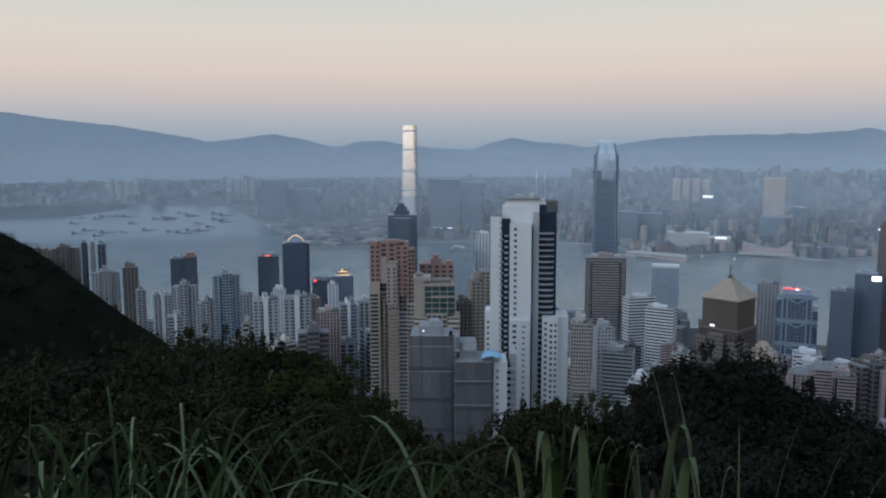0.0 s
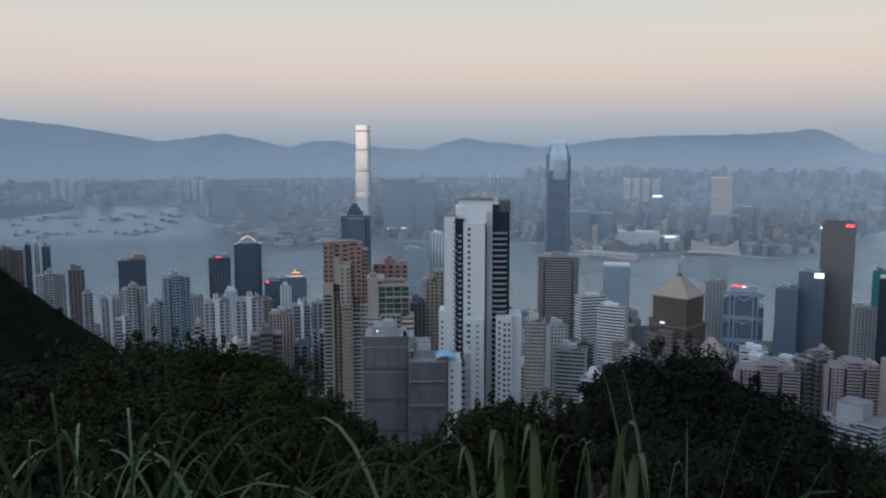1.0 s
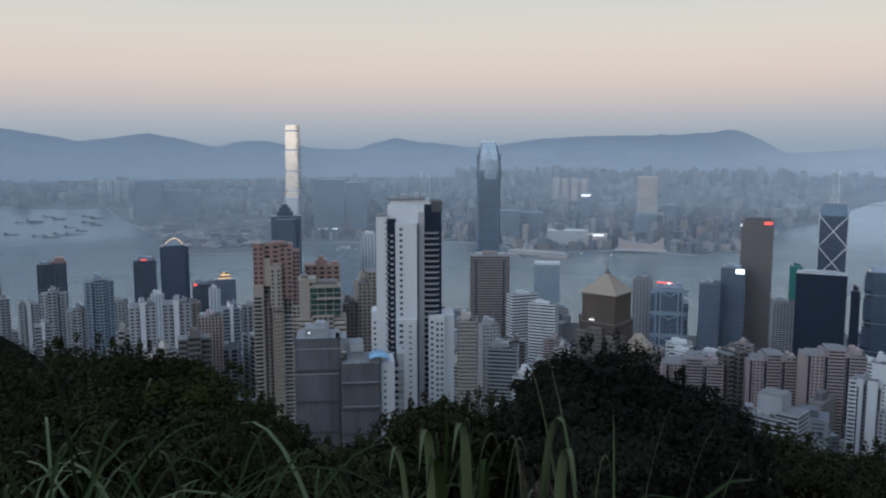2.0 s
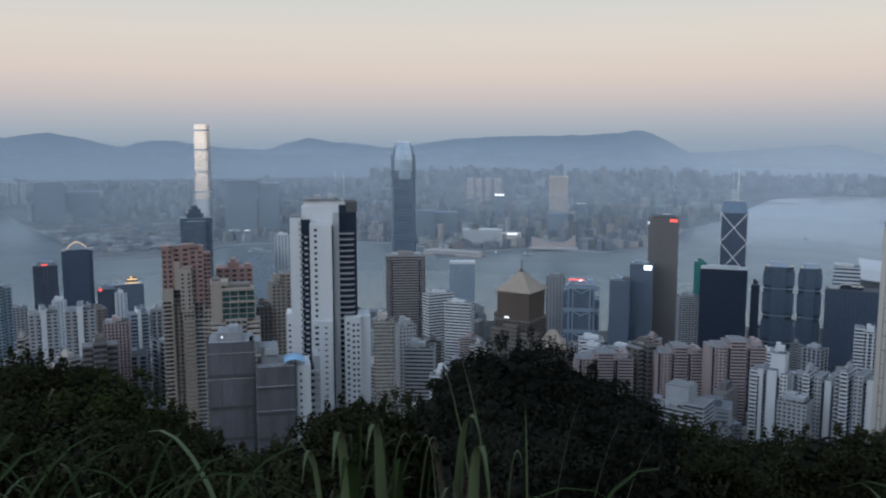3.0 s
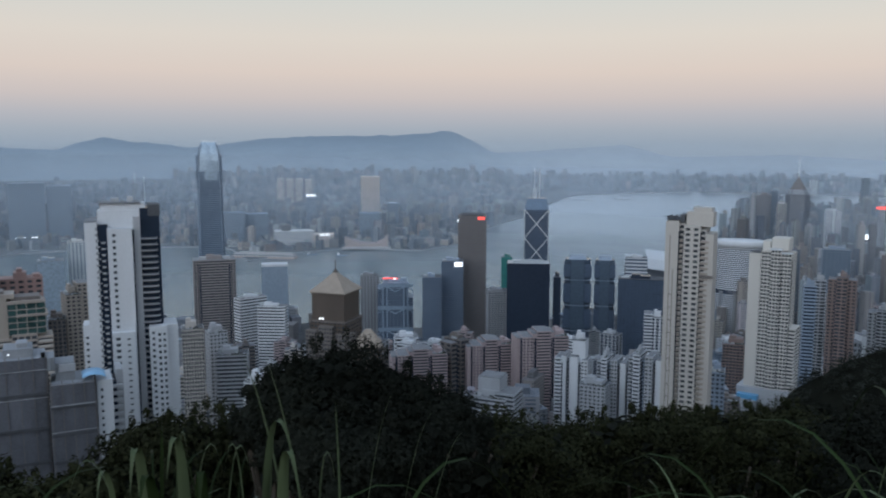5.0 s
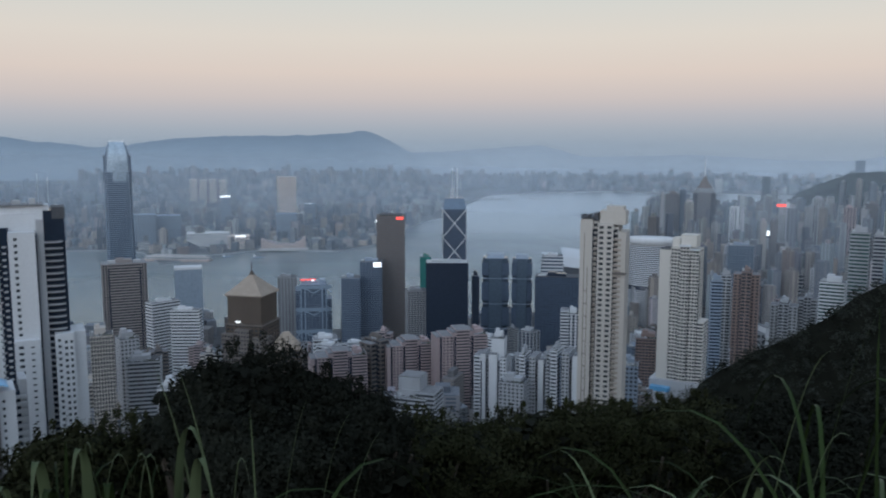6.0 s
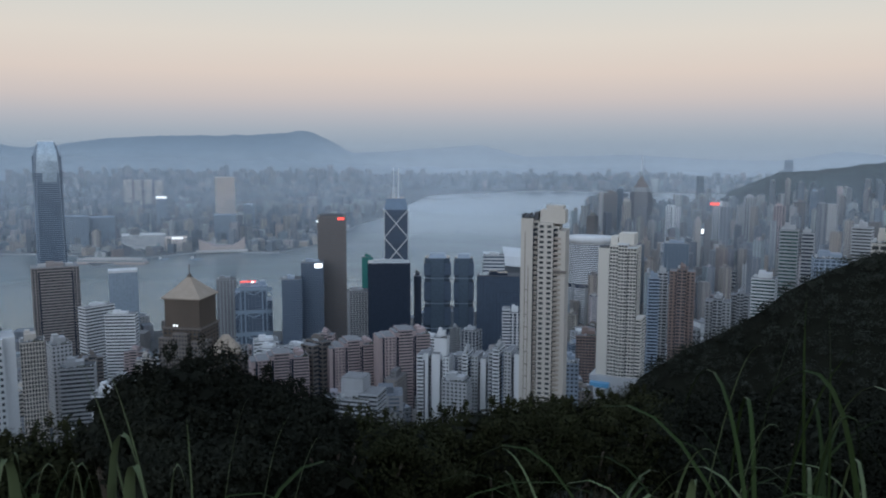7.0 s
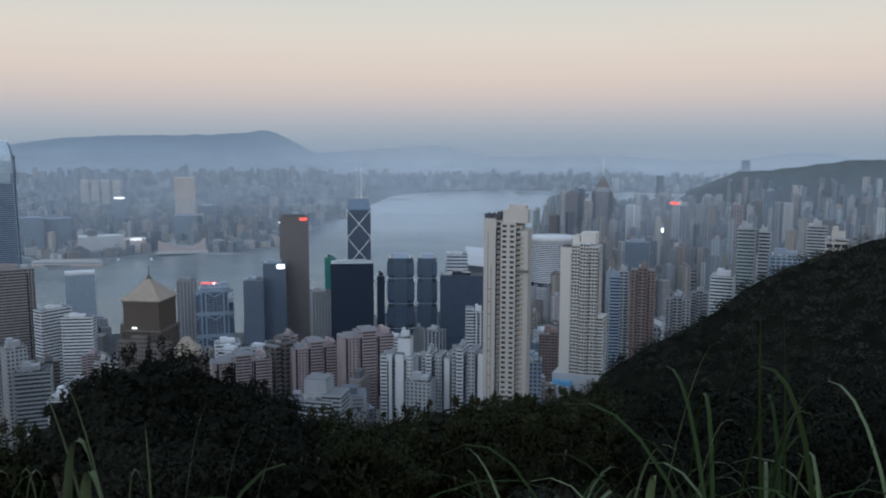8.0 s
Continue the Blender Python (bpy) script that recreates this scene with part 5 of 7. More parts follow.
def wrapped_block():
    """A block under repair: bamboo scaffold wrapped in grey netting, with a blue tarpaulin on its roof and one bare white end."""
    t = root("apartment_block", "apartment block wrapped in grey scaffold netting with a blue roof tarpaulin", "apartment block", 1.3, 384, 255, 0)
    px = 384 / 1444.0

    def X(p):
        return (p - 812) * px

    z1, z2 = 320 - 255, 309 - 255
    def skin(name, x0, x1, y0, y1, h, seed):
        """A netted wall, slightly billowing between its ties."""
        rng = random.Random(seed)
        nx, nz = 14, 22
        v, f = [], []
        path = [(x0, y1), (x0, y0), ((x0 + x1) / 2, y0 - 0.5), (x1, y0), (x1, y1)]
        pts = []
        for (ax, ay), (bx, by) in zip(path, path[1:]):
            for i in range(6):
                pts.append((ax + (bx - ax) * i / 6, ay + (by - ay) * i / 6))
        pts.append(path[-1])
        for k in range(nz + 1):
            z = h * k / nz
            for (px_, py_) in pts:
                sag = 0.28 * noise.noise(Vector((px_ * 0.4, z * 0.3, seed))) + 0.22 * abs(math.sin(z * 0.48))
                cxm, cym = (x0 + x1) / 2, (y0 + y1) / 2
                d = Vector((px_ - cxm, py_ - cym)).normalized()
                v.append((px_ + d.x * sag, py_ + d.y * sag, z))
        n = len(pts)
        for k in range(nz):
            for i in range(n - 1):
                a = k * n + i
                f.append((a, a + 1, a + n + 1, a + n))
        return part(name, mesh_of(name, v, f, True), M["net"], t)
    skin("netting", X(716), X(795), -9, 12, z1, 1)
    skin("netting", X(797), X(864), -13, 6, z2, 2)
    part("core", boxes("core", [(X(718), X(793), -7.8, 12, 0, z1 - 0.6), (X(799), X(862), -11.8, 8, 0, z2 - 0.6)]), M["grey"], t)
    for p, y, z in [(p, -9.6, z1) for p in range(718, 795, 19)] + [(p, -13.7, z2) for p in range(799, 865, 16)]:
        part("scaffold_pole", bars("scaffold_pole", [((X(p), y, 0), (X(p), y, z + 1.2))], 0.28), M["taupe"], t, "bamboo scaffold pole")
    for x0, x1, y, z in [(797, 864, -13.75, z) for z in (z2 - 9.5, z2 - 21, z2 - 0.3)] + [(716, 795, -9.7, z) for z in (z1 - 5, z1 - 15, z1 - 17)]:
        part("tie_line", bars("tie_line", [((X(x0), y, z), (X(x1), y, z))], 0.25), M["offwhite"], t, "pale tie line across the net")
    # darker bands across both netted walls
    for x0, x1, y, z in [(717, 794, -9.95, z1 - 16 - 15 * k) for k in range(3)] + [(798, 863, -13.95, z2 - 11 - 12 * k) for k in range(3)]:
        part("net_overlap", boxes("net_overlap", [(X(x0), X(x1), y, y + 0.2, z, z + 1.3)]), M["darkroof"], t, "darker band across the netting")
    for q in ([(X(733), X(775), -3, 10, z1 - 0.6, z1 + 3.2), (X(752), X(768), 0, 8, z1 + 3.2, z1 + 5.0), (X(787), X(806), -8, 4, z1 - 6, z1 - 0.6), (X(806), X(835), -6, 6, z2 - 0.6, z2 + 7.0)]):
        part("roof_wall", boxes("roof_wall", [q]), M["grey"], t)
    part("roof_room", boxes("roof_room", [(X(786.5), X(800), -8.6, -7.9, z1 - 6, z1 - 1.0), (X(812), X(836), -7.2, -6.0, z2 + 3.5, z2 + 6.6)]), M["offwhite"], t, "unwrapped white roof room")
    # bare white end with a column of windows
    e0, e1 = X(866), X(890)
    part("end_wall", boxes("end_wall", [(e0, e1, -11.5, 6, 0, z2 - 1.0)]), M["white"], t, "bare white end wall")
    wm = boxes("window", [(-0.5, 0.5, -0.06, 0.06, -0.6, 0.6)])
    wm.materials.append(M["glass"])
    for k in range(11):
        wob = part("window", wm, None, t)
        wob.matrix_basis = Matrix.Translation((X(873), -11.53, z2 - 5.2 - 3.15 * k))
    part("side_bay", boxes("side_bay", [(e1, X(897), -7, 6, 0, z2 - 3)]), M["blackglass"], t)
    stack(t, "side_sill", X(891), X(906), -8.2, -6.9, z2 - 6, 1.4, -3.15, 12, M["offwhite"])
    part("far_wing", boxes("far_wing", [(X(897), X(908), -5, 8, 0, z2 + 1.5)]), M["offwhite"], t)
    rings = [[(X(845) + (X(880) - X(845)) * i / 6, y, z2 + 0.2 + 2.6 * math.sin(0.6 + i * 0.35)) for i in range(7)] + [(X(845) + (X(880) - X(845)) * i / 6, y, z2 - 0.1 + 2.6 * math.sin(0.6 + i * 0.35)) for i in range(6, -1, -1)] for y in (-14, -8, -2)]
    part("tarpaulin", loft("tarpaulin", rings, True), M["tarp"], t, "light blue tarpaulin stretched over the roof")
    lamps(t, "work_lamp", [(X(741), X(743.2), -9.5, -9, z1 + 2.2, z1 + 2.8)], M["white_lamp"], "small white work lamp")
    return t


wrapped_block()


def terrace_tower():
    """Balconied towers: dusty-rose heads, beige balcony stacks, a green-glazed penthouse with terraces."""
    t = root("apartment_tower", "beige tower with dusty-rose top storeys and stacked balconies", "apartment tower", -3.7, 612, 150, 0)
    H = 336 - 150
    W, G, R = [], [], []
    wing(W, G, -17, -9.5, -7.5, 10, 0, H - 29, 3.05, 7.0, "solid")
    wing(W, G, -9.7, -3.0, -3.5, 10, 0, H - 24, 3.05, 3.4, "curtain")
    wing(W, G, -3.2, 4.5, -7.0, 10, 0, H - 14, 3.05, 2.6, "wide")
    wing(W, G, 4.3, 11.0, -5.0, 10, 0, H - 40, 3.05, 3.4, "curtain")
    wing(W, G, 10.8, 17, -8, 10, 0, H - 46, 3.05, 2.8, "wide")
    part("wall", boxes("wall", W), M["beige"], t)
    wing(R, G, -16.5, -9.0, -6, 10, H - 29, H - 1, 3.6, 3.8, "grid")
    wing(R, G, -9.2, 2.5, -4.5, 10, H - 27, H, 3.6, 5.6, "grid")
    wing(R, G, 2.3, 12, -5.5, 10, H - 40, H - 2, 3.6, 4.8, "grid")
    wing(R, G, 11.8, 17, -4.5, 10, H - 46, H - 5, 3.05, 3.2, "wide")
    part("rose_head", boxes("rose_head", R), M["rose"], t, "dusty-rose top storeys")
    part("glazing", boxes("glazing", G), M["glass"], t)
    stack(t, "balcony", -17.3, -10.2, -8.9, -7.4, 8, 1.0, 3.05, int((H - 44) / 3.05), M["beige"], "beige balcony front")
    stack(t, "window_bay", -16.6, -11.0, -7.62, -7.4, 9.1, 1.7, 3.05, int((H - 44) / 3.05), M["glass"])
    stack(t, "balcony", -9.5, -3.3, -5.4, -3.4, 8, 0.8, 3.05, int((H - 40) / 3.05), M["mauve"], "shallow grey balcony")
    for x in (-9.6, -6.5, -3.1, 4.4, 10.9):
        part("pier", boxes("pier", [(x - 0.4, x + 0.4, -6.9, -3.0, 0, H - 42)]), M["beige"], t)
    stack(t, "balcony", -3.0, 4.2, -8.5, -6.9, 8, 0.9, 3.05, int((H - 56) / 3.05), M["beige"], "beige balcony front")
    part("front_bay", boxes("front_bay", [(-4.6, 3.4, -8.6, -6.9, H - 46, H - 15), (-8.5, -4.4, -6.6, -4.4, H - 30, H - 10)]), M["beige"], t, "pale beige front bay")
    stack(t, "bay_window", -3.6, -2.0, -8.75, -8.4, H - 44, 1.5, 3.05, 9, M["glass"])
    stack(t, "bay_window", 0.6, 2.2, -8.75, -8.4, H - 44, 1.5, 3.05, 9, M["glass"])
    part("roof_gable", boxes("roof_gable", [(-16.8, -11, -6.4, 4, H - 1, H + 1.6), (-3, 6, -4.9, 4, H, H + 2.4), (9, 12.2, -5.9, 4, H - 2, H + 1)]), M["rose"], t)
    stack(t, "balcony", 5.0, 10.6, -6.6, -4.8, 8, 0.9, 3.05, int((H - 55) / 3.05), M["grey"], "grey balcony front")
    stack(t, "balcony", 11.4, 16.6, -9.4, -7.8, 8, 1.0, 3.05, int((H - 60) / 3.05), M["beige"], "beige balcony front")
    part("roof", boxes("roof", [(-14, 10, -3, 8, H, H + 1.2)]), M["taupe"], t)
    part("roof_rail", bars("roof_rail", [((-14, -4.3, H + 2.0), (12, -4.3, H + 2.0))] + [((-14 + 2.6 * k, -4.3, H + 0.4), (-14 + 2.6 * k, -4.3, H + 2.0)) for k in range(11)], 0.15), M["steel"], t)
    t = root("apartment_tower", "rose-topped beige apartment tower", "apartment tower", -0.6, 632, 150, 0)
    H = 317 - 150
    W, G = [], []
    wing(W, G, -13, 14, -7, 10, 0, H, 3.6, 5.4, "grid")
    part("wall", boxes("wall", W), M["rose"], t)
    part("glazing", boxes("glazing", G), M["glass"], t)
    part("gable", boxes("gable", [(-4, 4, -6, 8, H, H + 4.5), (-2, 1.5, -5, 6, H + 4.5, H + 7), (8, 12.5, -5, 6, H, H + 2.6)]), M["rose"], t)
    t = root("apartment_tower", "beige tower with a green-glazed terraced penthouse", "apartment tower", -0.55, 512, 190, 0)
    H = 327 - 190
    W, G, N = [], [], []
    wing(W, G, -15, -6, -7, 9, 0, H - 26, 3.1, 3.0, "bands")
    wing(W, G, 6, 14.5, -7, 9, 0, H - 26, 3.1, 3.0, "bands")
    wing(W, G, -6.5, 6.5, -8, 9, 0, H - 24, 3.1, 3.2, "wide")
    W += [(-14.5, -8, -5, 9, H - 26, H - 3), (-14.8, -4, -5.4, 9, H - 3, H - 0.5)]
    wing(W, N, -8, 11.5, -6, 9, H - 24, H - 6, 3.6, 4.6, "curtain")
    W += [(-3.5, 12.6, -7.4, 9, H - 13.5, H - 12.3), (-8, 10, -6.5, 9, H - 6.2, H - 4.6)]
    part("wall", boxes("wall", W), M["beige"], t)
    part("glazing", boxes("glazing", G), M["glass"], t)
    part("penthouse_glazing", boxes("penthouse_glazing", N), M["greenglass"], t, "green-tinted penthouse glazing")
    for x0, x1 in ((-14.6, -7), (7.0, 14.0)):
        stack(t, "balcony", x0, x1, -8.6, -6.8, 3, 1.1, 3.1, int((H - 28) / 3.1), M["cream"], "cream balcony front")
    part("roof", boxes("roof", [(-6, 9, -4, 8, H - 4.6, H - 2.6), (-13.5, -9, -3, 8, H - 0.5, H + 1)]), M["taupe"], t)
    return t


terrace_tower()
tower("apartment_tower", "beige apartment tower beside the white tower", 2.6, 655, 19, 22, 306, "beige", "glass", "grid", 3.05, 3.0, 10, category="apartment tower",
      wings=[(0.0, 0.55, 0.0, 1.0, 8, "grid", None), (0.45, 1.0, 0.15, 1.0, 0, "grid", None)])
tower("apartment_tower", "taupe apartment tower with deep window slots", 1.35, 640, 12, 18, 283, "taupe", "glass", "fins", 3.05, 2.8, 0, category="apartment tower")
tower("apartment_tower", "beige apartment slab with a dense window grid", 9.7, 605, 15, 18, 276, "cream", "glass", "fins", 2.9, 1.9, 0, category="apartment tower")
tower("apartment_block", "cream apartment block with stepped corner", 11.25, 650, 14, 16, 262, "offwhite", "glass", "grid", 3.0, 2.8, 14, category="apartment block")
tower("apartment_block", "grey banded office block below the tree", 12.3, 640, 24, 18, 246, "offwhite", "glass", "bands", 3.2, 3.2, -6, category="office block")
tower("apartment_block", "white hillside block with blank gable", 13.9, 560, 14, 16, 246, "white", "glass", "wide", 3.1, 3.2, -18, category="apartment block")
tower("apartment_block", "small white pitched villa block", 12.1, 520, 12, 12, 232, "white", "glass", "wide", 3.1, 3.2, -18, category="apartment block")


# ---- trees, scrub and grass ----
def leaf_mesh(name, pos, size, rng, up=0.3, out=None, long=1.7, smooth=False):
    """Many small folded leaves at the given places, in one mesh."""
    n = len(pos)
    nor = rng.normal(size=(n, 3)) * 0.42
    nor[:, 2] += up * 1.2
    if out is not None:
        nor += out * 1.3
    nor /= np.linalg.norm(nor, axis=1)[:, None] + 1e-9
    t = rng.normal(size=(n, 3))
    t -= nor * (t * nor).sum(1)[:, None]
    t /= np.linalg.norm(t, axis=1)[:, None] + 1e-9
    b = np.cross(nor, t)
    s = size * rng.uniform(0.6, 1.35, n)[:, None]
    v = np.empty((n, 4, 3))
    v[:, 0] = pos - t * s * long / 2
    v[:, 1] = pos + b * s * 0.42 + nor * s * 0.16
    v[:, 2] = pos + t * s * long / 2 - nor * s * 0.12
    v[:, 3] = pos - b * s * 0.42 + nor * s * 0.16
    me = bpy.data.meshes.new(name)
    me.vertices.add(n * 4)
    me.vertices.foreach_set("co", v.reshape(-1))
    me.loops.add(n * 4)
    me.loops.foreach_set("vertex_index", np.arange(n * 4, dtype=np.int32))
    me.polygons.add(n)
    me.polygons.foreach_set("loop_start", np.arange(0, n * 4, 4, dtype=np.int32))
    me.update(calc_edges=True)
    return me


def blob(rng, centre, radii, n, shell=0.55, seed=0.0):
    """Places of leaves in a lumpy crown, thick near its outside, and the outward way of each."""
    d = rng.normal(size=(n, 3))
    d /= np.linalg.norm(d, axis=1)[:, None]
    lumps = np.zeros(n)
    for k in range(9):
        a = rng.normal(size=3)
        a /= np.linalg.norm(a)
        lumps += np.clip(d @ a - 0.72, 0, 1) * rng.uniform(0.4, 1.3)
    q = (shell + (1 - shell) * rng.random(n)) * (0.84 + lumps)
    q = np.minimum(q, 1.25)
    return np.asarray(centre) + d * q[:, None] * np.asarray(radii), d


def tree(az, r, top_el, rad, material, seed, label, leaves=9000, size=0.15, flat=0.8, reach=0.0):
    rng = np.random.default_rng(seed)
    top = EYE + r * math.tan(radians(top_el))
    g = ground(az, r) - 0.3
    p = spot(az, r, g)
    t = new("tree")
    t.matrix_world = Matrix.Translation(p)
    tagged(t, label, "tree", "trees below the viewpoint")
    h = top - g
    cz = h - rad * flat
    lines, v, f = [], [], []
    for k in range(7):
        a = rng.uniform(0, 6.28)
        z0 = h * rng.uniform(0.25, 0.5)
        e = (math.cos(a) * rad * 0.75, math.sin(a) * rad * 0.75, cz + rng.uniform(-0.4, 0.5) * rad * flat)
        m = (e[0] * 0.4, e[1] * 0.4, (z0 + e[2]) / 2)
        bar(v, f, (0, 0, z0), m, 0.16)
        bar(v, f, m, e, 0.08)
    rings = []
    for q in range(6):
        z = (cz + 0.3) * q / 5
        w = 0.24 * (1 - 0.75 * q / 5)
        ox, oy = 0.18 * math.sin(q * 1.3 + seed), 0.18 * math.cos(q * 1.7 + seed)
        rings.append([(ox + w * math.cos(i * math.pi / 4), oy + w * math.sin(i * math.pi / 4), z) for i in range(8)])
    part("trunk", loft("trunk", rings, True), M["bark"], t)
    part("limb", mesh_of("limb", v, f), M["bark"], t)
    pos, out = [], []
    subs = [((0, 0, cz), (rad * 0.92, rad * 0.92, rad * flat * 0.9), 0.4)]
    for k in range(16):
        # boughs: leafy clumps that stand out of the crown, with gaps between them
        a = k * 2.4 + rng.uniform(-0.4, 0.4)
        tilt = rng.uniform(-0.5, 1.25)
        s = rad * rng.uniform(0.2, 0.36)
        rr = rad * rng.uniform(0.66, 0.88)
        subs.append(((math.cos(a) * math.cos(tilt) * rr, math.sin(a) * math.cos(tilt) * rr, cz + math.sin(tilt) * rr * flat * 0.92), (s, s, s * 0.62), 0.034))
    for k in range(26):
        # single shoots at the outline
        a, tilt = rng.uniform(0, 6.28), rng.uniform(0.0, 1.4)
        rr = rad * rng.uniform(0.92, 1.05)
        subs.append(((math.cos(a) * math.cos(tilt) * rr, math.sin(a) * math.cos(tilt) * rr, cz + math.sin(tilt) * rr * flat), (0.13, 0.13, 0.24), 0.0025))
    for c, rd, share in subs:
        a, b = blob(rng, c, rd, int(leaves * share))
        pos.append(a)
        out.append(b)
    # big inner leaves close the gaps; their darker colour imitates the crown's inner shade
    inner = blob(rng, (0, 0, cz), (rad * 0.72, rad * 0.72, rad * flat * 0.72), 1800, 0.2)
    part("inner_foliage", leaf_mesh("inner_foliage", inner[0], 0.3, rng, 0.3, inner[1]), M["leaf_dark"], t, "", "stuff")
    part("crown", leaf_mesh("crown", np.concatenate(pos), size, rng, 0.3, np.concatenate(out)), M[material], t, "", "stuff")
    return t


OLIVE, DARKT = "bushy evergreen tree on the slope below the viewpoint", "dark rounded evergreen tree standing below the viewpoint"
k_tree = 0
for az, r, el, rad, mt in ((-29, 34, -12.6, 4.2, "leaf"), (-24, 33, -12.6, 4.0, "leaf"), (-20, 36, -12.8, 3.8, "leaf"), (-16.2, 33, -12.2, 3.6, "leaf"), (-12.8, 34, -13.2, 3.2, "leaf"),
                           (-9.6, 32, -14.6, 2.8, "leaf_light"), (-6.8, 31, -16.6, 2.4, "leaf"), (-4.3, 29, -18.9, 2.1, "leaf"), (-18, 26, -15.5, 3.0, "leaf"), (-11, 25, -17.0, 2.6, "leaf"), (-25, 24, -16.0, 3.2, "leaf"),
                           (0, 23, -20.6, 2.0, "leaf"), (3.5, 22, -20.4, 1.8, "leaf"), (7.2, 24, -17.9, 2.2, "leaf"), (10.4, 25, -17.6, 2.2, "leaf"),
                           (31.2, 27, -18.4, 2.3, "leaf"), (34.5, 28, -18.9, 2.4, "leaf"), (38, 32, -18.6, 2.6, "leaf"), (41.0, 31, -17.8, 2.8, "leaf"), (44.3, 33, -17.4, 2.8, "leaf"), (47.3, 34, -17.0, 2.8, "leaf"),
                           (50.5, 36, -16.6, 3.0, "leaf"), (54, 36, -16.4, 3.4, "leaf_dark"), (58, 37, -15.8, 3.6, "leaf_dark"), (62, 38, -15.0, 3.6, "leaf_dark"), (66.5, 38, -14.6, 3.8, "leaf_dark"), (71, 38, -14.0, 3.8, "leaf_dark")):
    k_tree += 1
    tree(az, r, el, rad, mt, k_tree, OLIVE, 20000 if rad > 2.6 else 13000, 0.085)
for az, r, el, rad in ((16.3, 23.5, -14.9, 1.35), (19.4, 24, -13.3, 2.3), (23.4, 24, -15.3, 1.8), (26.0, 23.5, -16.6, 1.8), (18.2, 22, -17.0, 1.7), (21.5, 21.5, -17.8, 2.0), (28.0, 23, -18.4, 1.5), (14.6, 23, -17.2, 1.0)):
    k_tree += 1
    tree(az, r, el, rad, "leaf_dark", k_tree, DARKT, 19000, 0.07, 0.9)


def scrub(name, label, spans, n, per, size, spread, material, seed, lift=0.0):
    """Low scrub over stretches of the slope (az0, az1, r0, r1): clumps of leaves in one mesh."""
    rng = np.random.default_rng(seed)
    pos = []
    out = []
    for az0, az1, r0, r1, share in spans:
        for k in range(int(n * share)):
            az, r = rng.uniform(az0, az1), math.sqrt(rng.uniform(r0 * r0, r1 * r1))
            p = spot(az, r)
            g = ground(az, r)
            if r > 12 and g > 20:
                g += hill_noise(p.x, p.y) * min(1, r / 150)
            s = spread * rng.uniform(0.5, 1.3) * (1.6 if rng.random() < 0.12 else 1.0)
            a, b = blob(rng, (p.x, p.y, g + lift + s * 0.2), (s, s, s * 0.6), per, 0.6)
            keep = a[:, 2] > g - 0.3
            pos.append(a[keep])
            out.append(b[keep])
    me = leaf_mesh(name, np.concatenate(pos), size, rng, 0.4, np.concatenate(out))
    me.materials.append(M[material])
    tagged(new(name, me), label, "undergrowth", "", "stuff")


scrub("undergrowth", "dense olive scrub over the slope below the path", [(-42, 82, 6.5, 14, 0.45), (-42, 82, 14, 34, 0.55)], 900, 60, 0.10, 0.75, "leaf", 3)
scrub("woodland", "dark woodland canopy over the western spur", [(-60, -8, 55, 110, 0.3), (-60, -8, 110, 180, 0.7)], 3600, 40, 0.26, 1.5, "leaf_dark", 4, 0.1)
scrub("woodland", "dark woodland canopy over the eastern spur", [(42, 85, 45, 120, 0.25), (42, 85, 120, 240, 0.35), (42, 85, 240, 360, 0.4)], 4200, 55, 0.42, 3.3, "leaf_mid", 5, 1.4)
scrub("woodland", "dark trees between the nearest buildings", [(-6, 60, 60, 200, 0.5), (-6, 60, 200, 345, 0.5)], 900, 60, 0.6, 3.4, "leaf_dark", 6, 2.0)


def blade_points(base, bend, tip, width, segs=10):
    """A folded, tapered blade along a curve: left edge, fold and right edge."""
    base, bend, tip = Vector(base), Vector(bend), Vector(tip)
    rows_v = []
    for k in range(segs + 1):
        q = k / segs
        p = base * (1 - q) ** 2 + bend * 2 * q * (1 - q) + tip * q * q
        d = ((bend - base) * (1 - q) + (tip - bend) * q).normalized()
        s = d.cross(Vector((0, 0, 1)))
        s = s.normalized() if s.length > 0.05 else Vector((1, 0, 0))
        u = s.cross(d).normalized()
        w = width * min(1.0, 0.45 + 2.2 * q) * (1 - max(0, (q - 0.35) / 0.65) ** 1.6) + 0.0006
        rows_v.append((p - s * w / 2 + u * w * 0.22, p, p + s * w / 2 + u * w * 0.22))
    return rows_v


def add_blade(v, f, base, bend, tip, width, segs=10):
    k = len(v)
    for row in blade_points(base, bend, tip, width, segs):
        v += [tuple(q) for q in row]
    for i in range(segs):
        a = k + 3 * i
        f += [(a, a + 1, a + 4, a + 3), (a + 1, a + 2, a + 5, a + 4)]


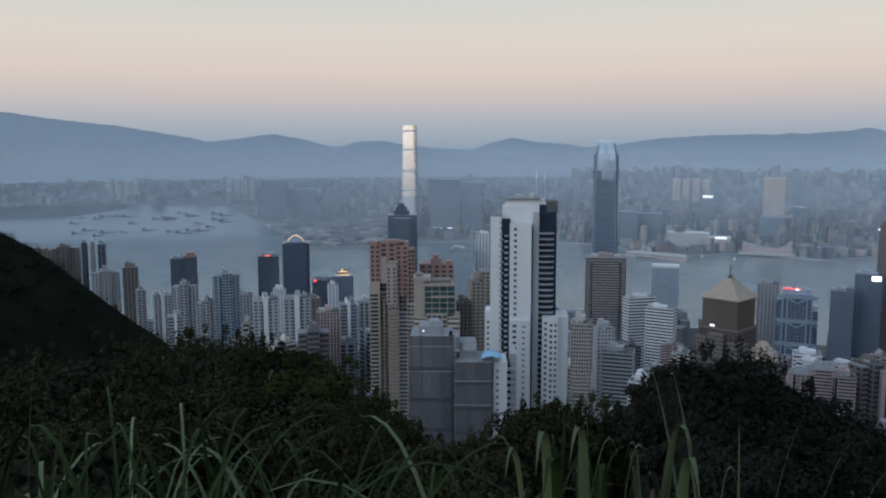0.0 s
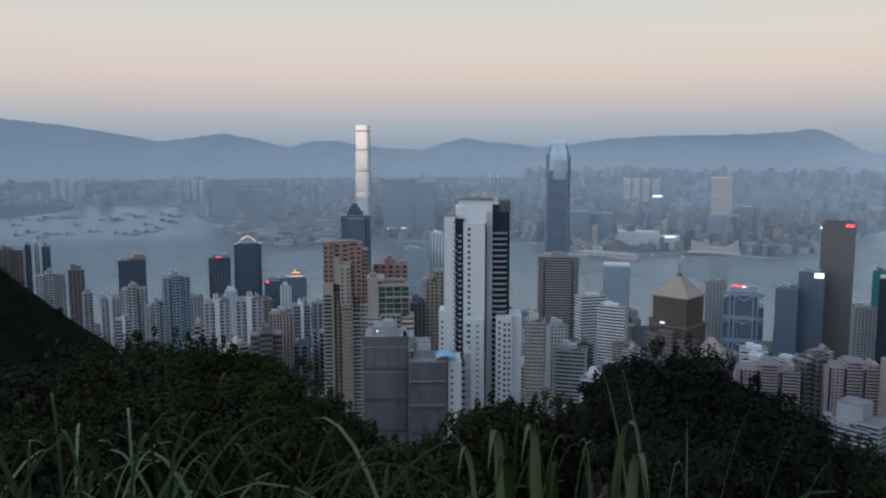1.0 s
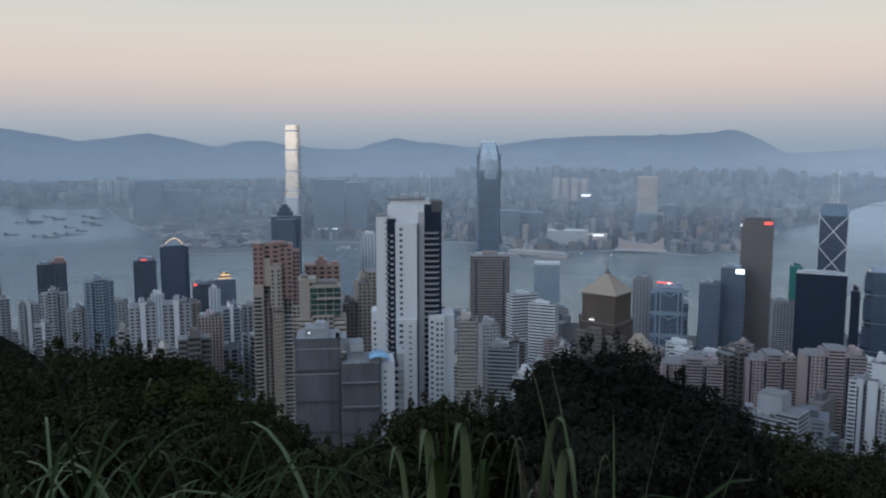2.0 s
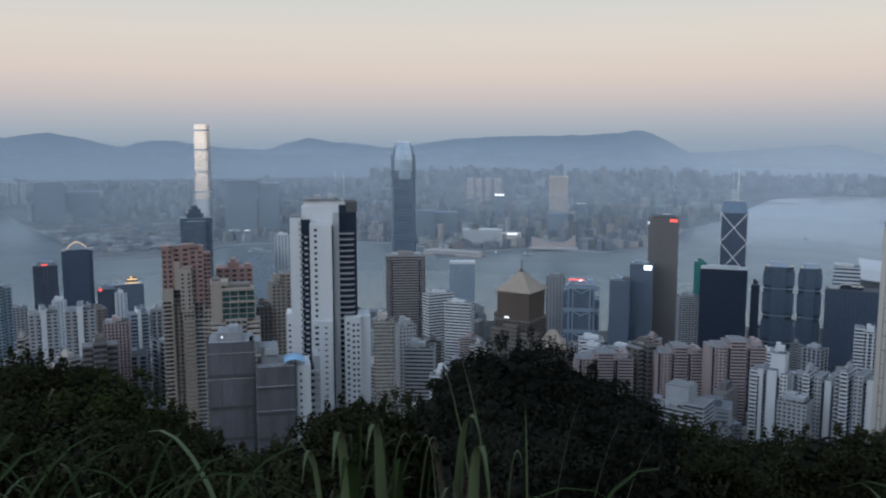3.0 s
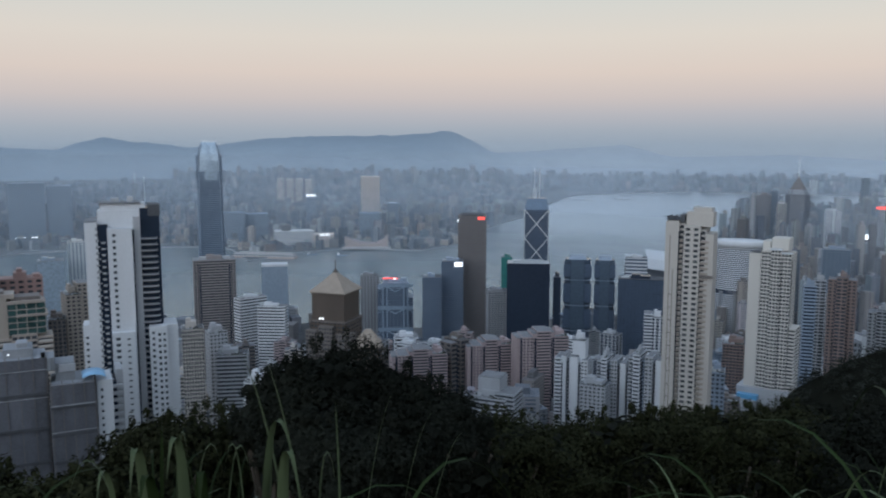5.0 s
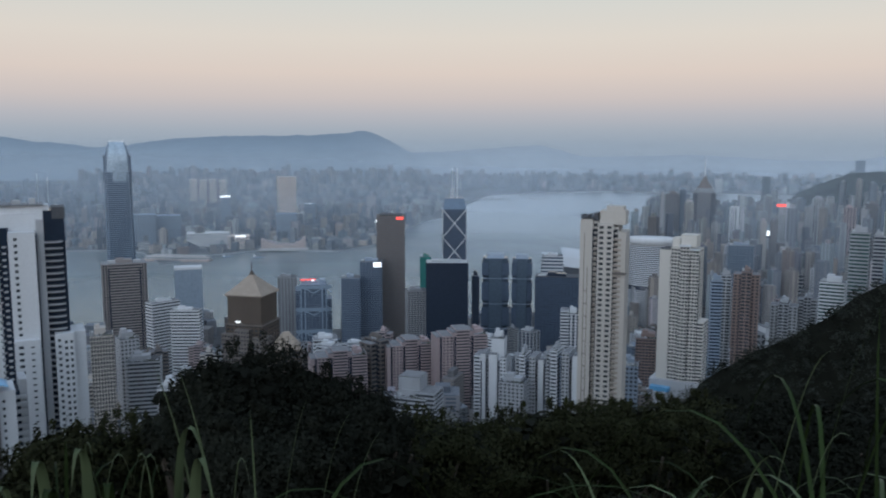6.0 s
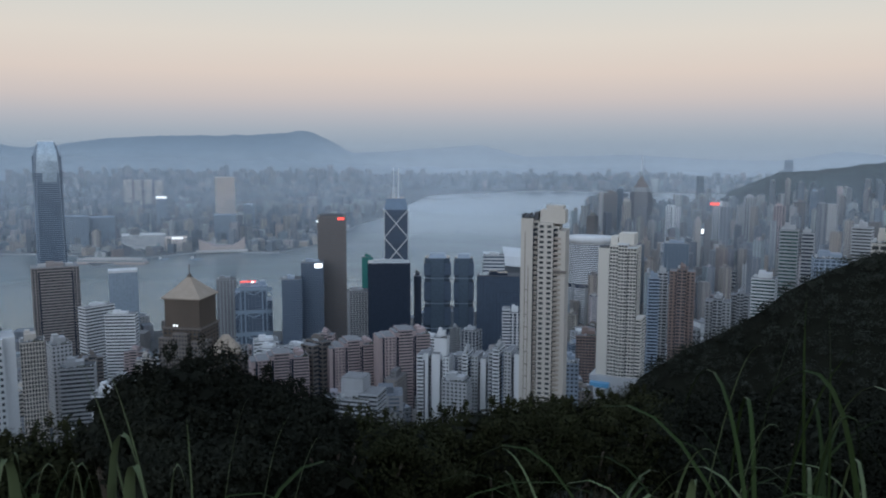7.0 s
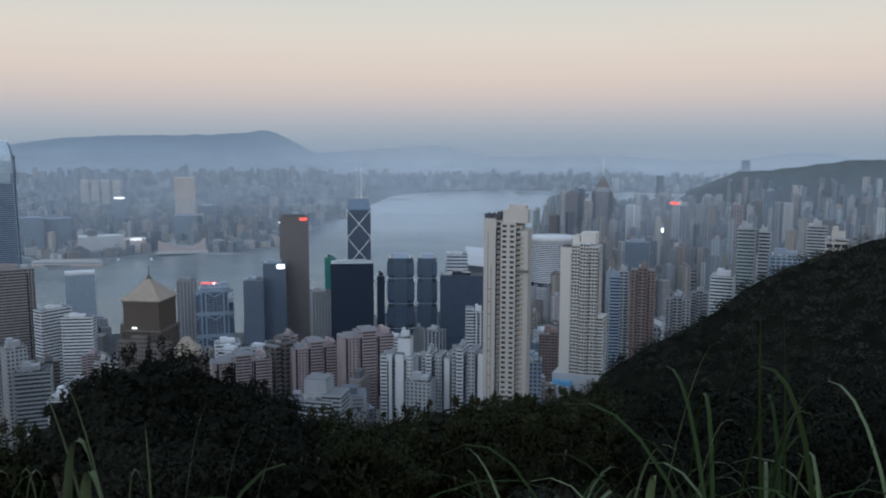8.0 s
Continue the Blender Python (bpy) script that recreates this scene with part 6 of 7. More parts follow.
def grass():
    rng = random.Random(8)
    v, f, v2, f2 = [], [], [], []
    # (az0, az1, count, el of the highest arch)
    for az0, az1, n, cap in ((-38, -20, 210, -18.6), (-20, -10, 120, -20.4), (-10, 4, 90, -21.8), (4, 13, 60, -21.4), (13, 20, 16, -22.0), (20, 46, 24, -23.4), (46, 55, 34, -21.8), (55, 80, 130, -17.2)):
        for k in range(n):
            az, r = rng.uniform(az0, az1), rng.uniform(1.7, 3.3)
            g = ground(az, r)
            b = spot(az, r, g - 0.05)
            a = rng.uniform(0, 6.283)
            top = EYE + r * math.tan(radians(cap - 9.0 * rng.random() ** 0.8)) - g
            if top < 0.12:
                continue
            reach = top * rng.uniform(0.5, 1.25)
            droop = rng.uniform(0.05, 0.7)
            h1 = top * (2 + math.sqrt(max(0.0, 4 - 4 * droop))) / 2
            bend = b + Vector((math.cos(a) * reach * 0.42, math.sin(a) * reach * 0.42, h1))
            tip = b + Vector((math.cos(a) * reach, math.sin(a) * reach, top * droop))
            w = rng.uniform(0.004, 0.015)
            if rng.random() < 0.24:
                add_blade(v2, f2, b, bend, tip, w, 14)
            else:
                add_blade(v, f, b, bend, tip, w, 14)
    me = mesh_of("grass", v, f, True)
    me.materials.append(M["grass"])
    tagged(new("grass", me), "tall arching green grass at the edge of the slope", "grass", "", "stuff")
    me = mesh_of("grass", v2, f2, True)
    me.materials.append(M["grass_pale"])
    tagged(new("grass", me), "pale arching grass blades at the slope's edge", "grass", "", "stuff")


grass()


def clump(label, blades, material):
    """A clump of long blades: (az, r of the foot; az, el, r of the bend; az, el, r of the tip; width)."""
    az, r = blades[0][0], blades[0][1]
    c = new("grass_clump")
    p = spot(az, r, ground(az, r))
    c.matrix_world = Matrix.Translation(p)
    tagged(c, label, "grass", "long grass clumps")
    for a0, r0, a1, e1, r1, a2, e2, r2, w in blades:
        v, f = [], []
        foot = spot(a0, r0, ground(a0, r0) - 0.05) - p
        bend = spot(a1, r1, EYE + r1 * math.tan(radians(e1))) - p
        tip = spot(a2, r2, EYE + r2 * math.tan(radians(e2))) - p
        add_blade(v, f, foot, bend, tip, w, 14)
        part("blade", mesh_of("blade", v, f, True), M[material], c)
    return c


LONG = "long arching green grass blades close to the path"
clump(LONG, [(-9.8, 2.0, -8.4, -17.2, 2.0, -4.6, -24.5, 2.05, 0.030), (-10.5, 2.0, -7.9, -18.6, 1.9, -7.0, -22.5, 1.8, 0.022), (-11.6, 2.1, -12.4, -20.0, 2.1, -15.5, -22.0, 2.1, 0.018)], "grass")
clump(LONG, [(-15.6, 2.2, -16.8, -15.5, 2.2, -18.3, -12.7, 2.25, 0.020), (-15.9, 2.1, -17.5, -15.0, 2.1, -15.4, -22.0, 2.05, 0.016), (-16.8, 2.0, -20.0, -16.5, 2.0, -21.5, -19.6, 2.1, 0.028)], "grass")
clump(LONG, [(-27.8, 2.3, -27.0, -14.5, 2.3, -23.5, -18.8, 2.2, 0.022), (-28.6, 2.3, -27.4, -15.5, 2.3, -25.0, -17.4, 2.2, 0.018), (-24.5, 2.1, -22.8, -14.8, 2.1, -19.4, -19.4, 2.0, 0.020), (-28.9, 2.0, -29.4, -17.0, 2.0, -28.0, -22.0, 1.9, 0.040), (-29.0, 2.4, -28.4, -16.0, 2.4, -27.0, -12.4, 2.4, 0.012)], "grass_pale")
clump(LONG, [(8.0, 2.0, 7.6, -10.0, 2.0, 6.6, -22.6, 1.9, 0.034), (9.4, 2.05, 9.6, -10.5, 2.0, 10.4, -21.0, 2.0, 0.018), (10.0, 2.0, 10.6, -9.6, 1.95, 9.0, -22.0, 1.9, 0.032), (9.0, 2.1, 5.4, -11.5, 2.1, 2.6, -22.4, 2.1, 0.016),
             (11.5, 2.1, 13.0, -11.5, 2.1, 14.6, -22.6, 2.1, 0.018), (8.6, 2.2, 10.8, -12.5, 2.2, 12.6, -21.8, 2.2, 0.014), (7.0, 2.1, 5.4, -13.0, 2.1, 4.4, -23.0, 2.0, 0.022)], "grass_pale")
clump(LONG, [(8.9, 1.9, 8.4, -12.5, 1.9, 7.2, -24.0, 1.8, 0.036), (10.8, 1.9, 11.6, -12.0, 1.9, 11.2, -24.5, 1.8, 0.034), (7.6, 2.2, 8.6, -14.0, 2.2, 8.9, -17.4, 2.2, 0.010), (12.4, 2.1, 11.0, -13.0, 2.1, 9.2, -22.5, 2.1, 0.02)], "grass")
clump(LONG, [(19.4, 2.1, 17.2, -21.0, 2.1, 14.2, -14.2, 2.1, 0.034), (20.2, 2.2, 18.4, -21.5, 2.2, 15.7, -14.4, 2.2, 0.032), (15.8, 1.9, 15.2, -9.6, 1.9, 17.6, -21.0, 1.85, 0.036), (17.2, 1.9, 16.2, -10.2, 1.9, 18.2, -24.0, 1.8, 0.032), (14.6, 2.0, 14.4, -12.0, 2.0, 12.8, -22.0, 2.0, 0.018), (18.6, 2.0, 19.2, -13.0, 2.0, 20.6, -23.0, 2.0, 0.02)], "grass_pale")
clump("thin pale grass stems beside the dark tree", [(20.5, 2.4, 22.6, -20.0, 2.4, 24.6, -17.1, 2.4, 0.010), (23.0, 2.4, 25.0, -21.0, 2.4, 27.4, -18.5, 2.4, 0.010), (24.4, 2.3, 27.0, -21.8, 2.3, 29.7, -19.7, 2.3, 0.011), (20.9, 2.4, 20.7, -20.0, 2.4, 20.4, -17.6, 2.4, 0.007)], "grass_pale")
clump(LONG, [(65.2, 2.2, 64.4, -14.0, 2.2, 63.8, -10.0, 2.2, 0.014), (59.0, 2.4, 61.5, -13.0, 2.4, 66.3, -12.0, 2.3, 0.020), (67.2, 2.1, 67.6, -2.6, 2.1, 59.8, -17.2, 2.2, 0.034), (63.4, 2.0, 62.6, -11.4, 2.0, 66.4, -17.2, 2.0, 0.034), (64.8, 2.3, 62.2, -14.6, 2.4, 62.4, -9.2, 2.4, 0.012), (57.8, 2.5, 59.0, -16.0, 2.5, 62.8, -9.0, 2.5, 0.012)], "grass")
clump("arching pale grass blades over the eastern scrub", [(53.2, 2.3, 54.0, -16.6, 2.3, 57.6, -20.0, 2.2, 0.020), (54.8, 2.1, 56.0, -18.4, 2.1, 56.4, -22.0, 2.0, 0.036), (57.2, 2.4, 58.6, -14.4, 2.4, 61.4, -18.0, 2.4, 0.016), (54.0, 2.6, 57.6, -11.6, 2.6, 60.0, -12.8, 2.5, 0.010), (50.6, 2.2, 46.2, -21.0, 2.3, 42.6, -20.7, 2.4, 0.016), (52.8, 2.0, 53.2, -20.6, 2.0, 55.6, -22.6, 1.9, 0.022)], "grass_pale")


# ---- the older quarters to the west: towers that can be told apart ----
def up(az, r, el):
    return EYE + r * math.tan(radians(el))


OLD = "towers of the western quarter"
STRIPE = [(0.0, 0.42, 0.0, 1.0, 3, "grid", None), (0.40, 0.60, -0.06, 1.0, -2, "solid", "white"), (0.58, 1.0, 0.0, 1.0, 3, "grid", None)]
PLUS = [(0.0, 0.34, 0.2, 0.9, 3, "grid", None), (0.3, 0.7, 0.0, 1.0, 0, "wide", None), (0.66, 1.0, 0.2, 0.9, 3, "grid", None)]
for az, r, el, wr, wall, glass, mode, wings, label in (
        (-25.2, 1500, -6.4, 0.033, "taupe", "glass", "fins", PLUS, "broad brown-grey housing tower"),
        (-26.6, 1450, -6.6, 0.024, "taupe", "glass", "grid", (), "brown-grey housing tower"),
        (-24.0, 1560, -6.2, 0.0064, "bluegrey", "blackglass", "curtain", (), "slender dark harbour tower"),
        (-23.5, 1560, -6.15, 0.0053, "white", "glass", "solid", (), "slender white harbour tower"),
        (-22.95, 1560, -6.35, 0.0083, "bluegrey", "blackglass", "curtain", (), "slender dark harbour tower"),
        (-22.8, 1250, -8.1, 0.030, "grey", "glass", "grid", PLUS, "grey housing tower"),
        (-21.3, 1250, -7.95, 0.0164, "taupe", "glass", "fins", (), "slim brown-grey housing tower"),
        (-20.7, 1100, -9.5, 0.0098, "grey", "glass", "wide", (), "slim grey housing tower"),
        (-19.4, 1150, -9.8, 0.020, "grey", "glass", "grid", STRIPE, "grey tower with a white stripe"),
        (-17.9, 1050, -9.3, 0.026, "grey", "glass", "wide", PLUS, "grey banded housing tower"),
        (-16.5, 1000, -10.5, 0.023, "grey", "glass", "wide", PLUS, "grey stepped housing tower"),
        (-15.2, 1000, -8.7, 0.031, "bluegrey", "greenglass", "wide", PLUS, "dark green-glazed stepped housing tower"),
        (-12.6, 850, -10.45, 0.030, "grey", "glass", "wide", STRIPE, "grey tower with a broad white stripe"),
        (-10.4, 850, -10.4, 0.032, "grey", "glass", "fins", STRIPE, "grey tower with a broad white stripe"),
        (-8.2, 760, -11.6, 0.0276, "pink", "glass", "fins", (), "dull pink housing tower with dense windows"),
        (-6.9, 820, -10.9, 0.020, "bluegrey", "glass", "fins", STRIPE, "blue-grey housing tower"),
        (-5.6, 820, -11.0, 0.018, "grey", "glass", "fins", (), "grey housing tower with ribbed front"),
        (-14.0, 1150, -10.2, 0.020, "grey", "glass", "grid", (), "grey housing tower"),
        (-18.6, 900, -11.2, 0.018, "grey", "glass", "grid", STRIPE, "grey tower with a white stripe"),
        (-11.6, 1300, -9.9, 0.014, "white", "paleglass", "fins", (), "slim white tower"),
        (-7.9, 1250, -9.7, 0.012, "white", "paleglass", "fins", (), "slim white tower"),
        (-9.3, 1000, -10.6, 0.016, "taupe", "glass", "grid", (), "brown-grey housing tower")):
    tower("apartment_tower", label + " in the old quarter", az, r, wr * r, min(wr * r, 26), up(az, r, el), wall, glass, mode if mode != "solid" else "wide", 3.0, 3.2, ((az * 37) % 17) - 8, wings=wings, group=OLD, category="apartment tower")

# ---- the eastern town: towers that can be told apart ----
EAST = "towers of the eastern town"
for az, r, el, wr, wall, glass, mode, wings, label in (
        (53.5, 900, -8.35, 0.029, "pinkbrown", "glass", "fins", PLUS, "tall dull brown-pink ribbed housing tower"),
        (52.2, 950, -8.6, 0.012, "offwhite", "glass", "wide", (), "slim white housing tower"),
        (51.6, 900, -9.0, 0.013, "bluegrey", "blackglass", "bands", (), "dark banded housing tower"),
        (55.9, 950, -10.25, 0.029, "offwhite", "glass", "wide", PLUS, "pale grey housing tower"),
        (57.3, 960, -9.7, 0.019, "grey", "glass", "fins", PLUS, "pale ribbed housing tower"),
        (58.7, 900, -8.7, 0.026, "white", "greenglass", "bands", (), "white-banded housing block"),
        (60.1, 880, -5.45, 0.020, "grey", "greenglass", "bands", (), "tall green-glazed tower with balconies"),
        (61.2, 890, -5.6, 0.013, "offwhite", "blackglass", "bands", (), "tall tower with dark stacked balconies"),
        (64.3, 1000, -5.1, 0.020, "offwhite", "glass", "bands", (), "round-shouldered cream office tower"),
        (62.5, 780, -7.2, 0.035, "bluegrey", "blueglass", "wide", (), "blue-screened block among trees"),
        (53.0, 1500, -6.6, 0.028, "bluegrey", "blueglass", "curtain", (), "blue glass office block with a white roof"),
        (52.7, 2300, -4.05, 0.016, "white", "blackglass", "fins", STRIPE, "dark office tower with white corners"),
        (55.75, 2200, -3.7, 0.017, "offwhite", "glass", "fins", STRIPE, "tall pale office tower"),
        (48.55, 2700, -3.25, 0.015, "taupe", "greyglass", "curtain", (), "brown harbour tower"),
        (49.65, 2550, -3.8, 0.010, "cream", "glass", "fins", (), "cream harbour tower"),
        (49.2, 2750, -2.95, 0.008, "bluegrey", "blueglass", "curtain", (), "blue harbour tower"),
        (57.6, 2300, -3.4, 0.013, "offwhite", "glass", "fins", (), "pale slim tower"),
        (59.4, 2200, -3.9, 0.012, "pink", "glass", "fins", (), "pink-beige tower"),
        (60.6, 2300, -3.6, 0.012, "taupe", "glass", "fins", (), "brown-grey tower"),
        (61.4, 2500, -2.9, 0.008, "bluegrey", "blueglass", "curtain", (), "slim blue glass tower")):
    t = tower("office_tower" if "office" in label else "apartment_tower", label + " in the eastern town", az, r, wr * r, min(wr * r, 30), up(az, r, el), wall, glass, mode, 3.2, 4.4, ((az * 37) % 13) - 6, wings=wings, group=EAST, category="tower")
    if label == "tall pale office tower":
        lamps(t, "sign", [(-26, -2, -16.4, -15.6, t["top"] - 9, t["top"] - 3)], M["red_lamp"], "red roof sign")
t = tower("office_block", "low dark office block with a bright white sign", 54.67, 1900, 30, 24, 226, "bluegrey", "blackglass", "curtain", 3.6, 4.0, category="office block")
lamps(t, "sign", [(-6, 6, -12.9, -12.3, t["top"] - 12, t["top"] - 1)], M["white_lamp"], "bright white sign")
tower("apartment_block", "low cream block among trees on the ridge", 65.5, 420, 10, 10, up(0, 420, -6.1), "cream", "glass", "wide", 3.0, 3.0, 0, category="apartment block")

# ---- repeated housing towers that fill the town ----
def put(src, az, r, ztop, wide, turn):
    base = ground(az, r) - 5
    p = spot(az, r, base)
    k = (ztop - base) / src["top"]
    return copy_thing(src, pose(p.x, p.y, p.z, 0, 0, turn) @ Matrix.Diagonal((wide, wide, k, 1)))


kinds = []
for i, (wall, glass, mode, wings, label) in enumerate((
        ("offwhite", "glass", "grid", PLUS, "pale concrete housing tower with stepped wings"),
        ("grey", "glass", "wide", STRIPE, "grey housing tower with a white stair stripe"),
        ("taupe", "glass", "fins", PLUS, "brown-grey tiled housing tower"),
        ("cream", "glass", "grid", PLUS, "cream housing tower with wing blocks"),
        ("bluegrey", "blueglass", "curtain", (), "blue-grey glass office tower"),
        ("pink", "glass", "wide", PLUS, "dull pink tiled housing tower"),
        ("white", "glass", "bands", (), "white-banded office block"),
        ("grey", "blackglass", "fins", (), "dark-windowed concrete office block"))):
    kinds.append(tower("town_tower", label + " in the town", (-4.5, 8.2, 13.2, 16.5, 24.2, 28.6, 36.0, 39.0)[i], 1040 + 15 * i, 24, 22, 138 + 6 * (i % 3), wall, glass, mode, 4.6, 6.5, 10 - 5 * i, wings=wings, group="town towers", category="tower block"))

rng_f = random.Random(21)
taken = []
# (az0, az1, r0, r1, count, el of the highest roofs, lowest and highest storeys in metres)
for az0, az1, r0, r1, n, cap, h0, h1 in ((-30, -5, 950, 1750, 60, -10.2, 40, 130), (-16, -3, 700, 950, 16, -12.2, 60, 120), (8, 31, 760, 1240, 50, -13.0, 30, 110), (24, 46, 830, 1240, 38, -13.6, 30, 100),
                                         (12, 44, 1240, 1780, 34, -11.4, 25, 80), (46, 66, 950, 1500, 48, -8.6, 50, 130), (46, 66, 1500, 1900, 40, -5.8, 60, 150)):
    for k in range(n):
        for _ in range(12):
            az, r = rng_f.uniform(az0, az1), math.sqrt(rng_f.uniform(r0 * r0, r1 * r1))
            p = spot(az, r)
            if r < lerp(ISLAND, az) - 40 and all((p - q).length > 30 for q in taken):
                break
        else:
            continue
        taken.append(p)
        top = min(ground(az, r) + rng_f.uniform(h0, h1), up(az, r, cap - rng_f.uniform(0, 2.0)))
        if top - ground(az, r) < 14:
            continue
        put(rng_f.choice(kinds if r > 1200 or az > 45 else kinds[:4] + kinds[6:]), az, r, top, rng_f.uniform(0.75, 1.3), rng_f.choice((-az, -az + 25, -az - 20, -az + 45)) + rng_f.uniform(-5, 5))


# ---- low roofs between the towers, and the far town: uncountable ----
def town_stuff(name, label, spans, material, seed, turn_lock=None):
    rng = random.Random(seed)
    v, f = [], []
    for az0, az1, r0, r1, n, w0, w1, h0, h1 in spans:
        for k in range(n):
            az, r = rng.uniform(az0, az1), math.sqrt(rng.uniform(r0 * r0, r1 * r1))
            far = r > 5500 or (az < 46 and r > 2000)
            if far and r < lerp(SHORE, az) + 30:
                continue
            if not far and r > lerp(ISLAND, az) - 25:
                continue
            q = near_r(r) / r
            base = (sea_z(r) + 4) if far else max(ground(az, r) - 3 + sea_z(r), hill_foot(az, r))
            w, d, h = (rng.uniform(w0, w1) * q for _ in (0, 1, 2))
            h = rng.uniform(h0, h1) ** 1.0 * q
            if rng.random() < 0.12:
                h *= 1.35
            c = spot(az, near_r(r), base)
            a = radians(-az + rng.choice((0, 12, 30, -20)))
            ca, sa = math.cos(a), math.sin(a)
            stack = [(w, d, 0, h)]
            if rng.random() < 0.6:
                stack.append((w * 0.45, d * 0.5, h, h + rng.uniform(3, 7) * q))
            for ww, dd, zz0, zz1 in stack:
                b = len(v)
                for x in (-ww / 2, ww / 2):
                    for y in (-dd / 2, dd / 2):
                        for z in (zz0, zz1):
                            v.append((c.x + x * ca - y * sa, c.y + x * sa + y * ca, c.z + z))
                f.extend(tuple(b + i for i in face) for face in CUBE)
    me = mesh_of(name, v, f)
    me.materials.append(M[material])
    tagged(new(name, me), label, "buildings", "", "stuff")


for s, mt in ((1, "mid_pale"), (2, "mid_grey"), (3, "mid_warm")):
    town_stuff("low_houses", "crowded low roofs and blocks between the town towers", [(-30, 47, 620, 1300, 170, 12, 28, 12, 45), (-30, 44, 1300, 1900, 150, 18, 42, 12, 45), (46, 70, 900, 1700, 110, 14, 34, 15, 60), (46, 68, 1500, 2200, 260, 9, 20, 40, 135), (47, 68, 1500, 2250, 130, 10, 20, 110, 215)], mt, s)
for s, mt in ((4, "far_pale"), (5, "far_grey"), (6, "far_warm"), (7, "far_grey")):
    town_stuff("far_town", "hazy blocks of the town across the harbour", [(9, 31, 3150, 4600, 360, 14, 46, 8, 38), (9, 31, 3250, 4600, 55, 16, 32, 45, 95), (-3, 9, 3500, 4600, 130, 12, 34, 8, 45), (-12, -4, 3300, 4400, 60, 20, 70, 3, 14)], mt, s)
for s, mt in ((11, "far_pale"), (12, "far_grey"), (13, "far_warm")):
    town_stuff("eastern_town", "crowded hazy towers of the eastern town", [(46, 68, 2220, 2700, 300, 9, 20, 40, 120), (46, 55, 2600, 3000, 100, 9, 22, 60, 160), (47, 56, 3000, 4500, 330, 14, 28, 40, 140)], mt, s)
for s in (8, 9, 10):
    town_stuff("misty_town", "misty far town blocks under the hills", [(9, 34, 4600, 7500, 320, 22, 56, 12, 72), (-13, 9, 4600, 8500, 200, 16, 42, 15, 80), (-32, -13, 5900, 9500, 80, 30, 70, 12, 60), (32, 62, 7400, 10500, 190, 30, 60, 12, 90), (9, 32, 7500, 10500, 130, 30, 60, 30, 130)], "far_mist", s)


# ---- across the harbour: buildings that can be told apart ----
def far_tower(label, az, r, el_top, wrad, wall, glass, mode="fins", depth=0.7, wings=(), fh=6.0, bay=7.0):
    R = near_r(r)
    return tower("far_tower", label, az, R, wrad * R, wrad * R * depth, up(az, R, el_top), wall, glass, mode, fh, bay, 0, z0=sea_z(r) + 3, wings=wings, group="towers across the harbour", category="tower", gear=False)


# the distance haze's blue-grey is put into this base colour
M["haze_blue"] = surface("haze_tinted_far_panels", (0.20, 0.26, 0.33), 0.6, vary=0.08, grain=6, stain=40, bump=0)
# the next two are lightened to show through the haze sheets
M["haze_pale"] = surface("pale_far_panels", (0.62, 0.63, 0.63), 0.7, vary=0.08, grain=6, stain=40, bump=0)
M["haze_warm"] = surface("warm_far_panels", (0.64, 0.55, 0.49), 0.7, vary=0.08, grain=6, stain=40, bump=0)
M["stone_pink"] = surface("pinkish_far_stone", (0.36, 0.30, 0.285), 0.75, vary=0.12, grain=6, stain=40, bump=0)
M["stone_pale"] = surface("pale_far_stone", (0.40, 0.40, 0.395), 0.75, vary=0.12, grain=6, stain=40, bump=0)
# haze put into the glass colour: paler and duller than near windows
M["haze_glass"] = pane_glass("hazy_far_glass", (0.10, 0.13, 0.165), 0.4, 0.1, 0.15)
TEETH = [(0.0, 0.2, 0, 1, 0, "fins", None), (0.26, 0.46, 0, 1, 4, "fins", None), (0.53, 0.73, 0, 1, 2, "fins", None), (0.8, 1.0, 0, 1, 6, "fins", None)]
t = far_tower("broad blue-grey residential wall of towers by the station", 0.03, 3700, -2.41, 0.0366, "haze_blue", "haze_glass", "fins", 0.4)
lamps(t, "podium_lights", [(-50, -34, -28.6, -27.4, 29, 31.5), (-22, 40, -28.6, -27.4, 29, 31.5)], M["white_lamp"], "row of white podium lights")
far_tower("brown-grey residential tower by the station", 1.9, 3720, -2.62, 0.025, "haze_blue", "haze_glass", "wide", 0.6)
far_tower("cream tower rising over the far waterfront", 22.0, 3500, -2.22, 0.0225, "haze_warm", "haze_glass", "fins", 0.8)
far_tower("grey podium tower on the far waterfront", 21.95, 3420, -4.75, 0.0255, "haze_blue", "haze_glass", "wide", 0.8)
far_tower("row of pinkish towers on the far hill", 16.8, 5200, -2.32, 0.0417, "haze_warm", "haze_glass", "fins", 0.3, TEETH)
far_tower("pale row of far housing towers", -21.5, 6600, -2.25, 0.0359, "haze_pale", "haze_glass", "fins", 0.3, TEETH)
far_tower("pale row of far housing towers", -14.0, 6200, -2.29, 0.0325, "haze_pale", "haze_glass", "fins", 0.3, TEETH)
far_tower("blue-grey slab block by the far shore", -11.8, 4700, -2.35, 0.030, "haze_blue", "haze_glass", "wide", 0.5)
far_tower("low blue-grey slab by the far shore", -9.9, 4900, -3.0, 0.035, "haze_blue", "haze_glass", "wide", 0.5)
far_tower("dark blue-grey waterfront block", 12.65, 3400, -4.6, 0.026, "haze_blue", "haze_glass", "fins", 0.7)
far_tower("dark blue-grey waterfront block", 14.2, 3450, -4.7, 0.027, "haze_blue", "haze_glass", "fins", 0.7)
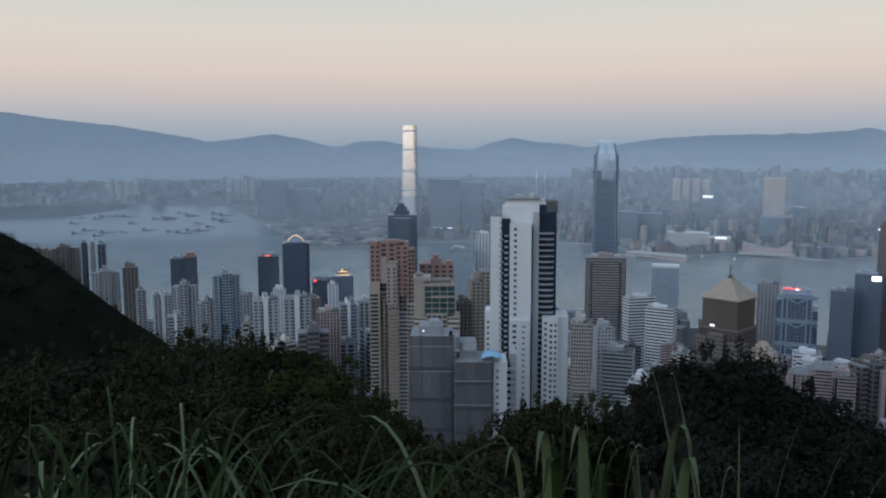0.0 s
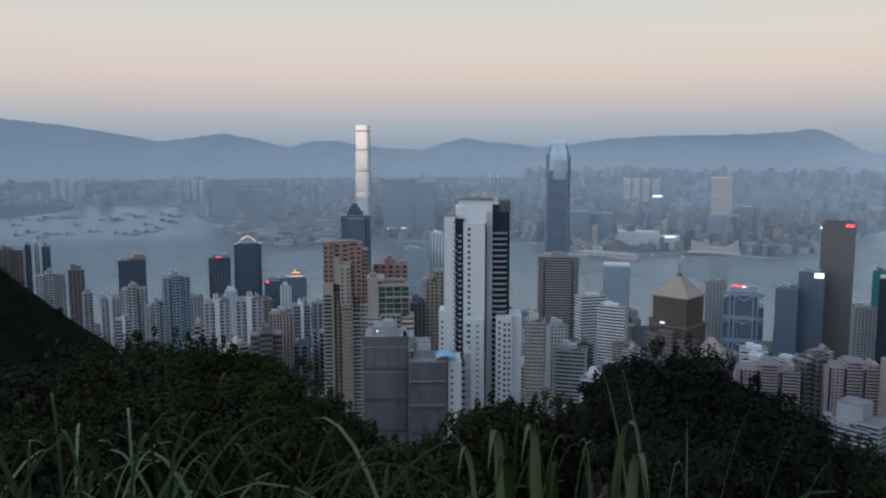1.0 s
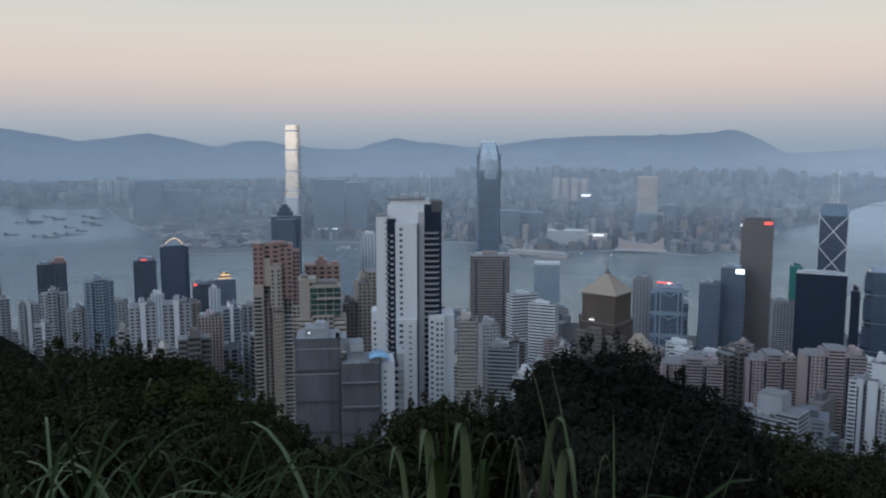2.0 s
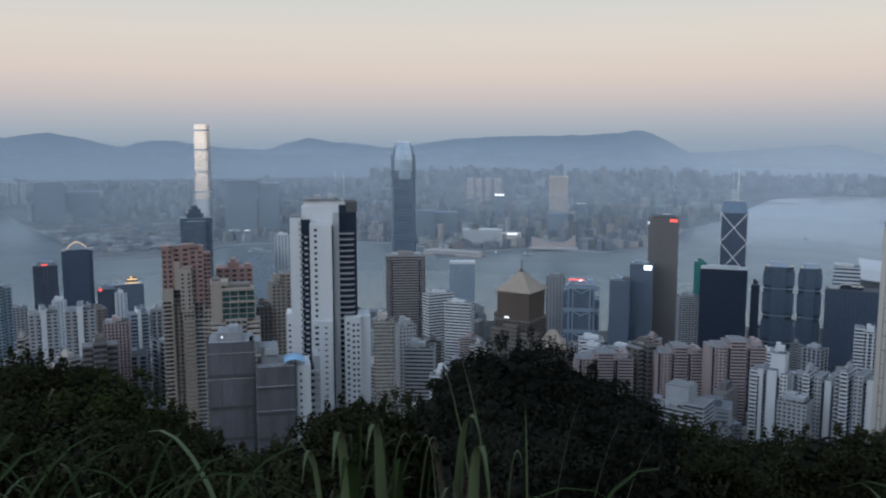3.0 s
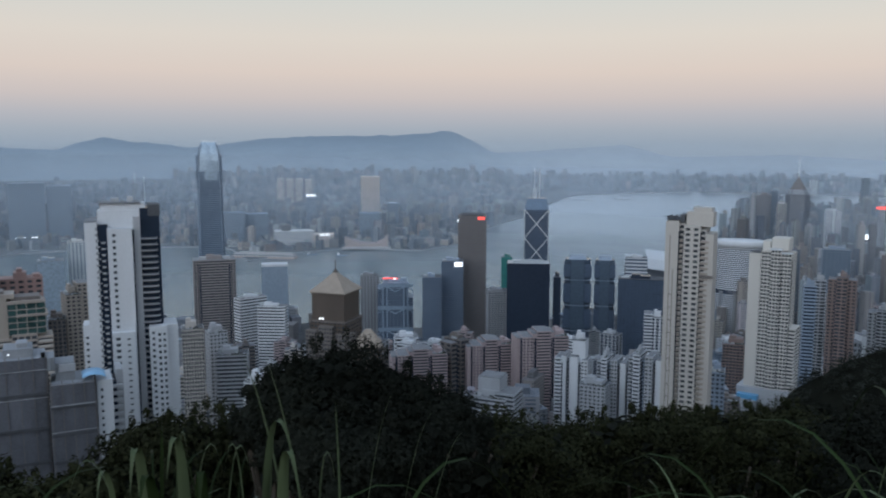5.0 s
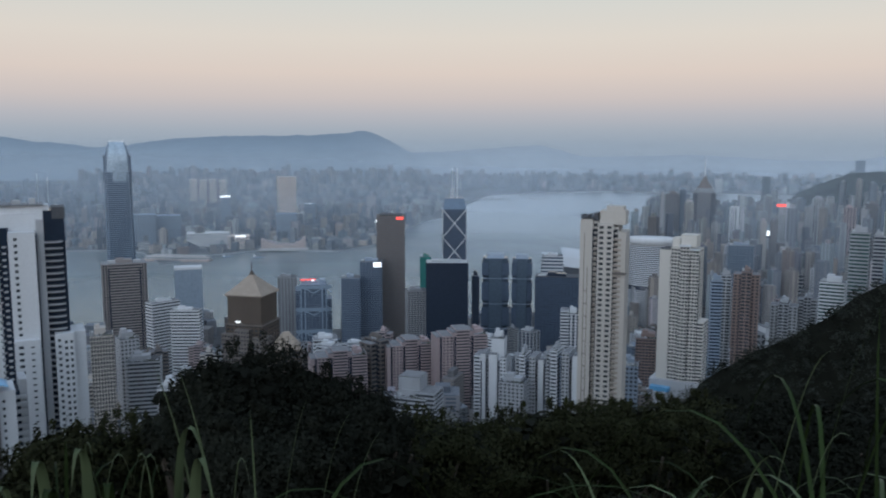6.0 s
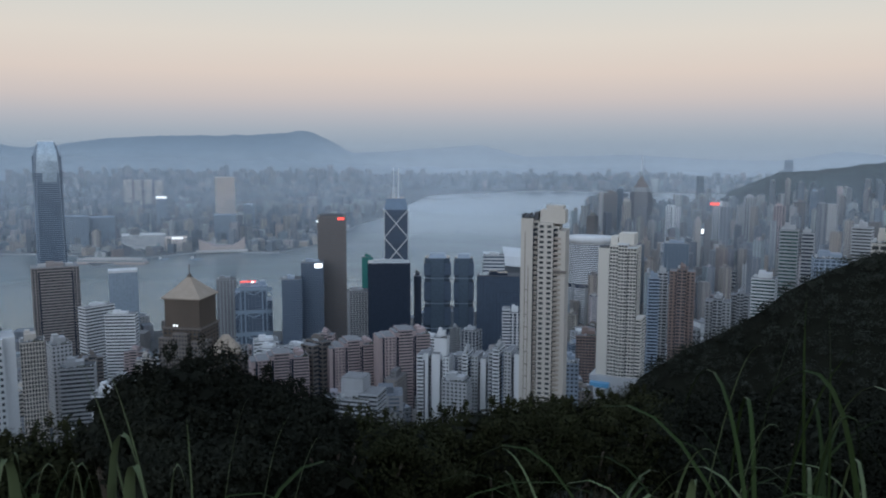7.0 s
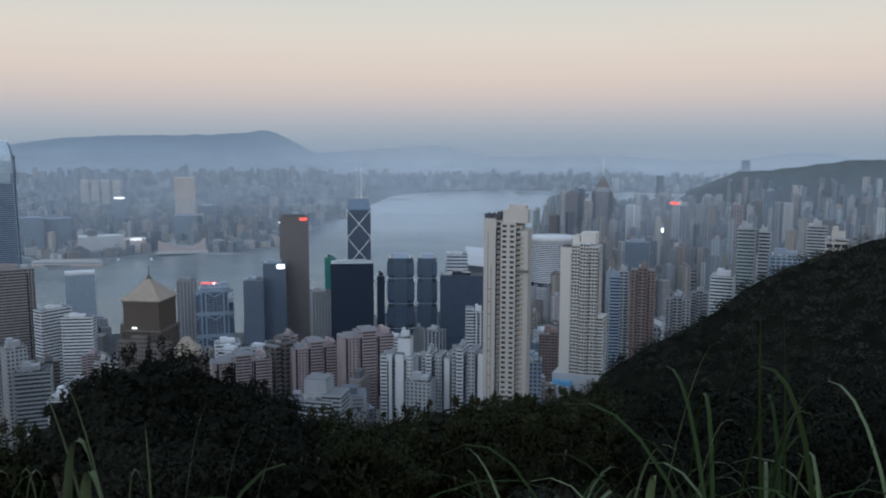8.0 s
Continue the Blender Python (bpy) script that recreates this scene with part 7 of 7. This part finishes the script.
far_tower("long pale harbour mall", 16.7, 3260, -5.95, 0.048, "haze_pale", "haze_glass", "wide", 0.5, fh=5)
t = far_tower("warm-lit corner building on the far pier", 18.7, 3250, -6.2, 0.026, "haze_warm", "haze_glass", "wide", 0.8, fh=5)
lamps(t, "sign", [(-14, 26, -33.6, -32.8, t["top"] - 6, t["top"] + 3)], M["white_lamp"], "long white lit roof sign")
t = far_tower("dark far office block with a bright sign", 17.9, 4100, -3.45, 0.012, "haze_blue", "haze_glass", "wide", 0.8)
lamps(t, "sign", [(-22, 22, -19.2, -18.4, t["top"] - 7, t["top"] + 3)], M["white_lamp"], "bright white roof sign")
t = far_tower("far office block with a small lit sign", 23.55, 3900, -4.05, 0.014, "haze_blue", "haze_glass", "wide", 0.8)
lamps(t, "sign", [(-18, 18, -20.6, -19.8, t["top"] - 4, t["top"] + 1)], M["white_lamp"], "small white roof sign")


far_tower("lone slim tower behind the eastern hill", 59.8, 5200, -0.95, 0.0095, "haze_blue", "haze_glass", "fins", 0.9)


def sloped_hall():
    """A windowless hall by the water, with a swept roof."""
    t = root("concert_hall", "windowless pinkish hall with a swept roof on the far waterfront", "hall", 21.7, 3210, 5, 0)
    v = [(-85, -20, 0), (85, -20, 0), (85, 40, 0), (-85, 40, 0), (-85, -20, 44), (-20, -20, 20), (40, -20, 20), (85, -20, 50), (85, 40, 50), (40, 40, 20), (-20, 40, 20), (-85, 40, 44)]
    f = [(0, 1, 7, 6, 5, 4), (1, 2, 8, 7), (2, 3, 11, 10, 9, 8), (3, 0, 4, 11), (4, 5, 10, 11), (5, 6, 9, 10), (6, 7, 8, 9), (3, 2, 1, 0)]
    part("body", mesh_of("body", v, f), M["stone_pink"], t)
    part("podium", boxes("podium", [(-95, 95, -34, -20, 0, 8)]), M["stone_pale"], t)
    t2 = root("pier_terminal", "long pale pier terminal reaching into the harbour", "pier", 14.6, 3020, 0, -24)
    part("deck", boxes("deck", [(-120, 125, -18, 22, -2, 7)]), M["stone_pink"], t2)
    part("hall", boxes("hall", [(-112, 120, -13, 17, 7, 16), (-90, 110, -8, 12, 16, 21)]), M["stone_pale"], t2)
    part("window_band", boxes("window_band", [(-110, 118, -13.4, -13.0, 9.5, 12.5)]), M["haze_glass"], t2)


sloped_hall()


# ---- ships ----
def ship(az, el, length, label, colour="haze_blue", cabin="haze_pale", turn=0, high=1.0):
    r = EYE / math.tan(radians(-el))
    q = near_r(r) / r
    p = spot(az, near_r(r), sea_z(r))
    t = new("ship")
    t.matrix_world = pose(p.x, p.y, p.z, 0, 0, -az + turn) @ Matrix.Scale(q, 4)
    tagged(t, label, "ship", "ships in the harbour")
    L, B = length / 2, length * 0.09
    hull = [[(-L, -B, z), (L * 0.75, -B, z), (L * (1.0 if z > 0 else 0.9), 0, z), (L * 0.75, B, z), (-L, B, z)] for z in (-1, 3.0 * high)]
    part("hull", loft("hull", hull), M[colour], t)
    part("cabin", boxes("cabin", [(-L * 0.85, -L * 0.45, -B * 0.7, B * 0.7, 3 * high, 9 * high), (-L * 0.75, -L * 0.6, -B * 0.5, B * 0.5, 9 * high, 12 * high)]), M[cabin], t)
    part("mast", bars("mast", [((L * 0.2, 0, 3 * high), (L * 0.2, 0, 16 * high))], 0.8), M["steel"], t)


rng_s = random.Random(5)
for k in range(32):
    ship(rng_s.uniform(-24.5, -15.0), rng_s.uniform(-5.9, -4.5), rng_s.uniform(40, 85), "dark anchored cargo barge in the western harbour", "darkroof", "glass", rng_s.uniform(-15, 15), 1.2)
ship(38.06, -6.1, 24, "small dark work boat", "bluegrey", "haze_blue", 40, 1.0)
ship(17.9, -7.6, 40, "small passenger ferry near the pier", "haze_blue", "haze_pale", 20, 1.0)
ship(20.0, -7.7, 46, "small passenger ferry near the pier", "haze_blue", "haze_pale", 5, 1.2)
ship(36.5, -3.75, 220, "pale distant freighter at anchor", "haze_pale", "haze_pale", 0, 1.3)
ship(39.5, -3.7, 160, "pale distant freighter at anchor", "haze_pale", "haze_pale", 0, 1.0)
